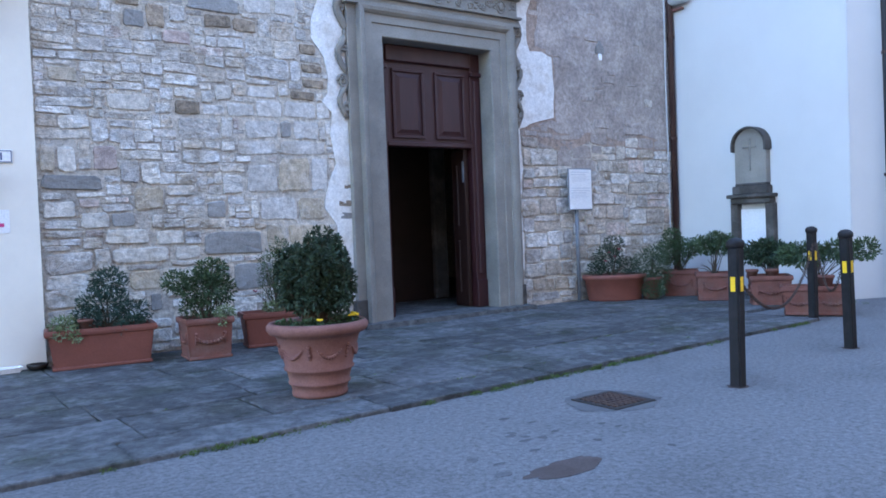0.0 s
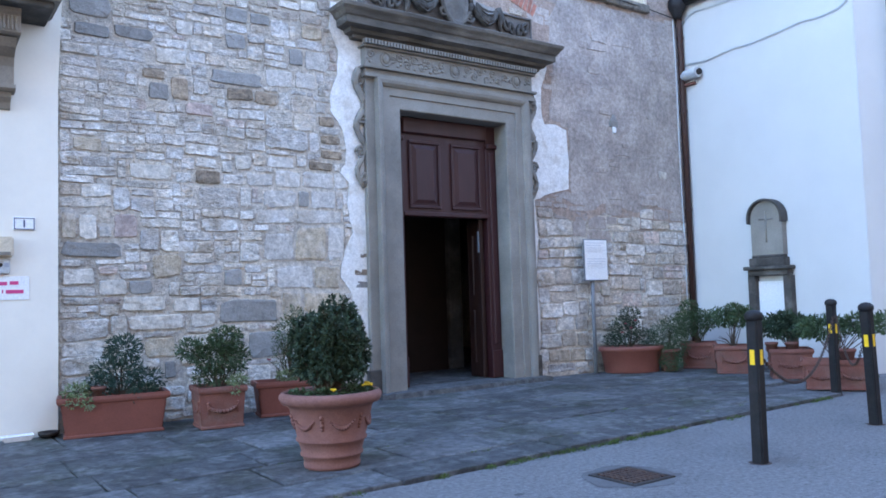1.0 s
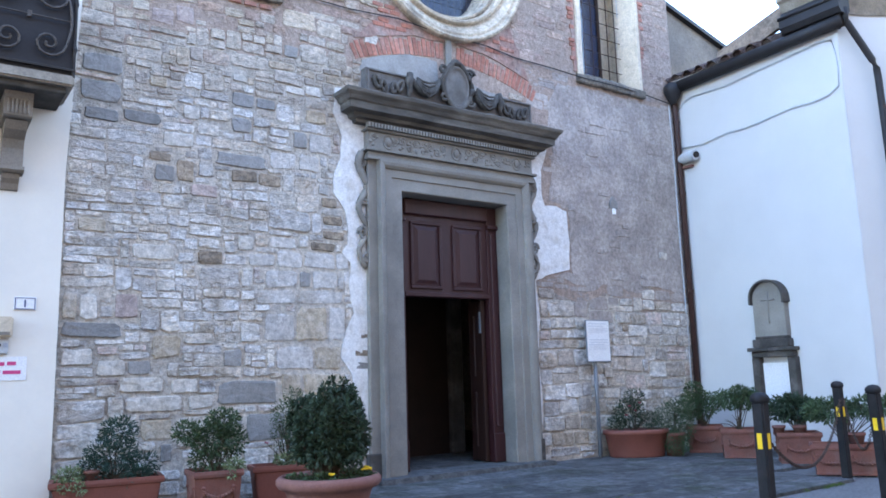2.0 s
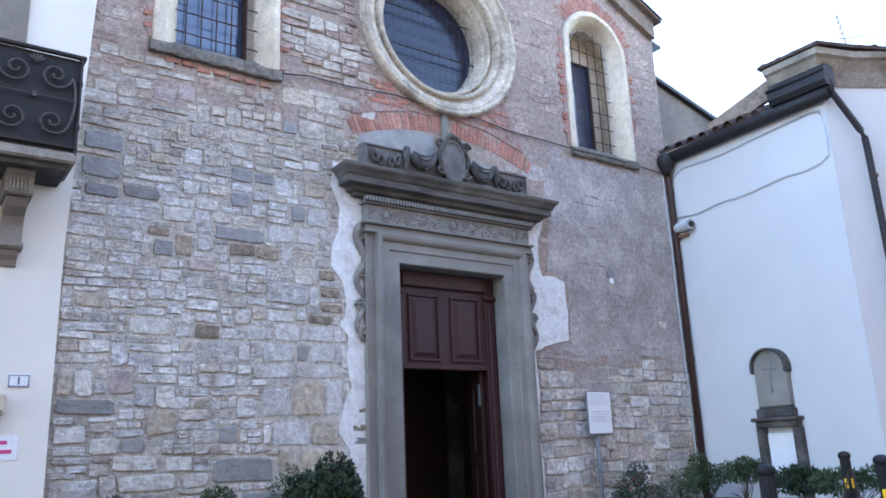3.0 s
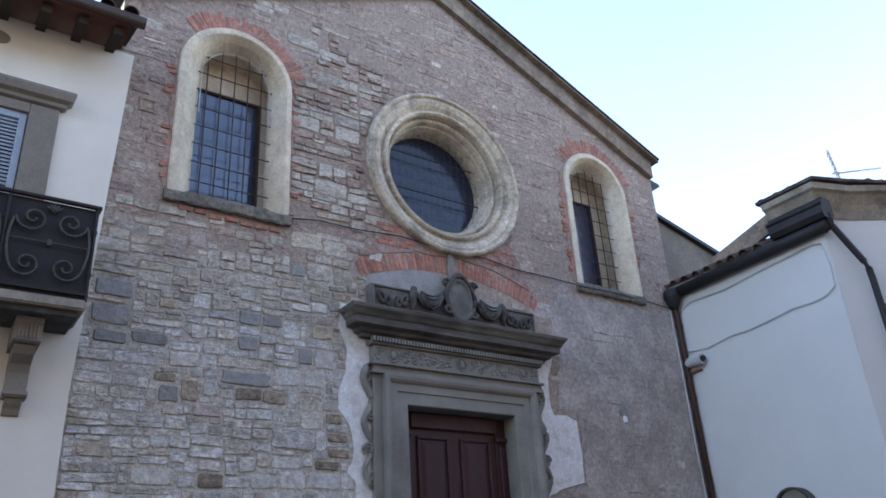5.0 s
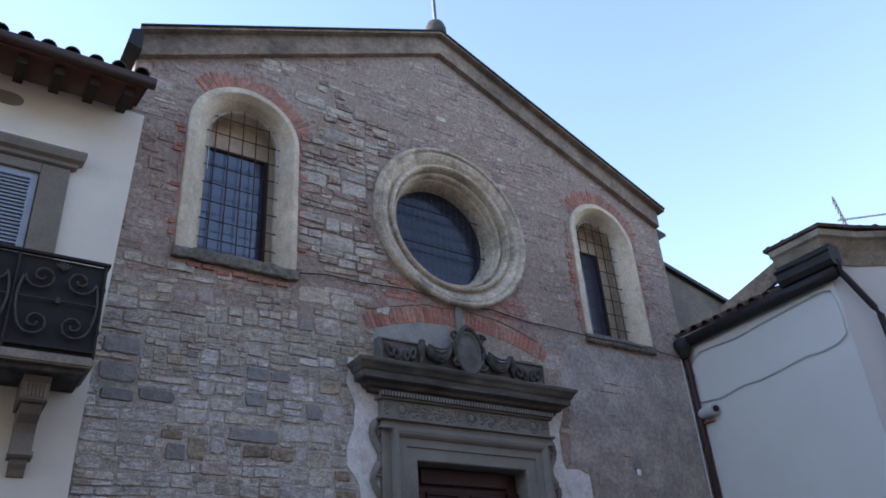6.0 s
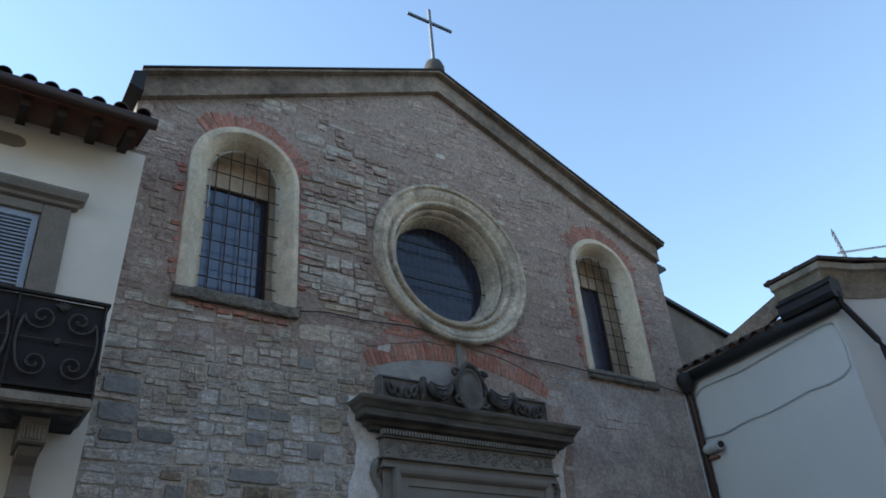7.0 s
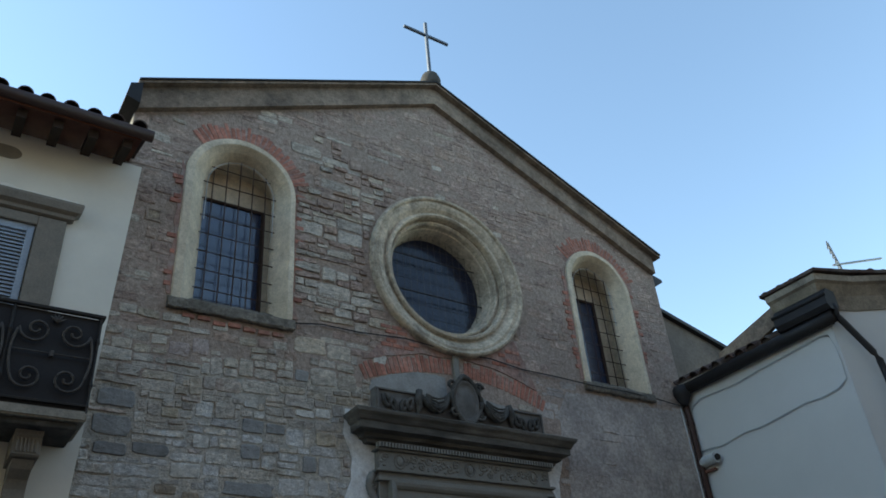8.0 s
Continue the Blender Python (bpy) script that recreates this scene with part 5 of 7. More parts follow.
tube([(SX - 0.112, -1.54, 2.12), (SX - 0.112, -1.435, 2.12), (SX - 0.112, -1.33, 2.12)], 0.013, 6, rel)
part("relief", rel, M["serena"], stele, "worn plain cross relief", smooth=True)
hd = bmesh.new()
hp_ = arch(-1.435, 0.278, 2.07, 2.14, 16)
hi_ = arch(-1.435, 0.25, 2.06, 2.14, 16)
loft([[(SX, y, z) for y, z in hp_], [(SX - 0.175, y, z) for y, z in hp_], [(SX - 0.175, y, z) for y, z in hi_], [(SX, y, z) for y, z in hi_]], hd, False)
part("hood", hd, M["serena_dark"], shr, "curved stone hood")
lw_ = bmesh.new()
for h, d, z0, z1 in ((0.25, 0.13, 1.56, 1.60), (0.28, 0.16, 1.44, 1.56), (0.36, 0.20, 1.385, 1.44), (0.32, 0.15, 1.30, 1.385)):
    box(lw_, SX - d, SX, -1.435 - h, -1.435 + h, z0, z1, 0.012)
part("pedestal_moulding", lw_, M["serena_dark"], shr, "dark moulded ledge")
for y in (-1.715, -1.155):
    part("leg", boxed(SX - 0.12, SX, y - 0.06, y + 0.06, -0.02, 1.30, 0.008), M["serena_dark"], shr)
part("notice", boxed(SX - 0.03, SX - 0.004, -1.66, -1.21, 0.55, 1.22), M["white_enamel"], shr, "white weathered notice board")

# ---- planters ----


def leaf_cloud(bm, clumps, size, rng, droop=0.2, slim=0.42):
    """Small folded leaves in clumps: each clump is centre, radii, count."""
    for (cx, cy, cz), (rx, ry_, rz), count in clumps:
        for _ in range(int(count * 2.4)):
            d = Vector((rng.gauss(0, 1), rng.gauss(0, 1), rng.gauss(0, 1))).normalized()
            k = rng.uniform(0.02, 1.0) ** 0.45
            p = Vector((cx + d.x * rx * k, cy + d.y * ry_ * k, cz + d.z * rz * k))
            out = (d + Vector((rng.uniform(-0.6, 0.6), rng.uniform(-0.6, 0.6), rng.uniform(-0.5, 0.9) - droop))).normalized()
            side = out.cross(Vector((rng.uniform(-1, 1), rng.uniform(-1, 1), rng.uniform(-1, 1)))).normalized()
            up = side.cross(out)
            ln = size * rng.uniform(0.5, 1.0)
            w = ln * slim
            a, b = bm.verts.new(p), bm.verts.new(p + out * ln - up * ln * 0.12)
            m1, m2 = bm.verts.new(p + out * ln * 0.45 + side * w * 0.5 + up * ln * 0.08), bm.verts.new(p + out * ln * 0.45 - side * w * 0.5 + up * ln * 0.08)
            bm.faces.new((a, m1, b))
            bm.faces.new((a, b, m2))


def twigs(bm, base, tips, r, rng):
    for tip in tips:
        b = Vector(base) + Vector((rng.uniform(-0.04, 0.04), rng.uniform(-0.04, 0.04), 0))
        t = Vector(tip)
        mid = b.lerp(t, 0.5) + Vector((rng.uniform(-0.03, 0.03), rng.uniform(-0.03, 0.03), 0.03))
        tube([b, mid, t], [r, r * 0.75, r * 0.35], 5, bm)


def shrub(name, at, label, clumps, size, leaf, seed, stems=(), stem_r=0.007, slim=0.42, flowers=()):
    """A plant of its own standing in a pot: stems and many small leaves."""
    rng = random.Random(seed)
    p = thing(name, at, label, "plant")
    x, y, z = at
    bm = bmesh.new()
    twigs(bm, at, [(x + c[0][0] + rng.uniform(-0.5, 0.5) * c[1][0], y + c[0][1] + rng.uniform(-0.5, 0.5) * c[1][1], z + c[0][2] + rng.uniform(-0.3, 0.6) * c[1][2]) for c in clumps for _ in range(3)] + [(x + a, y + b, z + c) for a, b, c in stems], stem_r, rng)
    part("branchwork", bm, M["stem"], p, "thin brown stems")
    bm = bmesh.new()
    leaf_cloud(bm, [((x + c[0][0], y + c[0][1], z + c[0][2]), c[1], c[2]) for c in clumps], size, rng, slim=slim)
    part("foliage", bm, M[leaf], p, recalc=False)
    for (a, b, c), m in flowers:
        bm = bmesh.new()
        for k in range(6):
            bmesh.ops.create_icosphere(bm, subdivisions=1, radius=0.011, matrix=Matrix.LocRotScale((x + a + 0.013 * math.cos(k * 1.05), y + b + 0.013 * math.sin(k * 1.05), z + c + rng.uniform(-0.006, 0.006)), None, (1, 1, 0.6)))
        part("flower", bm, M[m], p, smooth=True)
    return p


def tapered(bm, cx, cy, w0, d0, w1, d1, z0, z1, bevel=0.0):
    vs = [bm.verts.new((cx + sx * w / 2, cy + sy * d / 2, z)) for w, d, z in ((w0, d0, z0), (w1, d1, z1)) for sx, sy in ((-1, -1), (1, -1), (1, 1), (-1, 1))]
    fs = [bm.faces.new([vs[i] for i in q]) for q in ((3, 2, 1, 0), (4, 5, 6, 7), (0, 1, 5, 4), (1, 2, 6, 5), (2, 3, 7, 6), (3, 0, 4, 7))]
    if bevel:
        bmesh.ops.bevel(bm, geom=list({e for f in fs for e in f.edges}), offset=bevel, segments=2, affect="EDGES")


def trough(name, m, w, d, h, label, mat, garland=False, feet=True):
    """A rectangular planter about its own middle, with rim, soil and moulded decoration; m is its pose."""
    t = thing(name, (0, 0, 0), label, "planter", "planters by the church wall")
    bm = bmesh.new()
    tapered(bm, 0, 0, w * 0.86, d * 0.82, w * 0.95, d * 0.94, 0.0, h - 0.05, 0.012)
    if feet:
        box(bm, -w * 0.45, w * 0.45, -d * 0.44, d * 0.44, 0.0, 0.03, 0.006)
    part("body", bm, M[mat], t)
    rim = bmesh.new()
    o = [(-w / 2, -d / 2), (w / 2, -d / 2), (w / 2, d / 2), (-w / 2, d / 2)]
    sc = lambda f, g: [(x * f, y * g) for x, y in o]
    loft([[(x, y, z) for x, y in sc(f, g)] for f, g, z in ((0.94, 0.92, h - 0.065), (1.0, 1.0, h - 0.055), (1.02, 1.02, h - 0.03), (1.0, 1.0, h - 0.002), (0.98, 0.97, h), (0.92, 0.88, h - 0.004), (0.90, 0.85, h - 0.06))], rim)
    part("rim", rim, M[mat], t, "rolled rim")
    part("soil", boxed(-w * 0.455, w * 0.455, -d * 0.43, d * 0.43, h - 0.12, h - 0.035), M["soil"], t, "dark potting soil")
    if garland:
        for rot, wid, dep in ((0, w, d), (90, d, w), (180, w, d), (270, d, w)):
            g = bmesh.new()
            sp = wid * 0.30
            for sx in (-1, 1) if wid > 0.55 else (0,):
                c = sx * wid * 0.23
                s2 = sp if wid <= 0.55 else wid * 0.19
                for k in range(13):
                    a = k / 12 * math.pi
                    bmesh.ops.create_icosphere(g, subdivisions=1, radius=0.014 + 0.008 * math.sin(a), matrix=Matrix.Translation((c - s2 * math.cos(a), -dep * 0.455, h * 0.60 - 0.075 * math.sin(a))))
                for q in (-1, 1):
                    bmesh.ops.create_icosphere(g, subdivisions=1, radius=0.02, matrix=Matrix.Translation((c + q * s2, -dep * 0.46, h * 0.62)))
                    tube([(c + q * s2, -dep * 0.455, h * 0.6), (c + q * s2 * 1.03, -dep * 0.445, h * 0.36)], [0.014, 0.006], 5, g)
            g.transform(Matrix.Rotation(radians(rot), 4, "Z"))
            part("garland", g, M[mat], t, "moulded garland swag", smooth=True)
    t.matrix_basis = m
    return t


# left of the portal
trough("long_planter", pose(1.645, -0.33, 0, 0, 0, -9), 0.93, 0.36, 0.36, "long terracotta-coloured plastic planter on the paving", "plastic_pot")
shrub("shrub", (1.68, -0.33, 0.33), "blue-green feathery shrub in the long planter", [((0.0, 0, 0.22), (0.24, 0.15, 0.18), 420), ((0.05, 0, 0.42), (0.17, 0.12, 0.14), 320), ((-0.16, -0.03, 0.12), (0.12, 0.12, 0.12), 160), ((0.26, 0, 0.12), (0.16, 0.13, 0.12), 200), ((0.22, -0.1, 0.05), (0.10, 0.08, 0.07), 90), ((0.1, -0.14, 0.0), (0.07, 0.06, 0.08), 40)], 0.055, "leaf_blue", 3, slim=0.3)
shrub("succulent", (1.34, -0.33, 0.33), "pale green succulent spilling over the planter rim", [((0, 0, 0.06), (0.13, 0.13, 0.09), 170), ((-0.06, -0.1, 0.0), (0.06, 0.06, 0.06), 60), ((0.05, -0.16, -0.03), (0.04, 0.04, 0.06), 30)], 0.04, "leaf_pale", 4, slim=0.55)
pt = thing("small_pot", (1.50, -0.40, 0.33), "small pale clay pot standing in the planter", "pot")
part("pot", lathe([(0.045, 0.0), (0.06, 0.09), (0.068, 0.09), (0.068, 0.115), (0.055, 0.115), (0.05, 0.08)], (1.50, -0.40, 0.325), 16), M["terracotta_pale"], pt, smooth=True)
trough("square_planter", pose(2.50, -0.66, 0, 0, 0, -6), 0.44, 0.44, 0.385, "square terracotta planter with garland relief", "terracotta_pale", True)
shrub("shrub", (2.50, -0.66, 0.35), "broad green shrub in the square planter", [((-0.02, 0, 0.30), (0.25, 0.2, 0.17), 520), ((0.08, 0, 0.46), (0.15, 0.14, 0.12), 260), ((-0.25, 0, 0.38), (0.14, 0.12, 0.10), 170), ((0.17, 0, 0.28), (0.14, 0.14, 0.15), 220), ((-0.05, 0, 0.12), (0.18, 0.15, 0.10), 160)], 0.05, "leaf_mid", 5, slim=0.42)
shrub("trailing_plant", (2.64, -0.82, 0.37), "pale trailing plant over the planter rim", [((0, 0, 0.05), (0.10, 0.07, 0.07), 130), ((-0.05, -0.06, -0.02), (0.05, 0.04, 0.05), 40)], 0.035, "leaf_pale", 6, slim=0.6)
trough("long_planter", pose(3.32, -0.44, 0, 0, 0, -12), 0.72, 0.34, 0.35, "terracotta-coloured plastic planter behind the round pot", "plastic_pot")
shrub("tall_shrub", (3.34, -0.44, 0.32), "loose pale green tall shrub against stone", [((-0.02, 0, 0.50), (0.18, 0.12, 0.17), 260), ((0.08, 0, 0.30), (0.16, 0.12, 0.16), 220), ((-0.1, 0, 0.28), (0.10, 0.1, 0.14), 100), ((0.05, 0, 0.68), (0.1, 0.08, 0.1), 90)], 0.045, "leaf_mid", 7, slim=0.28)
shrub("succulent", (3.22, -0.50, 0.32), "pale green succulent with one red flower", [((0.05, -0.02, 0.07), (0.12, 0.08, 0.07), 140)], 0.04, "leaf_pale", 8, stems=((-0.14, 0, 0.24),), slim=0.6, flowers=(((-0.14, 0, 0.25), "petal_red"),))
# big round pot
rp = thing("round_pot", (2.49, -3.03, 0), "big round terracotta pot with ribs and garlands", "planter", "planters by the church wall")
prof = [(0.172, 0.0), (0.19, 0.008), (0.195, 0.03), (0.188, 0.042), (0.200, 0.082), (0.214, 0.09), (0.216, 0.102), (0.206, 0.112), (0.226, 0.178), (0.241, 0.186), (0.243, 0.199), (0.233, 0.21), (0.284, 0.40), (0.30, 0.425), (0.335, 0.435), (0.352, 0.46), (0.352, 0.485), (0.335, 0.505), (0.315, 0.508), (0.30, 0.49), (0.285, 0.44)]
prof = [(r * 1.01, z * 1.03) for r, z in prof]
part("body", lathe(prof, (2.49, -3.03, 0), 48), M["terracotta"], rp, "ribbed terracotta body with thick rim", smooth=True)
for q in range(6):
    g = bmesh.new()
    a0 = q / 6 * 2 * math.pi + 0.35
    for k in range(11):
        a = a0 + (k - 5) * 0.062
        s = math.sin(k / 10 * math.pi)
        bmesh.ops.create_icosphere(g, subdivisions=1, radius=0.010 + 0.008 * s, matrix=Matrix.Translation((2.49 + (0.271 - 0.012 * s) * math.cos(a), -3.03 + (0.271 - 0.012 * s) * math.sin(a), 0.34 - 0.048 * s)))
    part("garland", g, M["terracotta"], rp, "moulded garland swag", smooth=True)
    g = bmesh.new()
    a = a0 + 0.52
    for dz, r in ((0.37, 0.018), (0.342, 0.015), (0.315, 0.018), (0.29, 0.014)):
        rr = 0.226 + (dz - 0.18) * 0.27
        bmesh.ops.create_icosphere(g, subdivisions=1, radius=r, matrix=Matrix.Translation((2.49 + rr * math.cos(a), -3.03 + rr * math.sin(a), dz)))
    part("pendant", g, M["terracotta"], rp, "moulded hanging tassel", smooth=True)
part("soil", lathe([(0.02, 0.44), (0.285, 0.44), (0.295, 0.49), (0.02, 0.51)], (2.49, -3.03, 0), 24), M["soil"], rp, "dark potting soil")
rng = random.Random(12)
st_, cl_ = [], []
for k in range(46):
    a, r = k * 2.399, 0.26 * math.sqrt((k + 0.5) / 46)
    top = 0.56 - 2.4 * r * r + rng.uniform(-0.10, 0.09)
    x, y = 0.05 + r * math.cos(a), r * math.sin(a)
    st_.append((x * 0.9, y * 0.9, top - 0.15))
    for f, rad, cnt in ((0.0, 0.024, 46), (0.08, 0.036, 60), (0.18, 0.05, 66), (0.28, 0.055, 52)):
        if top - f > 0.15:
            cl_.append(((x * (1 - 0.5 * f) + rng.uniform(-0.01, 0.01), y * (1 - 0.5 * f), top - f), (rad, rad, 0.075), cnt))
shrub("evergreen_shrub", (2.455, -3.03, 0.485), "dense dark evergreen shrub in the round pot", cl_, 0.044, "leaf_dark", 13, stems=st_, stem_r=0.009, slim=0.5)
shrub("pansies", (2.49, -3.03, 0.505), "low green pansies with a few yellow flowers", [((-0.12, -0.15, 0.015), (0.13, 0.09, 0.03), 130), ((0.14, -0.16, 0.015), (0.12, 0.08, 0.03), 130), ((0.22, 0.02, 0.02), (0.06, 0.14, 0.03), 90), ((-0.22, 0.02, 0.015), (0.06, 0.14, 0.025), 90)], 0.03, "leaf_mid", 14, slim=0.6, stem_r=0.003,
      flowers=(((-0.09, -0.22, 0.045), "petal_yellow"), ((0.17, -0.18, 0.05), "petal_yellow"), ((0.225, -0.12, 0.06), "petal_yellow"), ((0.20, -0.2, 0.055), "petal_yellow")))
# right of the portal
op = thing("oval_planter", (8.52, -0.40, 0), "wide oval terracotta-coloured planter by the sign", "planter", "planters by the church wall")
bm = lathe([(0.40, 0.0), (0.41, 0.02), (0.46, 0.29), (0.49, 0.30), (0.50, 0.33), (0.49, 0.365), (0.46, 0.37), (0.44, 0.32)], (0, 0, 0), 40)
bm.transform(Matrix.Translation((8.52, -0.40, 0)) @ Matrix.Rotation(radians(-38), 4, "Z") @ Matrix.Diagonal((0.92, 0.52, 1, 1)))
part("body", bm, M["plastic_pot"], op, smooth=True)
bm = lathe([(0.02, 0.3), (0.44, 0.3), (0.44, 0.33), (0.02, 0.34)], (0, 0, 0), 24)
bm.transform(Matrix.Translation((8.52, -0.40, 0)) @ Matrix.Rotation(radians(-38), 4, "Z") @ Matrix.Diagonal((0.92, 0.52, 1, 1)))
part("soil", bm, M["soil"], op, "dark potting soil")
shrub("shrub", (8.50, -0.40, 0.33), "dark green shrub with faint red flowers", [((-0.05, 0.05, 0.25), (0.25, 0.2, 0.2), 480), ((0.05, 0.02, 0.45), (0.16, 0.14, 0.14), 220), ((-0.22, 0.12, 0.12), (0.13, 0.12, 0.1), 140), ((0.2, -0.12, 0.15), (0.16, 0.15, 0.13), 200)], 0.05, "leaf_dark", 21, slim=0.35,
      flowers=(((-0.16, -0.08, 0.36), "petal_red"), ((-0.1, -0.12, 0.3), "petal_red"), ((-0.2, -0.05, 0.24), "petal_red"), ((0.0, -0.12, 0.4), "petal_red")))
shrub("bushy_herb", (8.95, -0.70, 0.30), "bushy fresh green herb between planters", [((0, 0, 0.16), (0.30, 0.28, 0.26), 800), ((0.05, -0.1, 0.36), (0.2, 0.2, 0.14), 300), ((-0.05, 0, -0.08), (0.24, 0.22, 0.14), 420), ((-0.05, -0.1, -0.16), (0.2, 0.16, 0.13), 360), ((0.1, -0.05, 0.05), (0.22, 0.2, 0.2), 300)], 0.045, "leaf_mid", 22, slim=0.25)
hb = thing("small_pot", (8.95, -0.70, 0), "plain dark clay pot hidden under the herb", "pot")
part("pot", lathe([(0.11, 0), (0.15, 0.26), (0.165, 0.27), (0.165, 0.31), (0.14, 0.31), (0.13, 0.26)], (8.95, -0.70, 0), 20), M["terracotta_pale"], hb, smooth=True)
SQ = ((9.60, -0.72, 38), (9.31, -1.50, 33), (9.17, -2.40, 28))
for x, y, a in SQ:
    trough("square_planter", pose(x, y, 0, 0, 0, -52), 0.50, 0.46, 0.37, "square weathered terracotta planter with garland relief", "terracotta_pale", True)
shrub("rose_shrub", (9.60, -0.72, 0.34), "loose yellow-green shrub against the white wall", [((0, 0, 0.30), (0.2, 0.2, 0.2), 330), ((0.05, -0.15, 0.35), (0.16, 0.16, 0.14), 200), ((-0.05, 0.1, 0.5), (0.14, 0.14, 0.14), 200), ((-0.12, 0.12, 0.30), (0.16, 0.16, 0.2), 260), ((0.1, -0.28, 0.40), (0.14, 0.14, 0.12), 160)], 0.055, "leaf_mid", 23, slim=0.4)
shrub("leggy_shrub", (9.31, -1.50, 0.34), "leggy green shrub with bare brown stems", [((0.05, -0.1, 0.38), (0.16, 0.18, 0.10), 220), ((-0.03, -0.2, 0.45), (0.14, 0.14, 0.1), 160), ((-0.05, 0.08, 0.40), (0.15, 0.16, 0.12), 200), ((0.0, -0.05, 0.50), (0.14, 0.14, 0.09), 160)], 0.06, "leaf_mid", 24, stems=((-0.15, 0.1, 0.15), (-0.1, 0.15, 0.13), (0.0, 0.1, 0.2), (-0.2, 0.15, 0.1)), slim=0.42)
shrub("hydrangea", (9.17, -2.40, 0.34), "dark leafy broad bush in square planter", [((0, 0, 0.30), (0.24, 0.26, 0.15), 480), ((0.0, 0.2, 0.28), (0.16, 0.16, 0.12), 200), ((0, -0.22, 0.3), (0.16, 0.16, 0.12), 240), ((-0.08, 0.0, 0.36), (0.22, 0.3, 0.12), 360)], 0.065, "leaf_dark", 25, slim=0.45)
for dx, dy in ((-0.12, 0.1), (0.0, -0.1)):
    q = thing("small_pot", (9.17 + dx - 0.1, -2.40 + dy, 0.33), "small clay pot set in the planter", "pot")
    part("pot", lathe([(0.05, 0), (0.07, 0.09), (0.08, 0.09), (0.08, 0.12), (0.065, 0.12), (0.06, 0.08)], (9.07 + dx, -2.40 + dy, 0.33), 16), M["terracotta_pale"], q, smooth=True)
trough("long_planter", pose(8.66, -3.28, -0.02, 0, 0, -58), 0.74, 0.36, 0.33, "long weathered terracotta planter with garland relief", "terracotta_pale", True)
shrub("broad_shrub", (8.66, -3.28, 0.30), "broad fresh green bush in the long planter", [((0.0, 0.1, 0.36), (0.24, 0.26, 0.14), 460), ((0.1, -0.25, 0.40), (0.18, 0.22, 0.12), 300), ((0.2, -0.48, 0.42), (0.12, 0.13, 0.12), 150), ((-0.05, 0.3, 0.35), (0.12, 0.14, 0.11), 150)], 0.065, "leaf_mid", 26, slim=0.42)
q = thing("small_pot", (8.72, -3.38, 0.29), "small terracotta pot set in the long planter", "pot")
part("pot", lathe([(0.06, 0), (0.085, 0.11), (0.095, 0.11), (0.095, 0.14), (0.08, 0.14), (0.07, 0.1)], (8.62, -3.42, 0.29), 16), M["terracotta"], q, smooth=True)

# ---- information sign ----
sg = thing("info_sign", (8.08, -0.15, 0), "white information board on a grey steel post", "sign")
part("post", tube([(8.08, -0.135, -0.02), (8.08, -0.135, 1.75)], 0.028, 10), M["grey_metal"], sg, smooth=True)
board = part("board", boxed(7.885, 8.355, -0.185, -0.165, 1.30, 1.89, 0.004), M["grey_metal"], sg, "grey board frame")
part("print_sheet", boxed(7.90, 8.34, -0.189, -0.1855, 1.315, 1.875), M["white_enamel"], board, "white printed sheet")
for k, (z, w) in enumerate(((1.835, 0.36), (1.80, 0.30), (1.61, 0.38), (1.575, 0.38), (1.545, 0.30))):
    part("text_bar", boxed(7.93, 7.93 + w, -0.1915, -0.1892, z - 0.006, z + 0.006), M["pale_print"], board)
for k in range(12):
    part("fine_text_bar", boxed(7.93, 8.31 - 0.04 * ((k * 7) % 3), -0.191, -0.1892, 1.77 - 0.0125 * k - 0.002 + (0 if k < 6 else -0.165), 1.77 - 0.0125 * k + 0.002 + (0 if k < 6 else -0.165)), M["pale_print"], board)
pl = thing("wall_plaque", (8.30, -0.02, 1.1), "small pale marble plaque on the stone wall", "plaque")
part("slab", boxed(8.36, 8.52, -0.05, 0.0, 1.09, 1.22, 0.004), M["white_stone"], pl)


# ---- bollards and chains ----
def bollard():
    b = thing("bollard", (0, 0, 0), "black steel bollard with yellow reflectors", "bollard", "bollards on the square")
    part("post", boxed(-0.041, 0.041, -0.041, 0.041, -0.06, 0.96, 0.009, 2), M["black_paint"], b)
    part("cap", lathe([(0.045, 0.95), (0.060, 0.957), (0.062, 0.985), (0.055, 1.0), (0.036, 1.016), (0.008, 1.022)], (0, 0, 0), 12), M["black_paint"], b, smooth=True)
    for k in (0, 1, 2, 3):
        bm = boxed(0.042, 0.0445, -0.017, 0.017, 0.655, 0.755)
        bm.transform(Matrix.Rotation(math.pi * k / 2, 4, "Z"))
        part("reflector", bm, M["yellow"], b, "yellow reflective strip")
    part("chain_eye", tube([(0.03, 0.036, 0.80), (0.05, 0.066, 0.82), (0.06, 0.076, 0.80), (0.05, 0.066, 0.78), (0.03, 0.036, 0.80)], 0.008, 6), M["iron"], b)
    return b


BOL = [(4.76, -4.84, 0.5, 0.0, 4), (8.22, -3.49, 0.5, 1.2, 1), (6.73, -4.63, 1.0, 5.0, 2)]
first = bollard()
for i, (x, y, rx, ry_, rz) in enumerate(BOL):
    m = pose(x, y, -0.03, rx, -ry_, rz)
    if i:
        copy_thing(first, m)
    else:
        last = m
first.matrix_basis = last
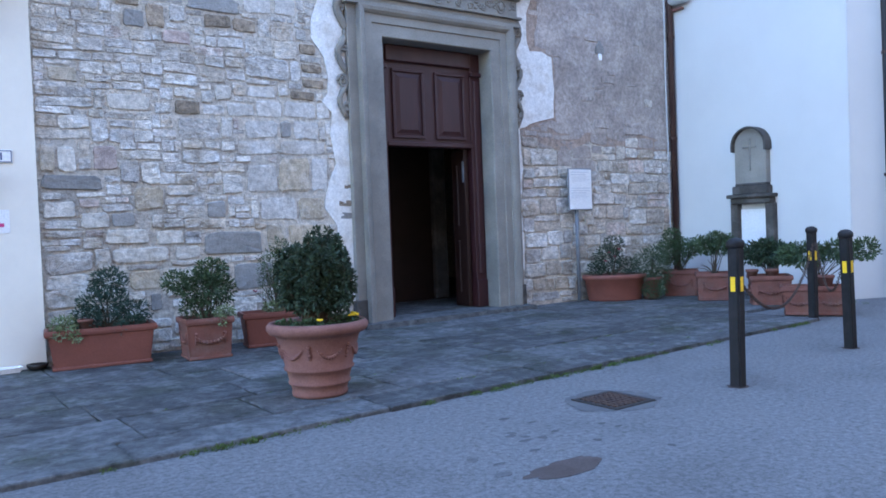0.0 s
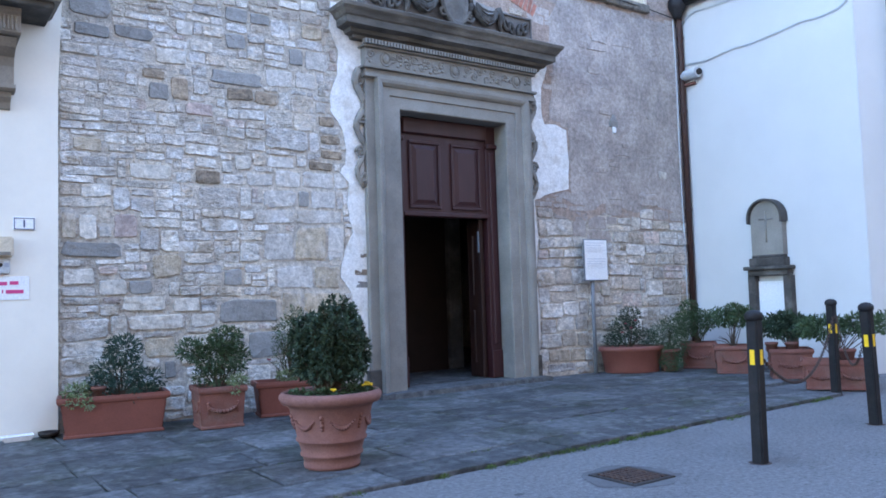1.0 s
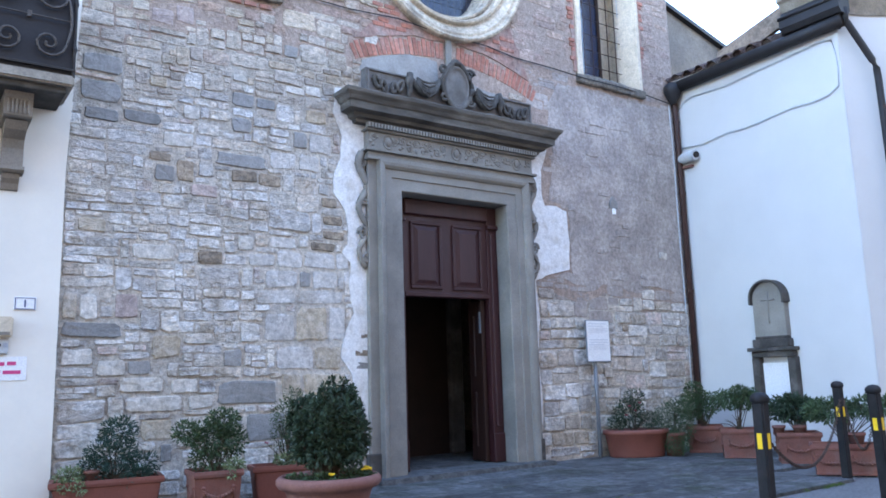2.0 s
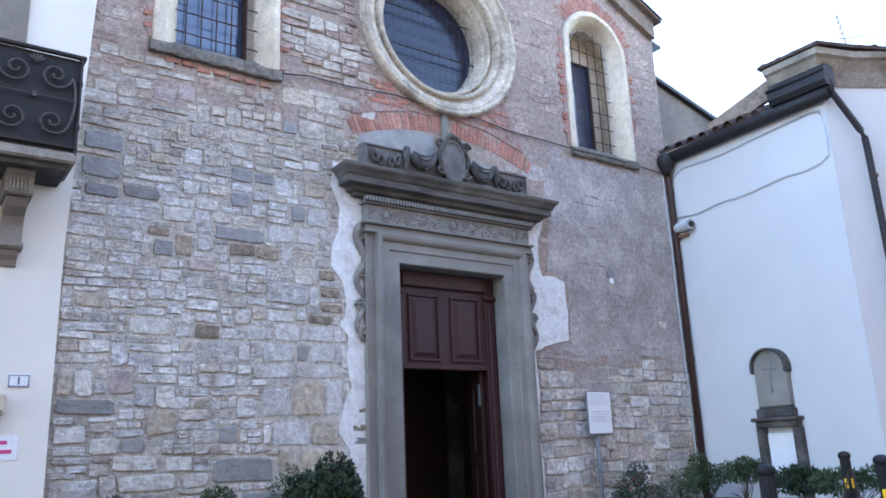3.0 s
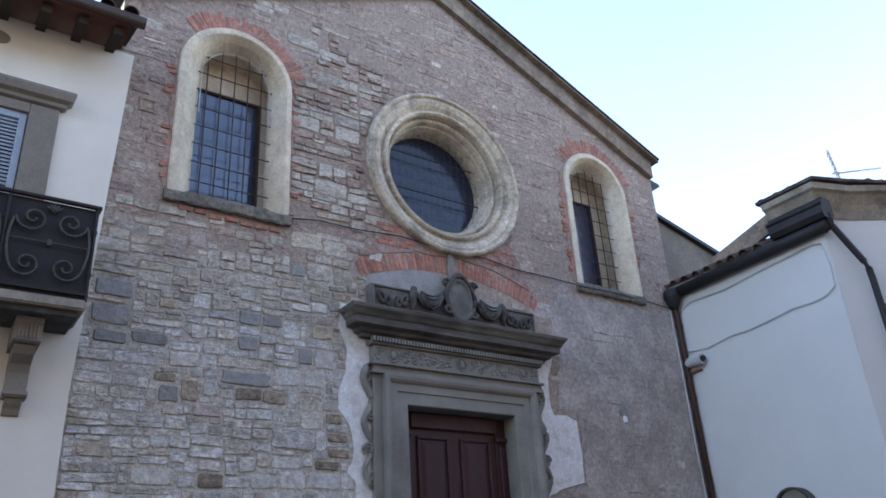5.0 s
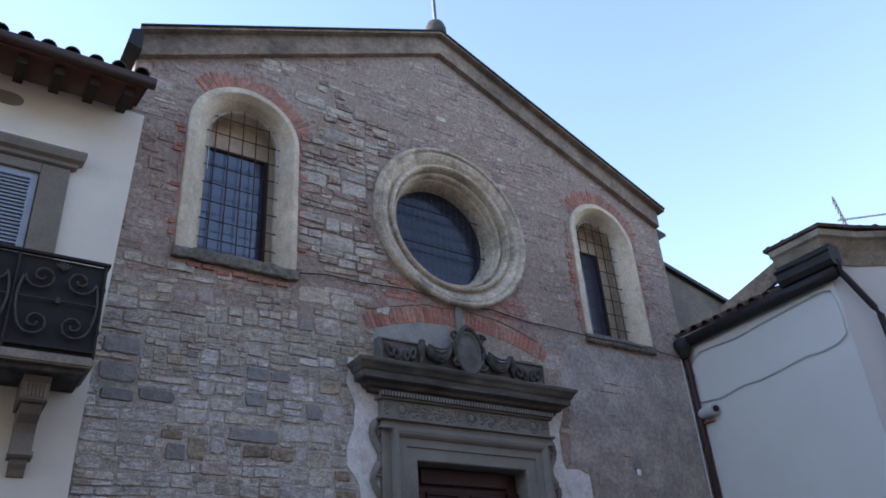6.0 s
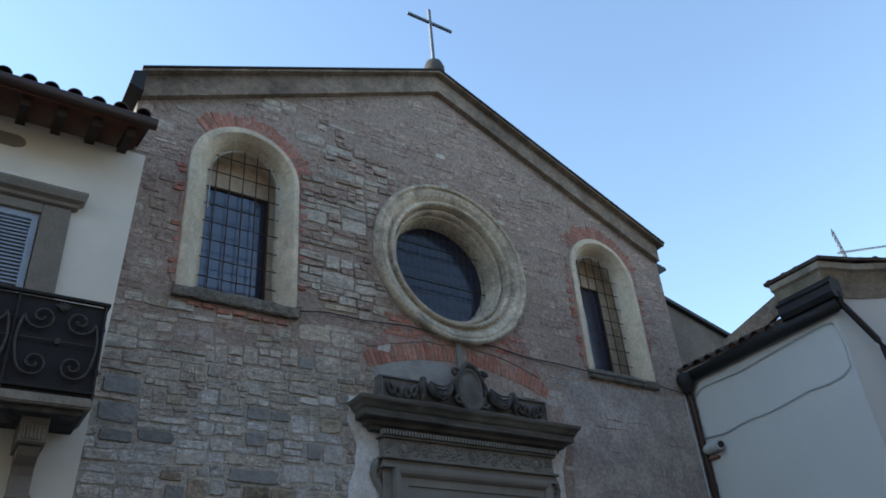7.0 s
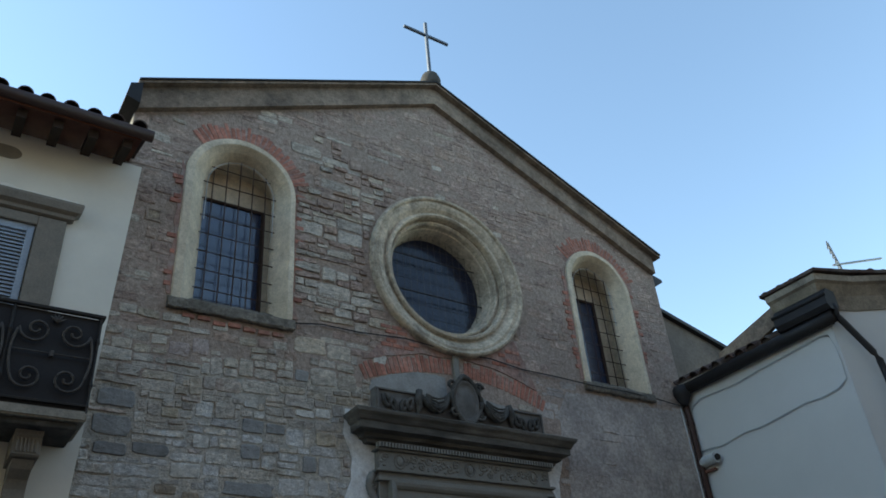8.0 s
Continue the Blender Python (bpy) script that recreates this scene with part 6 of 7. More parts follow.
for (x, y, *_) in BOL:
    c = bmesh.new()
    vs = [c.verts.new((x + (0.075 + 0.03 * noise.noise((k, x, 0))) * math.cos(2 * math.pi * k / 18), y + (0.075 + 0.03 * noise.noise((k, y, 3))) * math.sin(2 * math.pi * k / 18), -0.0322)) for k in range(18)]
    c.faces.new(vs)
    tagged(part("bollard_footing", c, M["stain"]), "dark filled ring in the asphalt round a bollard", "road mark", kind="structure")


def chain(name, a, b, sag, label):
    ch = thing(name, a, label, "chain")
    bm = bmesh.new()
    a, b = Vector(a), Vector(b)
    n = int((b - a).length * 1.15 / 0.042)
    for k in range(n):
        f = (k + 0.5) / n
        p = a.lerp(b, f) + Vector((0, 0, -4 * sag * f * (1 - f)))
        d = (b - a).normalized() + Vector((0, 0, -4 * sag * (1 - 2 * f) / (b - a).length))
        q = d.to_track_quat("X", "Z").to_matrix().to_4x4()
        loop = [(0.026 * math.cos(2 * math.pi * j / 10), 0.012 * math.sin(2 * math.pi * j / 10), 0) for j in range(11)]
        m = Matrix.Translation(p) @ q @ Matrix.Rotation(radians(90 * (k % 2) + 20), 4, "X")
        tube([m @ Vector(v) for v in loop], 0.004, 5, bm)
    part("link_strand", bm, M["iron_rust"], ch, smooth=True)


chain("chain", (4.82, -4.78, 0.77), (8.16, -3.54, 0.80), 0.46, "sagging rusty iron chain between two bollards")
chain("chain", (6.78, -4.57, 0.78), (8.18, -3.56, 0.82), 0.42, "sagging rusty iron chain near the planters")

# ---- small things on the ground ----
bw = thing("bowl", (1.13, -0.16, 0), "small black bowl on the paving by the wall", "bowl")
part("dish", lathe([(0.06, 0.004), (0.085, 0.03), (0.09, 0.055), (0.08, 0.055), (0.055, 0.02)], (1.13, -0.16, 0), 20), M["iron"], bw, smooth=True)
tr = thing("tray", (0.88, -0.14, 0), "low white plastic tray on the paving by the wall", "tray")
part("dish", loft([[(0.88 + sx * w, -0.16 + sy * w * 0.55, z) for sx, sy in ((-1, -1), (1, -1), (1, 1), (-1, 1))] for w, z in ((0.10, 0.004), (0.13, 0.05), (0.12, 0.052), (0.09, 0.015))], None, True, True, True), M["white_enamel"], tr)
GRATE = Matrix.Translation((3.85, -4.52, 0)) @ Matrix.Diagonal((0.9, 0.9, 1, 1)) @ Matrix.Translation((-3.85, 4.52, 0))
gr = thing("drain_grate", (3.85, -4.52, -0.03), "rusty cast iron drain grate in the asphalt", "drain")
fm = bmesh.new()
for x0, x1, y0, y1 in ((3.64, 4.06, -4.74, -4.70), (3.64, 4.06, -4.34, -4.30), (3.64, 3.68, -4.70, -4.34), (4.02, 4.06, -4.70, -4.34)):
    box(fm, x0, x1, y0, y1, -0.06, -0.024, 0.004)
fm.transform(GRATE)
part("frame", fm, M["iron"], gr)
# no hole here: a flat sheet, coloured dark like the shade between the bars
pit = boxed(3.66, 4.04, -4.72, -4.32, -0.034, -0.031)
pit.transform(GRATE)
part("pit", pit, M["soil"], gr, "flat dark sheet for the shaded pit under the bars")
for k in range(7):
    bar = boxed(3.70 + 0.047 * k, 3.722 + 0.047 * k, -4.70, -4.34, -0.031, -0.021, 0.002)
    bar.transform(GRATE)
    part("bar", bar, M["iron_rust"], gr)
for k in range(6):
    rib = boxed(3.68, 4.02, -4.67 + 0.056 * k, -4.652 + 0.056 * k, -0.031, -0.0225, 0.002)
    rib.transform(GRATE)
    part("rib", rib, M["iron_rust"], gr)


def blot(name, x, y, rx, ry_, mat, seed, label, z=-0.0322):
    bm = bmesh.new()
    bm.faces.new([bm.verts.new((x + rx * (1 + 0.35 * noise.noise((math.cos(a) * 2, math.sin(a) * 2, seed)) + 0.14 * noise.noise((math.cos(a) * 7, math.sin(a) * 7, seed))) * math.cos(a), y + ry_ * (1 + 0.35 * noise.noise((math.cos(a) * 2, math.sin(a) * 2, seed + 5))) * math.sin(a), z)) for a in [2 * math.pi * k / 36 for k in range(36)]])
    tagged(part(name, bm, M[mat]), label, "road mark", kind="structure")


blot("drain_surround", 3.85, -4.52, 0.33, 0.30, "damp", 40, "dark damp earth round the drain grate", -0.0326)
blot("road_patch", 2.63, -5.31, 0.235, 0.10, "stain", 1, "dark brown repair patch in the asphalt")
rng = random.Random(31)
for k in range(16):
    blot("road_spot", 2.75 + rng.gauss(0, 0.35), -4.85 + rng.gauss(0, 0.22), rng.uniform(0.015, 0.05), rng.uniform(0.012, 0.03), "damp", k + 2, "small dark spot on the asphalt")
wb = thing("wall_vent", (10.68, RY, 0.1), "broken dark vent at the foot of the wall", "vent")
part("cover", boxed(10.63, 10.73, RY - 0.012, RY, 0.22, 0.36, 0.01), M["grey_metal"], wb)
part("pipe", tube([(10.60, RY - 0.02, -0.03), (10.60, RY - 0.02, 0.2)], 0.02, 8), M["plastic_grey"], wb)

# ---- masonry of the church front ----
wall = bpy.data.objects["wall_church_front"]
SLOPE = (RIDGE - EAVES) / (CX - X0)
ARC_C, ARC_R = (5.80, 1.68), 3.64
edge = [(X0 + 0.002, 4.5), (1.7, 4.6), (2.4, 4.9), (3.1, 4.75), (3.8, 5.0), (4.4, 4.9), (5.2, 4.6), (6.4, 3.9), (7.0, 3.8), (7.15, 2.4), (7.9, 2.15), (8.6, 2.3), (9.3, 2.05), (X1 - 0.002, 2.2)]
low_edge = []
for (a, b), (c, d) in zip(edge, edge[1:]):
    for k in range(8):
        x, z = a + (c - a) * k / 8, b + (d - b) * k / 8
        low_edge.append((x, z + 0.10 * noise.noise((x * 4, z * 4, 6))))
low_edge.append(edge[-1])
upper = low_edge + [(X1 - 0.002, EAVES - 0.02), (CX, RIDGE - 0.02), (X0 + 0.002, EAVES - 0.02)]
part("upper_mortar", sheet(upper, [arch(c, 0.703, 5.52, 7.43) for c in WINS] + [circle(*OC, 1.225)], -0.004, -0.0005), M["mortar_grey"], wall, "dark weathered mortar of the upper wall")
PLASTER = [
    [(4.12, 4.62), (4.08, 4.30), (4.2, 4.05), (4.17, 3.75), (4.09, 3.55), (4.08, 3.32), (4.24, 3.10), (4.27, 2.9), (4.25, 2.72), (4.18, 2.62), (4.30, 2.5), (4.27, 2.2), (4.33, 1.92), (4.20, 1.62), (4.16, 1.42), (4.30, 1.2), (4.34, 0.95), (4.40, 0.6), (4.42, 0.3), (4.62, 0.3), (4.62, 4.62)],
    [(7.0, 0.5), (7.16, 0.5), (7.18, 0.9), (7.13, 1.4), (7.20, 1.9), (7.16, 2.42), (7.34, 2.5), (7.80, 2.62), (7.84, 3.0), (7.81, 3.45), (7.62, 3.52), (7.40, 3.50), (7.34, 3.7), (7.36, 4.0), (7.48, 4.3), (7.42, 4.5), (7.0, 4.5)],
    [(4.46, 4.9), (4.48, 5.04), (4.75, 5.16), (5.1, 5.25), (5.45, 5.28), (5.62, 5.26), (5.62, 4.9)],
    [(6.05, 4.9), (6.05, 5.1), (6.35, 5.02), (6.8, 4.98), (7.0, 4.9)],
]
for i, poly in enumerate(PLASTER):
    dense = []
    for (a, b), (c, d) in zip(poly, poly[1:] + poly[:1]):
        for k in range(4):
            x, z = a + (c - a) * k / 4, b + (d - b) * k / 4
            dense.append((x + 0.018 * noise.noise((x * 9, z * 9, i)), z + 0.018 * noise.noise((z * 9, x * 9, i + 7))))
    part("plaster_patch", sheet(dense, [], -0.014 if i < 2 else -0.009, 0.0), M["wall_plaster" if i < 2 else "tympanum"], wall, "flaking white lime plaster")


SKIM = [(7.5, 3.57), (7.86, 3.52), (7.89, 2.58), (7.5, 2.52), (8.2, 2.35), (8.7, 2.45), (9.2, 2.3), (9.7, 2.45), (10.42, 2.3), (10.42, 5.45), (9.5, 5.4), (8.6, 5.45), (7.8, 5.4), (7.55, 5.0), (7.6, 4.4)]
dense = []
for (a, b), (c, d) in zip(SKIM, SKIM[1:] + SKIM[:1]):
    for k in range(8):
        x, z = a + (c - a) * k / 8, b + (d - b) * k / 8
        dense.append((min(10.43, x + 0.05 * noise.noise((x * 5, z * 5, 1))), z + 0.06 * noise.noise((z * 5, x * 5, 3))))
part("mortar_skim", sheet(dense, [], -0.008, -0.003), M["stone_skim"], wall, "smeared grey mortar skim over the stones")


def in_poly(x, z, poly):
    inside = False
    for (a, b), (c, d) in zip(poly, poly[1:] + poly[:1]):
        if (b > z) != (d > z) and x < (c - a) * (z - b) / (d - b) + a:
            inside = not inside
    return inside


# single stones that stand out: x0, x1, z0, z1, kind
DARK = [(1.37, 1.70, 3.77, 3.90, "slate"), (1.73, 2.11, 3.80, 3.93, "slate"), (2.68, 3.26, 3.47, 3.63, "slate"), (2.06, 2.26, 3.22, 3.40, "slate"),
        (2.80, 3.00, 1.33, 1.51, "slate"), (3.66, 3.79, 2.19, 2.37, "slate"), (3.58, 3.75, 3.78, 3.98, "slate"), (2.86, 3.08, 3.87, 4.04, "slate"),
        (2.74, 3.41, 0.93, 1.19, "slate"), (1.33, 1.72, 4.26, 4.46, "slate"), (1.32, 1.71, 3.96, 4.18, "slate"), (3.05, 3.5, 0.55, 0.85, "slate"),
        (2.85, 3.11, 4.16, 4.33, "slate"), (3.13, 3.36, 4.18, 4.30, "slate"), (3.46, 3.64, 4.86, 5.02, "slate"), (1.25, 1.81, 1.62, 1.77, "slate"),
        (1.86, 2.08, 1.26, 1.40, "slate"), (2.19, 2.30, 0.41, 0.59, "slate"), (4.36, 4.54, 1.27, 1.36, "slate")]
BROWN = [(2.0, 2.22, 3.43, 3.53, "brown_stone"), (2.28, 2.46, 3.24, 3.48, "brown_stone"), (2.86, 3.15, 3.31, 3.45, "brown_stone"),
         (3.17, 3.43, 3.29, 3.44, "brown_stone"), (3.93, 4.13, 3.13, 3.25, "brown_stone"), (3.95, 4.2, 2.93, 3.03, "brown_stone"), (3.95, 4.22, 2.76, 2.86, "brown_stone"),
         (3.79, 4.10, 2.62, 2.72, "brown_stone"), (2.52, 2.78, 2.38, 2.54, "brown_stone"), (4.34, 4.52, 1.42, 1.50, "brown_stone"), (4.42, 4.56, 1.62, 1.68, "brown_stone"),
         (1.26, 1.39, 1.79, 2.06, "tan_stone"), (1.72, 1.94, 1.80, 2.05, "pink_stone"), (2.08, 2.37, 1.42, 1.66, "tan_stone"), (3.74, 4.0, 4.12, 4.28, "tan_stone"),
         (1.98, 2.16, 4.22, 4.33, "tan_stone"), (2.42, 2.72, 3.10, 3.24, "pink_stone"), (2.0, 2.3, 0.63, 0.83, "tan_stone"), (1.36, 1.62, 2.64, 2.78, "tan_stone")]
PALE_ONES = [(2.94, 3.12, 2.56, 2.72, "white_stone"), (2.33, 2.51, 3.93, 4.08, "white_stone"), (9.77, 9.96, 2.87, 3.0, "white_stone"), (4.52, 4.72, 5.28, 5.42, "white_stone"),
             (1.58, 1.85, 1.25, 1.41, "white_stone"), (1.79, 2.22, 1.09, 1.24, "white_stone"), (1.41, 1.57, 1.79, 2.05, "white_stone"), (1.27, 1.55, 1.36, 1.52, "white_stone"),
             (2.28, 2.55, 1.07, 1.22, "white_stone"), (1.85, 2.39, 0.90, 1.06, "white_stone"), (2.45, 2.71, 0.91, 1.05, "white_stone"), (2.86, 3.03, 4.45, 4.53, "white_stone"),
             (3.48, 3.72, 4.43, 4.52, "white_stone"), (3.73, 3.92, 4.44, 4.56, "white_stone"), (2.12, 2.45, 3.60, 3.77, "white_stone"), (1.86, 2.28, 2.40, 2.56, "white_stone")]
ASHLAR = [(3.25, 3.60, 1.58, 1.90, "ashlar"), (3.62, 4.0, 1.58, 1.98, "tan_stone"), (4.01, 4.22, 1.58, 1.99, "ashlar"), (3.38, 3.83, 1.28, 1.54, "ashlar"),
          (3.84, 4.16, 1.27, 1.54, "tan_stone"), (3.39, 3.69, 2.40, 2.59, "ashlar"), (3.71, 4.10, 2.40, 2.60, "ashlar"), (4.11, 4.27, 2.41, 2.61, "ashlar"),
          (3.25, 3.64, 2.17, 2.37, "ashlar"), (3.81, 4.13, 2.18, 2.39, "ashlar"), (3.06, 3.37, 2.40, 2.54, "ashlar"), (3.30, 3.62, 2.61, 2.74, "ashlar"),
          (3.45, 3.68, 0.95, 1.26, "tan_stone"), (3.70, 4.21, 0.99, 1.24, "tan_stone"), (1.97, 2.21, 4.93, 5.10, "pink_stone"), (2.23, 2.42, 4.98, 5.19, "pink_stone"),
          (3.77, 4.06, 3.75, 3.99, "ashlar"), (3.65, 3.90, 3.52, 3.73, "ashlar"), (3.29, 3.62, 3.51, 3.72, "ashlar"), (3.15, 3.62, 1.99, 2.15, "ashlar"), (3.64, 4.2, 2.0, 2.16, "ashlar")]
SINGLE = DARK + BROWN + PALE_ONES + ASHLAR
SOCKET = [(1.56, 1.69, 6.60, 6.72)]


def blocked(x, z):
    if not (X0 + 0.02 < x < X1 - 0.02) or z < 0.0 or z > RIDGE - 0.06 - abs(x - CX) * SLOPE:
        return True
    if abs(x - PC) < 1.31 and z < 4.56:
        return True
    if 2.5 < z < 3.86 and abs(x - PC) < 1.40:
        return True
    if 4.2 < z < 4.56 and abs(x - PC) < 1.36 + (z - 4.2):
        return True
    if abs(x - PC) < 1.34 and 4.5 < z < 4.97 or abs(x - PC) < 0.3 and z < 5.62 and z > 4.5:
        return True
    for c in WINS:
        h = math.hypot(x - c, z - 7.41) if z > 7.41 else abs(x - c)
        if z > 5.48 and h < 0.745:
            return True
        if z > 7.41 and h < 1.09 and -0.72 < (x - c) / max(h, 0.01) < 0.93:
            return True
        if 5.46 < z < 5.63 and abs(x - c) < 0.78:
            return True
    if math.hypot(x - OC[0], z - OC[1]) < 1.325:
        return True
    r = math.hypot(x - ARC_C[0], z - ARC_C[1])
    if ARC_R - 0.01 < r < ARC_R + 0.25 and abs(x - ARC_C[0]) < 1.50 and z > 4:
        return True
    for a, b, c, d, _ in SINGLE:
        if a - 0.012 < x < b + 0.012 and c - 0.012 < z < d + 0.012:
            return True
    for a, b, c, d in SOCKET:
        if a - 0.02 < x < b + 0.02 and c - 0.02 < z < d + 0.02:
            return True
    return any(in_poly(x, z, p) for p in PLASTER)


def stone_shape(rng, soft=0.06):
    """Outline and rings of one rough stone in a unit square."""
    pts = []
    for cx, cz, turn in ((0.5, -0.5, 0), (0.5, 0.5, 1), (-0.5, 0.5, 2), (-0.5, -0.5, 3)):
        u, v = rng.uniform(0.03, 0.12), rng.uniform(0.05, 0.2)
        one, two = (cx - math.copysign(u, cx), cz), (cx, cz - math.copysign(v, cz))
        pts += [one, two] if turn in (0, 2) else [two, one]
        f = rng.uniform(0.3, 0.7) - 0.5
        pts.append(((0.5, f), (f, 0.5), (-0.5, f), (f, -0.5))[turn])
    pts = [(x * (1 - rng.uniform(0, soft)), z * (1 - rng.uniform(0, soft * 2))) for x, z in pts]
    k = len(pts)
    vs = [(x, 0.4, z) for x, z in pts] + [(x * 0.995, -0.62, z * 0.99) for x, z in pts]
    vs += [(x * rng.uniform(0.90, 0.965), -1.0 + rng.uniform(-0.3, 0.3), z * rng.uniform(0.82, 0.93)) for x, z in pts] + [(0.0, -1.0 + rng.uniform(-0.2, 0.2), 0.0)]
    fs = []
    for r in (0, 1):
        for i in range(k):
            j = (i + 1) % k
            fs.append((r * k + i, r * k + j, (r + 1) * k + j, (r + 1) * k + i))
    fs += [(2 * k + i, 2 * k + (i + 1) % k, 3 * k) for i in range(k)]
    return vs, fs


rng = random.Random(77)
SHAPES = [stone_shape(rng, 0.11) for _ in range(28)]
UNIT = []
for vs, fs in SHAPES:
    me = bpy.data.meshes.new("stone")
    me.from_pydata(vs, [], fs)
    me.materials.append(M["stone_pale"])
    UNIT.append(me)
KIND_MESH = {}
piles = {"stone_pale_rest": ([], []), "stone_grey": ([], []), "stone_skim": ([], []), "stone_mid": ([], [])}
near_count = 0
CELL, TAKEN = 0.02, set()


def lay(x0, x1, z0, z1, depth, mat, single=False):
    """Put one stone with its face depth proud of the wall."""
    global near_count
    w, h = x1 - x0, z1 - z0
    cx, cz = (x0 + x1) / 2, (z0 + z1) / 2
    for i in range(int(x0 / CELL), int(x1 / CELL) + 1):
        for j in range(int(z0 / CELL), int(z1 / CELL) + 1):
            TAKEN.add((i, j))
    idx = rng.randrange(len(SHAPES))
    tilt = rng.uniform(-2.6, 2.6)
    if single or (mat == "stone_pale_rest" and cx < 4.6 and cz < 2.3 and near_count < 265):
        if single:
            key = (idx, mat)
            if key not in KIND_MESH:
                KIND_MESH[key] = UNIT[idx].copy()
                KIND_MESH[key].materials[0] = M[mat]
            me = KIND_MESH[key]
        else:
            me = UNIT[idx]
            near_count += 1
        ob = new("stone", me)
        ob.parent = wall
        ob.matrix_basis = pose(cx, 0, cz, 0, tilt, 0) @ Matrix.Diagonal((w, depth, h, 1))
        return
    vs, fs = piles[mat]
    base = len(vs)
    ca, sa = math.cos(radians(tilt)), math.sin(radians(tilt))
    for x, y, z in SHAPES[idx][0]:
        x, z = x * w, z * h
        vs.append((cx + x * ca + z * sa, y * depth, cz - x * sa + z * ca))
    fs.extend(tuple(base + i for i in f) for f in SHAPES[idx][1])


for a, b, c, d, kind in SINGLE:
    lay(a, b, c, d, 0.009 if kind == "ashlar" else 0.015, kind, True)


def zone(x, z):
    """Depth of the relief and the stone for a place on the front."""
    n = noise.noise((x * 0.9, z * 0.9, 4.0))
    if x > 7.0:
        if z < 2.15 + 0.5 * n:
            return 0.015, "stone_pale_rest" if rng.random() < 0.75 else "stone_mid"
        if z < 5.6:
            return 0.004 + 0.008 * max(0.0, n), "stone_skim"
        return 0.006 + 0.004 * n, "stone_grey"
    if 3.45 < x < 4.75 and 5.7 < z < 8.4 + n:
        return 0.020, "stone_mid" if rng.random() < 0.45 else "stone_grey"
    p = (z - 3.3) / 2.4 + 0.30 * n + rng.uniform(-0.14, 0.14)
    if p < 0.34:
        return 0.014 if x < 3.2 and z < 1.5 else 0.010, "stone_pale_rest"
    if p < 0.85:
        return 0.012, "stone_mid"
    return 0.0075 + 0.004 * n, "stone_mid" if rng.random() < 0.06 + 0.4 * max(0.0, noise.noise((x * 1.5, z * 1.5, 9))) else "stone_grey"


def buried(x, z):
    """How much of the wall the mortar hides at a place."""
    if x > 7.0:
        return 0.30 if z > 5.4 else 0.0
    if z > 4.7 and not (3.4 < x < 4.8 and 5.7 < z < 8.4):
        return 0.26 + 0.5 * noise.noise((x * 0.8, z * 0.8, 14.0))
    return 0.02 + 0.22 * max(0.0, noise.noise((x * 1.1, z * 1.1, 21.0)))


def seam(i, z):
    """Where one patch of coursing meets the next."""
    return STRIPS[i] + (0.22 * noise.noise((i * 3.1, z * 1.6, 8.0)) if 0 < i < len(STRIPS) - 1 else 0.0)


STRIPS = [X0 + 0.02, 2.35, 3.3, 4.5, 5.7, 7.0, 8.1, 9.3, X1]
for i in range(len(STRIPS) - 1):
    z = -rng.uniform(0, 0.08)
    while z < RIDGE:
        large = i == 2 and 0.9 < z < 4.4 or i < 2 and z < 1.2 or i > 4 and z < 2.3
        h = rng.choice((0.13, 0.16, 0.19, 0.22, 0.25) if large else (0.08, 0.10, 0.12, 0.14, 0.17, 0.20, 0.24))
        x, end = seam(i, z), seam(i + 1, z)
        while x < end - 0.03:
            w = rng.uniform(0.24, 0.55) if large else rng.uniform(0.11, 0.46) * (1.15 if h > 0.15 else 0.95)
            if end - x - w < 0.1:
                w = end - x
            lift = 0.05 * noise.noise((x * 0.8, z * 1.3, 2.0)) + 0.022 * noise.noise((x * 3, z * 3, 5.0))
            cells = [(x, x + w, z, z + h)]
            if h > 0.125 and rng.random() < (0.15 if large else 0.5):
                s = rng.uniform(0.35, 0.65) * h
                if rng.random() < 0.45:
                    f = rng.uniform(0.35, 0.65) * w
                    cells = [(x, x + w, z, z + s), (x, x + f, z + s, z + h), (x + f, x + w, z + s, z + h)]
                else:
                    cells = [(x, x + w, z, z + s), (x, x + w, z + s, z + h)]
            for a, b, c, d in cells:
                c, d = c + lift, d + lift
                mz = (c + d) / 2
                g = rng.uniform(0.0008, 0.0045) if rng.random() < 0.75 else rng.uniform(0.005, 0.011)
                a, b, c, d = a + g, b - g, c + g * 0.8, d - g * 0.8
                zs = (c + 0.008, mz, d - 0.008)
                hit = lambda q: any(blocked(q, zz) for zz in zs)
                while b - a > 0.05 and hit(a):
                    a += 0.02
                while b - a > 0.05 and hit(b):
                    b -= 0.02
                if b - a < 0.06 or hit((a + b) / 2):
                    continue
                dep, mat = zone((a + b) / 2, mz)
                if in_poly((a + b) / 2, mz, SKIM):
                    if rng.random() < 0.86:
                        continue
                    dep = 0.0095
                elif rng.random() < buried((a + b) / 2, mz):
                    continue
                lay(a, b, c, d, dep * rng.uniform(0.45, 1.9), mat)
            x += w
        z += h
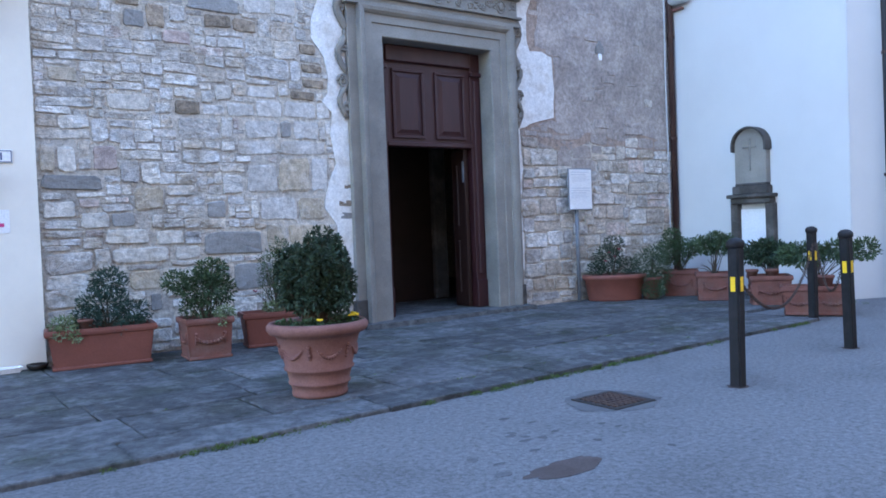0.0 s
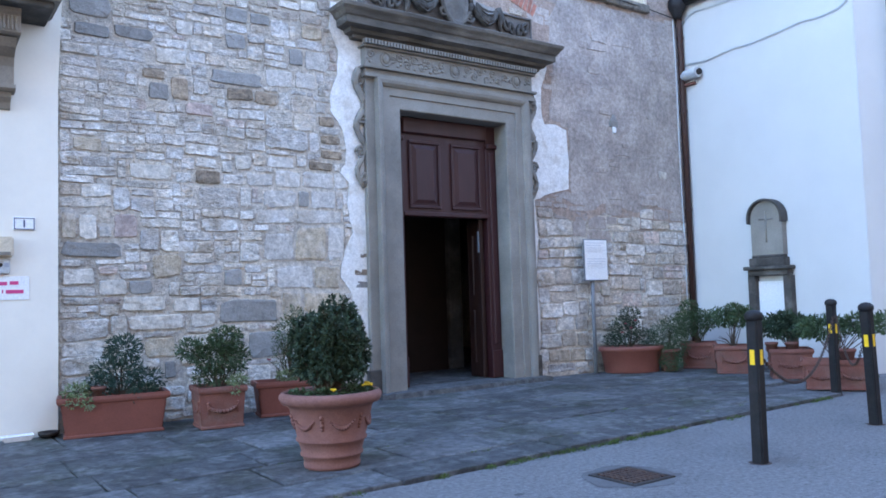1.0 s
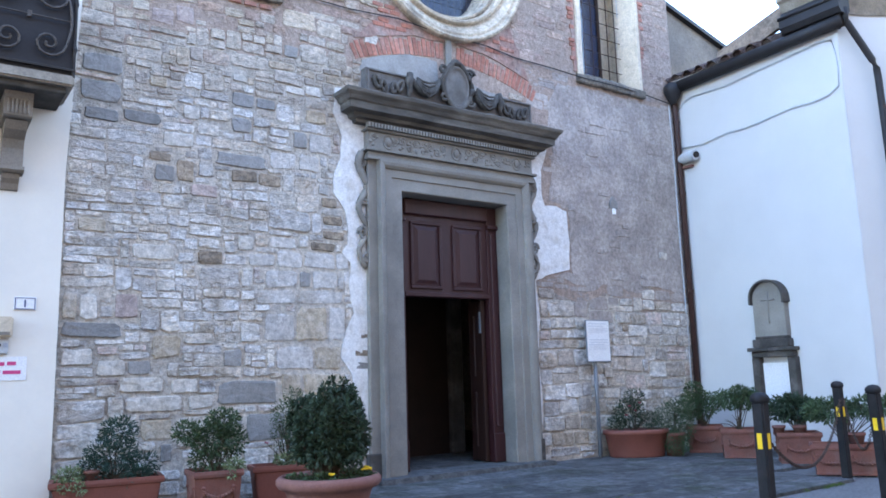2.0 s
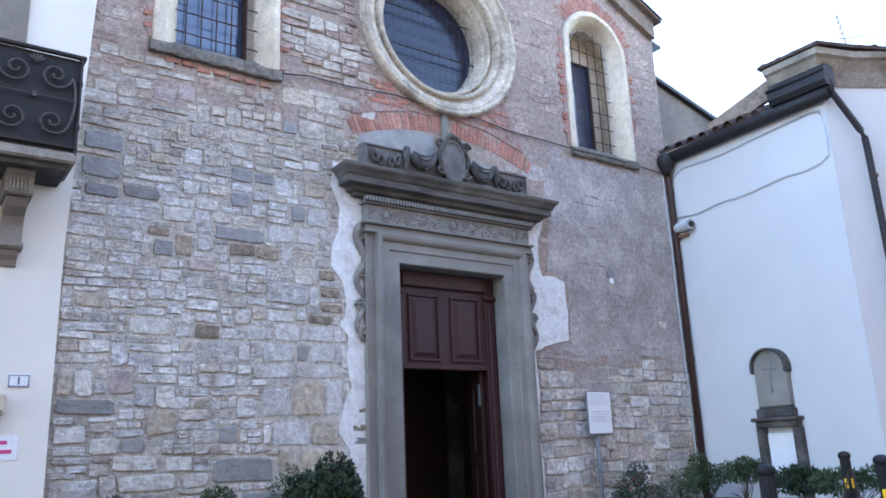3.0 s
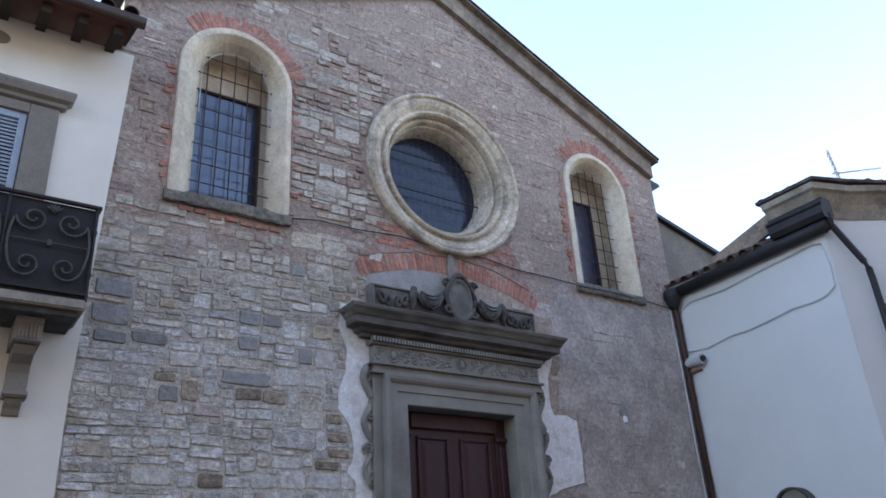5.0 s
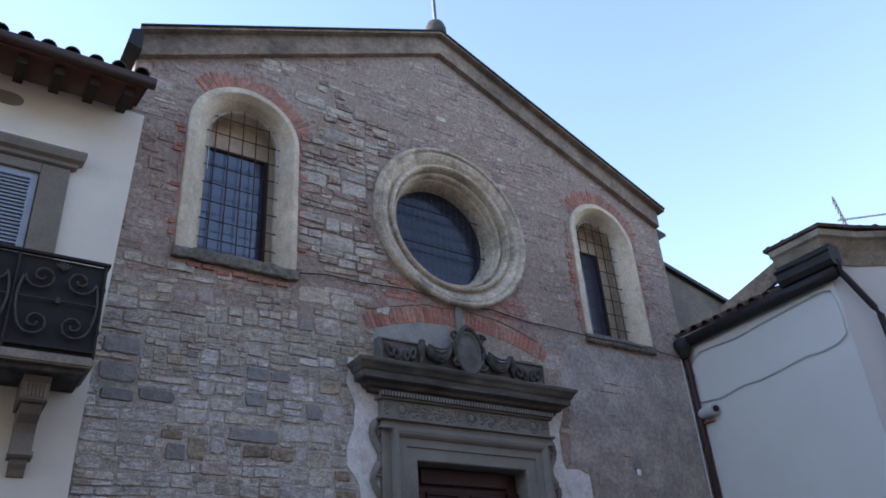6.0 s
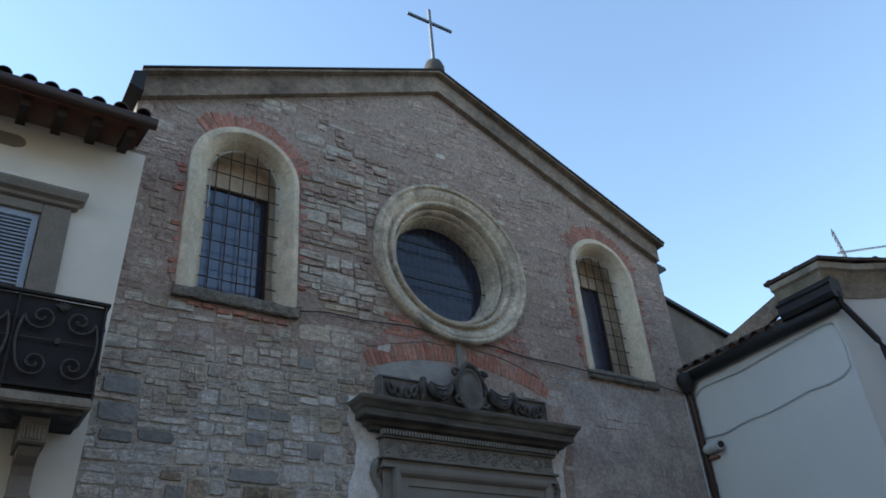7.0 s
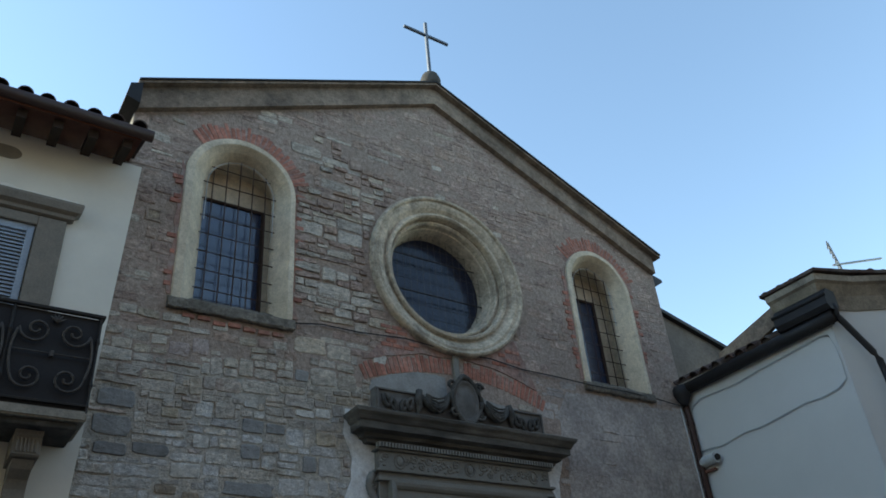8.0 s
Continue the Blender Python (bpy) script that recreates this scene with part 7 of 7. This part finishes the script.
# small stones and chips that fill what the courses leave open
for xa, xb, za, zb in ((X0 + 0.03, 4.5, 0.0, 5.0), (7.0, X1 - 0.03, 0.0, 2.4)):
    for j in range(int(za / CELL) + 1, int(zb / CELL)):
        for i in range(int(xa / CELL) + 1, int(xb / CELL)):
            if (i, j) in TAKEN or blocked((i + 0.5) * CELL, (j + 0.5) * CELL):
                continue
            free = lambda p, q: (p, q) not in TAKEN and not blocked((p + 0.5) * CELL, (q + 0.5) * CELL)
            nw, nh, most, tall = 1, 1, rng.randrange(6, 20), rng.randrange(3, 9)
            while nw < most and free(i + nw, j):
                nw += 1
            while nh < tall and all(free(i + k, j + nh) for k in range(nw)):
                nh += 1
            if nw < 3 or nh < 2:
                continue
            mx, mz = (i + nw / 2) * CELL, (j + nh / 2) * CELL
            if rng.random() < 0.10 or in_poly(mx, mz, SKIM):
                TAKEN.update((i + p, j + q) for p in range(nw) for q in range(nh))
                continue
            dep, mat = zone(mx, mz)
            lay(i * CELL - 0.004, (i + nw) * CELL + 0.004, j * CELL - 0.004, (j + nh) * CELL + 0.004, dep * rng.uniform(0.5, 1.5), mat)
for name, (vs, fs) in piles.items():
    me = bpy.data.meshes.new("rubble_stones")
    me.from_pydata(vs, [], fs)
    me.materials.append(M[name])
    ob = new("rubble_stones", me)
    ob.parent = wall
    tagged(ob, "pale rubble stones" if "pale" in name else "mixed rubble stones" if "mid" in name else "grey weathered rubble stones", kind="stuff")

# square sockets in the wall
for a, b, c, d in SOCKET:
    so = bmesh.new()
    for x0, x1, z0, z1 in ((a - 0.03, b + 0.03, d, d + 0.03), (a - 0.03, b + 0.03, c - 0.03, c), (a - 0.03, a, c, d), (b, b + 0.03, c, d)):
        box(so, x0, x1, -0.02, 0.0, z0, z1, 0.005)
    sk = part("socket", so, M["mortar_grey"], wall, "small square putlog socket")
    part("socket_floor", boxed(a, b, -0.009, -0.0045, c, d), M["brown_stone"], sk)
ib = thing("niche_lamp", (8.79, -0.05, 3.5), "small pale lantern stump under a slate cap", "fitting")
part("cap", loft([[(8.79 - w, -0.005, z), (8.79 - w, -d, z), (8.79 + w, -d, z), (8.79 + w, -0.005, z)] for w, d, z in ((0.085, 0.03, 3.60), (0.08, 0.035, 3.68), (0.015, 0.02, 3.79))], None, True, True, True), M["slate"], ib)
part("stump", boxed(8.755, 8.83, -0.04, -0.006, 3.50, 3.60, 0.012), M["white_enamel"], ib)

# ---- pink brick dust smeared round the arch ----
SMEAR = [[(4.36, 5.3), (4.8, 5.75), (5.0, 5.88), (5.19, 5.73), (5.46, 5.65), (5.77, 5.60), (5.76, 5.56), (5.25, 5.54), (4.84, 5.44)],
         [(5.94, 5.60), (6.29, 5.72), (6.61, 5.86), (6.88, 6.05), (7.04, 5.72), (7.2, 5.31), (6.89, 5.42), (6.43, 5.54), (5.94, 5.57)]]
for i, poly in enumerate(SMEAR):
    dense = []
    for (a, b), (c, d) in zip(poly, poly[1:] + poly[:1]):
        for k in range(4):
            x, z = a + (c - a) * k / 4, b + (d - b) * k / 4
            dense.append((x + 0.03 * noise.noise((x * 9, z * 9, i)), z + 0.025 * noise.noise((z * 9, x * 9, i + 7))))
    part("brick_dust_patch", sheet(dense, [], -0.019, -0.001), M["brick_dust"], wall, "pink smeared brick mortar")

# ---- bricks of the arches ----
bb = boxed(-0.5, 0.5, -1.0, 0.3, -0.5, 0.5)
bmesh.ops.bevel(bb, geom=[e for e in bb.edges if all(v.co.y < 0 for v in e.verts)], offset=0.06, segments=1, affect="EDGES")
BRICK = bpy.data.meshes.new("brick")
bb.to_mesh(BRICK)
bb.free()
BRICK.materials.append(M["brick"])


def brick(x, z, w, h, turn, depth=0.010):
    ob = new("brick", BRICK)
    ob.parent = wall
    ob.matrix_basis = pose(x, 0, z, 0, turn, 0) @ Matrix.Diagonal((w, depth, h, 1))


for c, a0, a1, r0 in ((WINS[0], 22, 134, 0.755), (WINS[1], 24, 140, 0.745)):
    n = int(radians(a1 - a0) * 0.92 / 0.072)
    for k in range(n + 1):
        a = radians(a0 + (a1 - a0) * k / n)
        ln = rng.uniform(0.17, 0.30)
        brick(c + (r0 + ln / 2) * math.cos(a), 7.41 + (r0 + ln / 2) * math.sin(a), rng.uniform(0.04, 0.06), ln, 90 - math.degrees(a) + rng.uniform(-5, 5), 0.012 + rng.uniform(-0.004, 0.004))
    for side in (-1, 1):
        zz = 5.72
        while zz < 7.6:
            if rng.random() < 0.4:
                w = rng.uniform(0.05, 0.13)
                brick(c + side * (0.752 + w / 2), zz, w, 0.055, 0, 0.026)
            zz += 0.072
for c, a0, a1 in ((WINS[0], 12, 138), (WINS[1], 8, 150)):
    n = 26
    arc = [radians(a0 + (a1 - a0) * k / n) for k in range(n + 1)]
    inner = [(c + 0.735 * math.cos(a), 7.43 + 0.735 * math.sin(a)) for a in arc]
    outer = [(c + r * math.cos(a), 7.43 + r * math.sin(a)) for a, r in ((a, 0.98 + 0.10 * noise.noise((k * 0.45, c, 3)) - 0.16 * abs(k / n - 0.5)) for k, a in enumerate(arc))]
    part("brick_dust_patch", sheet(inner + outer[::-1], [], -0.008, -0.001), M["brick_dust"], wall, "pink smeared brick mortar")
for c in WINS:
    for side in (-1, 1):
        rim = [(c + side * (0.725 + 0.085 * (0.8 + 0.6 * noise.noise((k * 0.5, c, side)))), 5.66 + 1.95 * k / 20) for k in range(21)]
        strip = [(c + side * 0.722, 5.66), (c + side * 0.722, 7.42)] + rim[::-1]
        part("red_plaster_strip", sheet(strip, [], -0.019, 0.0), M["red_wash"], wall, "faded red plaster edge")
n = 42
for k in range(n + 1):
    a = math.asin((-1.42 + 2.9 * k / n) / (ARC_R + 0.1))
    if abs(math.sin(a) * ARC_R) < 0.1:
        continue
    ln = rng.uniform(0.17, 0.25)
    r = ARC_R + ln / 2
    brick(ARC_C[0] + r * math.sin(a), ARC_C[1] + r * math.cos(a), rng.uniform(0.045, 0.062), ln, math.degrees(a) + rng.uniform(-3, 3), 0.012 + rng.uniform(-0.003, 0.003))
for zz in range(5):
    for k in range(9):
        x, z = 4.72 + 0.17 * k + (0.08 if zz % 2 else 0), 5.575 + 0.066 * zz
        if math.hypot(x - OC[0], z - OC[1]) > 1.39 and (x < 5.3 or 6.3 < x < 7.0) and rng.random() < 0.8:
            brick(x, z, 0.15, 0.052, rng.uniform(-2, 2), 0.027)
for k in range(9):
    x, z = 6.5 + 0.13 * (k % 4), 5.62 + 0.075 * (k // 2)
    if math.hypot(x - OC[0], z - OC[1]) > 1.39:
        brick(x, z, 0.12, 0.052, rng.uniform(-4, 4), 0.027)
for k in range(7):
    brick(2.15 + 0.18 * k, 5.42 + rng.uniform(-0.02, 0.02), 0.14, 0.05, rng.uniform(-2, 2), 0.03)

# thin cable across the front
fc = thing("facade_cable", (6.8, -0.03, 5.55), "thin dark cable sagging along the church front", "cable")
part("strand", tube([(3.43, -0.04, 5.60), (3.8, -0.04, 5.66), (4.3, -0.04, 5.655), (5.0, -0.05, 5.70), (5.77, -0.09, 5.62), (6.4, -0.05, 5.66), (6.95, -0.04, 5.60), (7.6, -0.04, 5.595), (8.26, -0.09, 5.545), (9.0, -0.1, 5.55), (9.7, -0.05, 5.56), (10.3, -0.04, 5.52)], 0.008, 6), M["iron"], fc, smooth=True)

# ---- paving ----
bed = bmesh.new()
outline = [(-6.0, -3.72), (1.0, -3.72), (8.2, -3.51), (8.2, -2.5), (10.45, -2.5), (10.45, 0.05), (-6.0, 0.05)]
f0 = bed.faces.new([bed.verts.new((x, y, -0.012)) for x, y in outline])
e = bmesh.ops.extrude_face_region(bed, geom=[f0])
bmesh.ops.translate(bed, verts=[g for g in e["geom"] if isinstance(g, bmesh.types.BMVert)], vec=(0, 0, -0.05))
pav = tagged(part("pavement", bed, M["joint"]), "dark worn flagstone pavement before the church", "pavement", kind="structure")
rng = random.Random(55)
rows = [(-3.78, -3.36), (-3.36, -2.72), (-2.72, -2.12), (-2.12, -1.42), (-1.42, -0.78), (-0.78, 0.0)]
for r, (ya, yb) in enumerate(rows):
    x = -6.0 + rng.uniform(-0.5, 0.0)
    end = 8.2 if yb < -2.4 else 10.44
    while x < end:
        w = rng.uniform(0.75, 1.5) if r else rng.uniform(0.9, 1.6)
        x1 = min(x + w, end)
        if end - x1 < 0.3:
            x1 = end
        g = rng.uniform(0.004, 0.008)
        cs = [(x + g, ya + g), (x1 - g, ya + g), (x1 - g, yb - g), (x + g, yb - g)]
        cs = [(a, b + 0.03 * max(0.0, a - 1.0) * (-b / 3.78) ** 2) for a, b in cs]
        cs = [(a + rng.uniform(-0.012, 0.012), b + (rng.uniform(-0.012, 0.012))) for a, b in cs]
        zt = rng.uniform(-0.004, 0.004)
        tx, ty = rng.uniform(-0.004, 0.004), rng.uniform(-0.005, 0.005)
        mx, my = (x + x1) / 2, (ya + yb) / 2
        edge = []
        for (a, b), (c, d) in zip(cs, cs[1:] + cs[:1]):
            for k in range(4):
                f = k / 4
                edge.append((a + (c - a) * f + (rng.uniform(-0.006, 0.006) if k else 0), b + (d - b) * f + (rng.uniform(-0.006, 0.006) if k else 0)))
        top = lambda a, b: zt + tx * (a - mx) + ty * (b - my)
        n = len(edge)
        vs = [(a, b, -0.05) for a, b in edge] + [(a, b, top(a, b) - 0.008) for a, b in edge]
        vs += [(mx + (a - mx) * 0.985, my + (b - my) * 0.975, top(a, b)) for a, b in edge]
        fs = [(q * n + i, q * n + (i + 1) % n, (q + 1) * n + (i + 1) % n, (q + 1) * n + i) for q in (0, 1) for i in range(n)] + [tuple(range(2 * n, 3 * n))]
        me = bpy.data.meshes.new("flagstone")
        me.from_pydata(vs, [], fs)
        me.materials.append(M["flag"])
        ob = new("flagstone", me)
        ob.parent = pav
        x = x1

# weeds along the kerb and in joints
wd = bmesh.new()
rng = random.Random(66)
clumps = []
for k in range(150):
    x = rng.uniform(0.8, 8.0)
    if noise.noise((x * 1.4, 0.5, 0)) < -0.05 and rng.random() < 0.85:
        continue
    clumps.append(((x, -3.80 + 0.03 * (x - 1.0) + rng.gauss(0, 0.012), -0.028), (0.05, 0.02, 0.014), rng.randrange(8, 26)))
for k in range(30):
    clumps.append(((rng.uniform(1.5, 7), rng.choice((-3.36, -2.72, -2.12)) + rng.gauss(0, 0.01), -0.006), (0.04, 0.012, 0.008), 8))
for k in range(14):
    clumps.append(((rng.uniform(9.2, 10.4), rng.uniform(-3.2, -2.7), -0.03), (0.05, 0.05, 0.02), 16))
leaf_cloud(wd, clumps, 0.02, rng, -0.2, 0.5)
tagged(part("weeds", wd, M["moss"], recalc=False), "low green weeds and moss along the kerb", "weeds", kind="stuff")
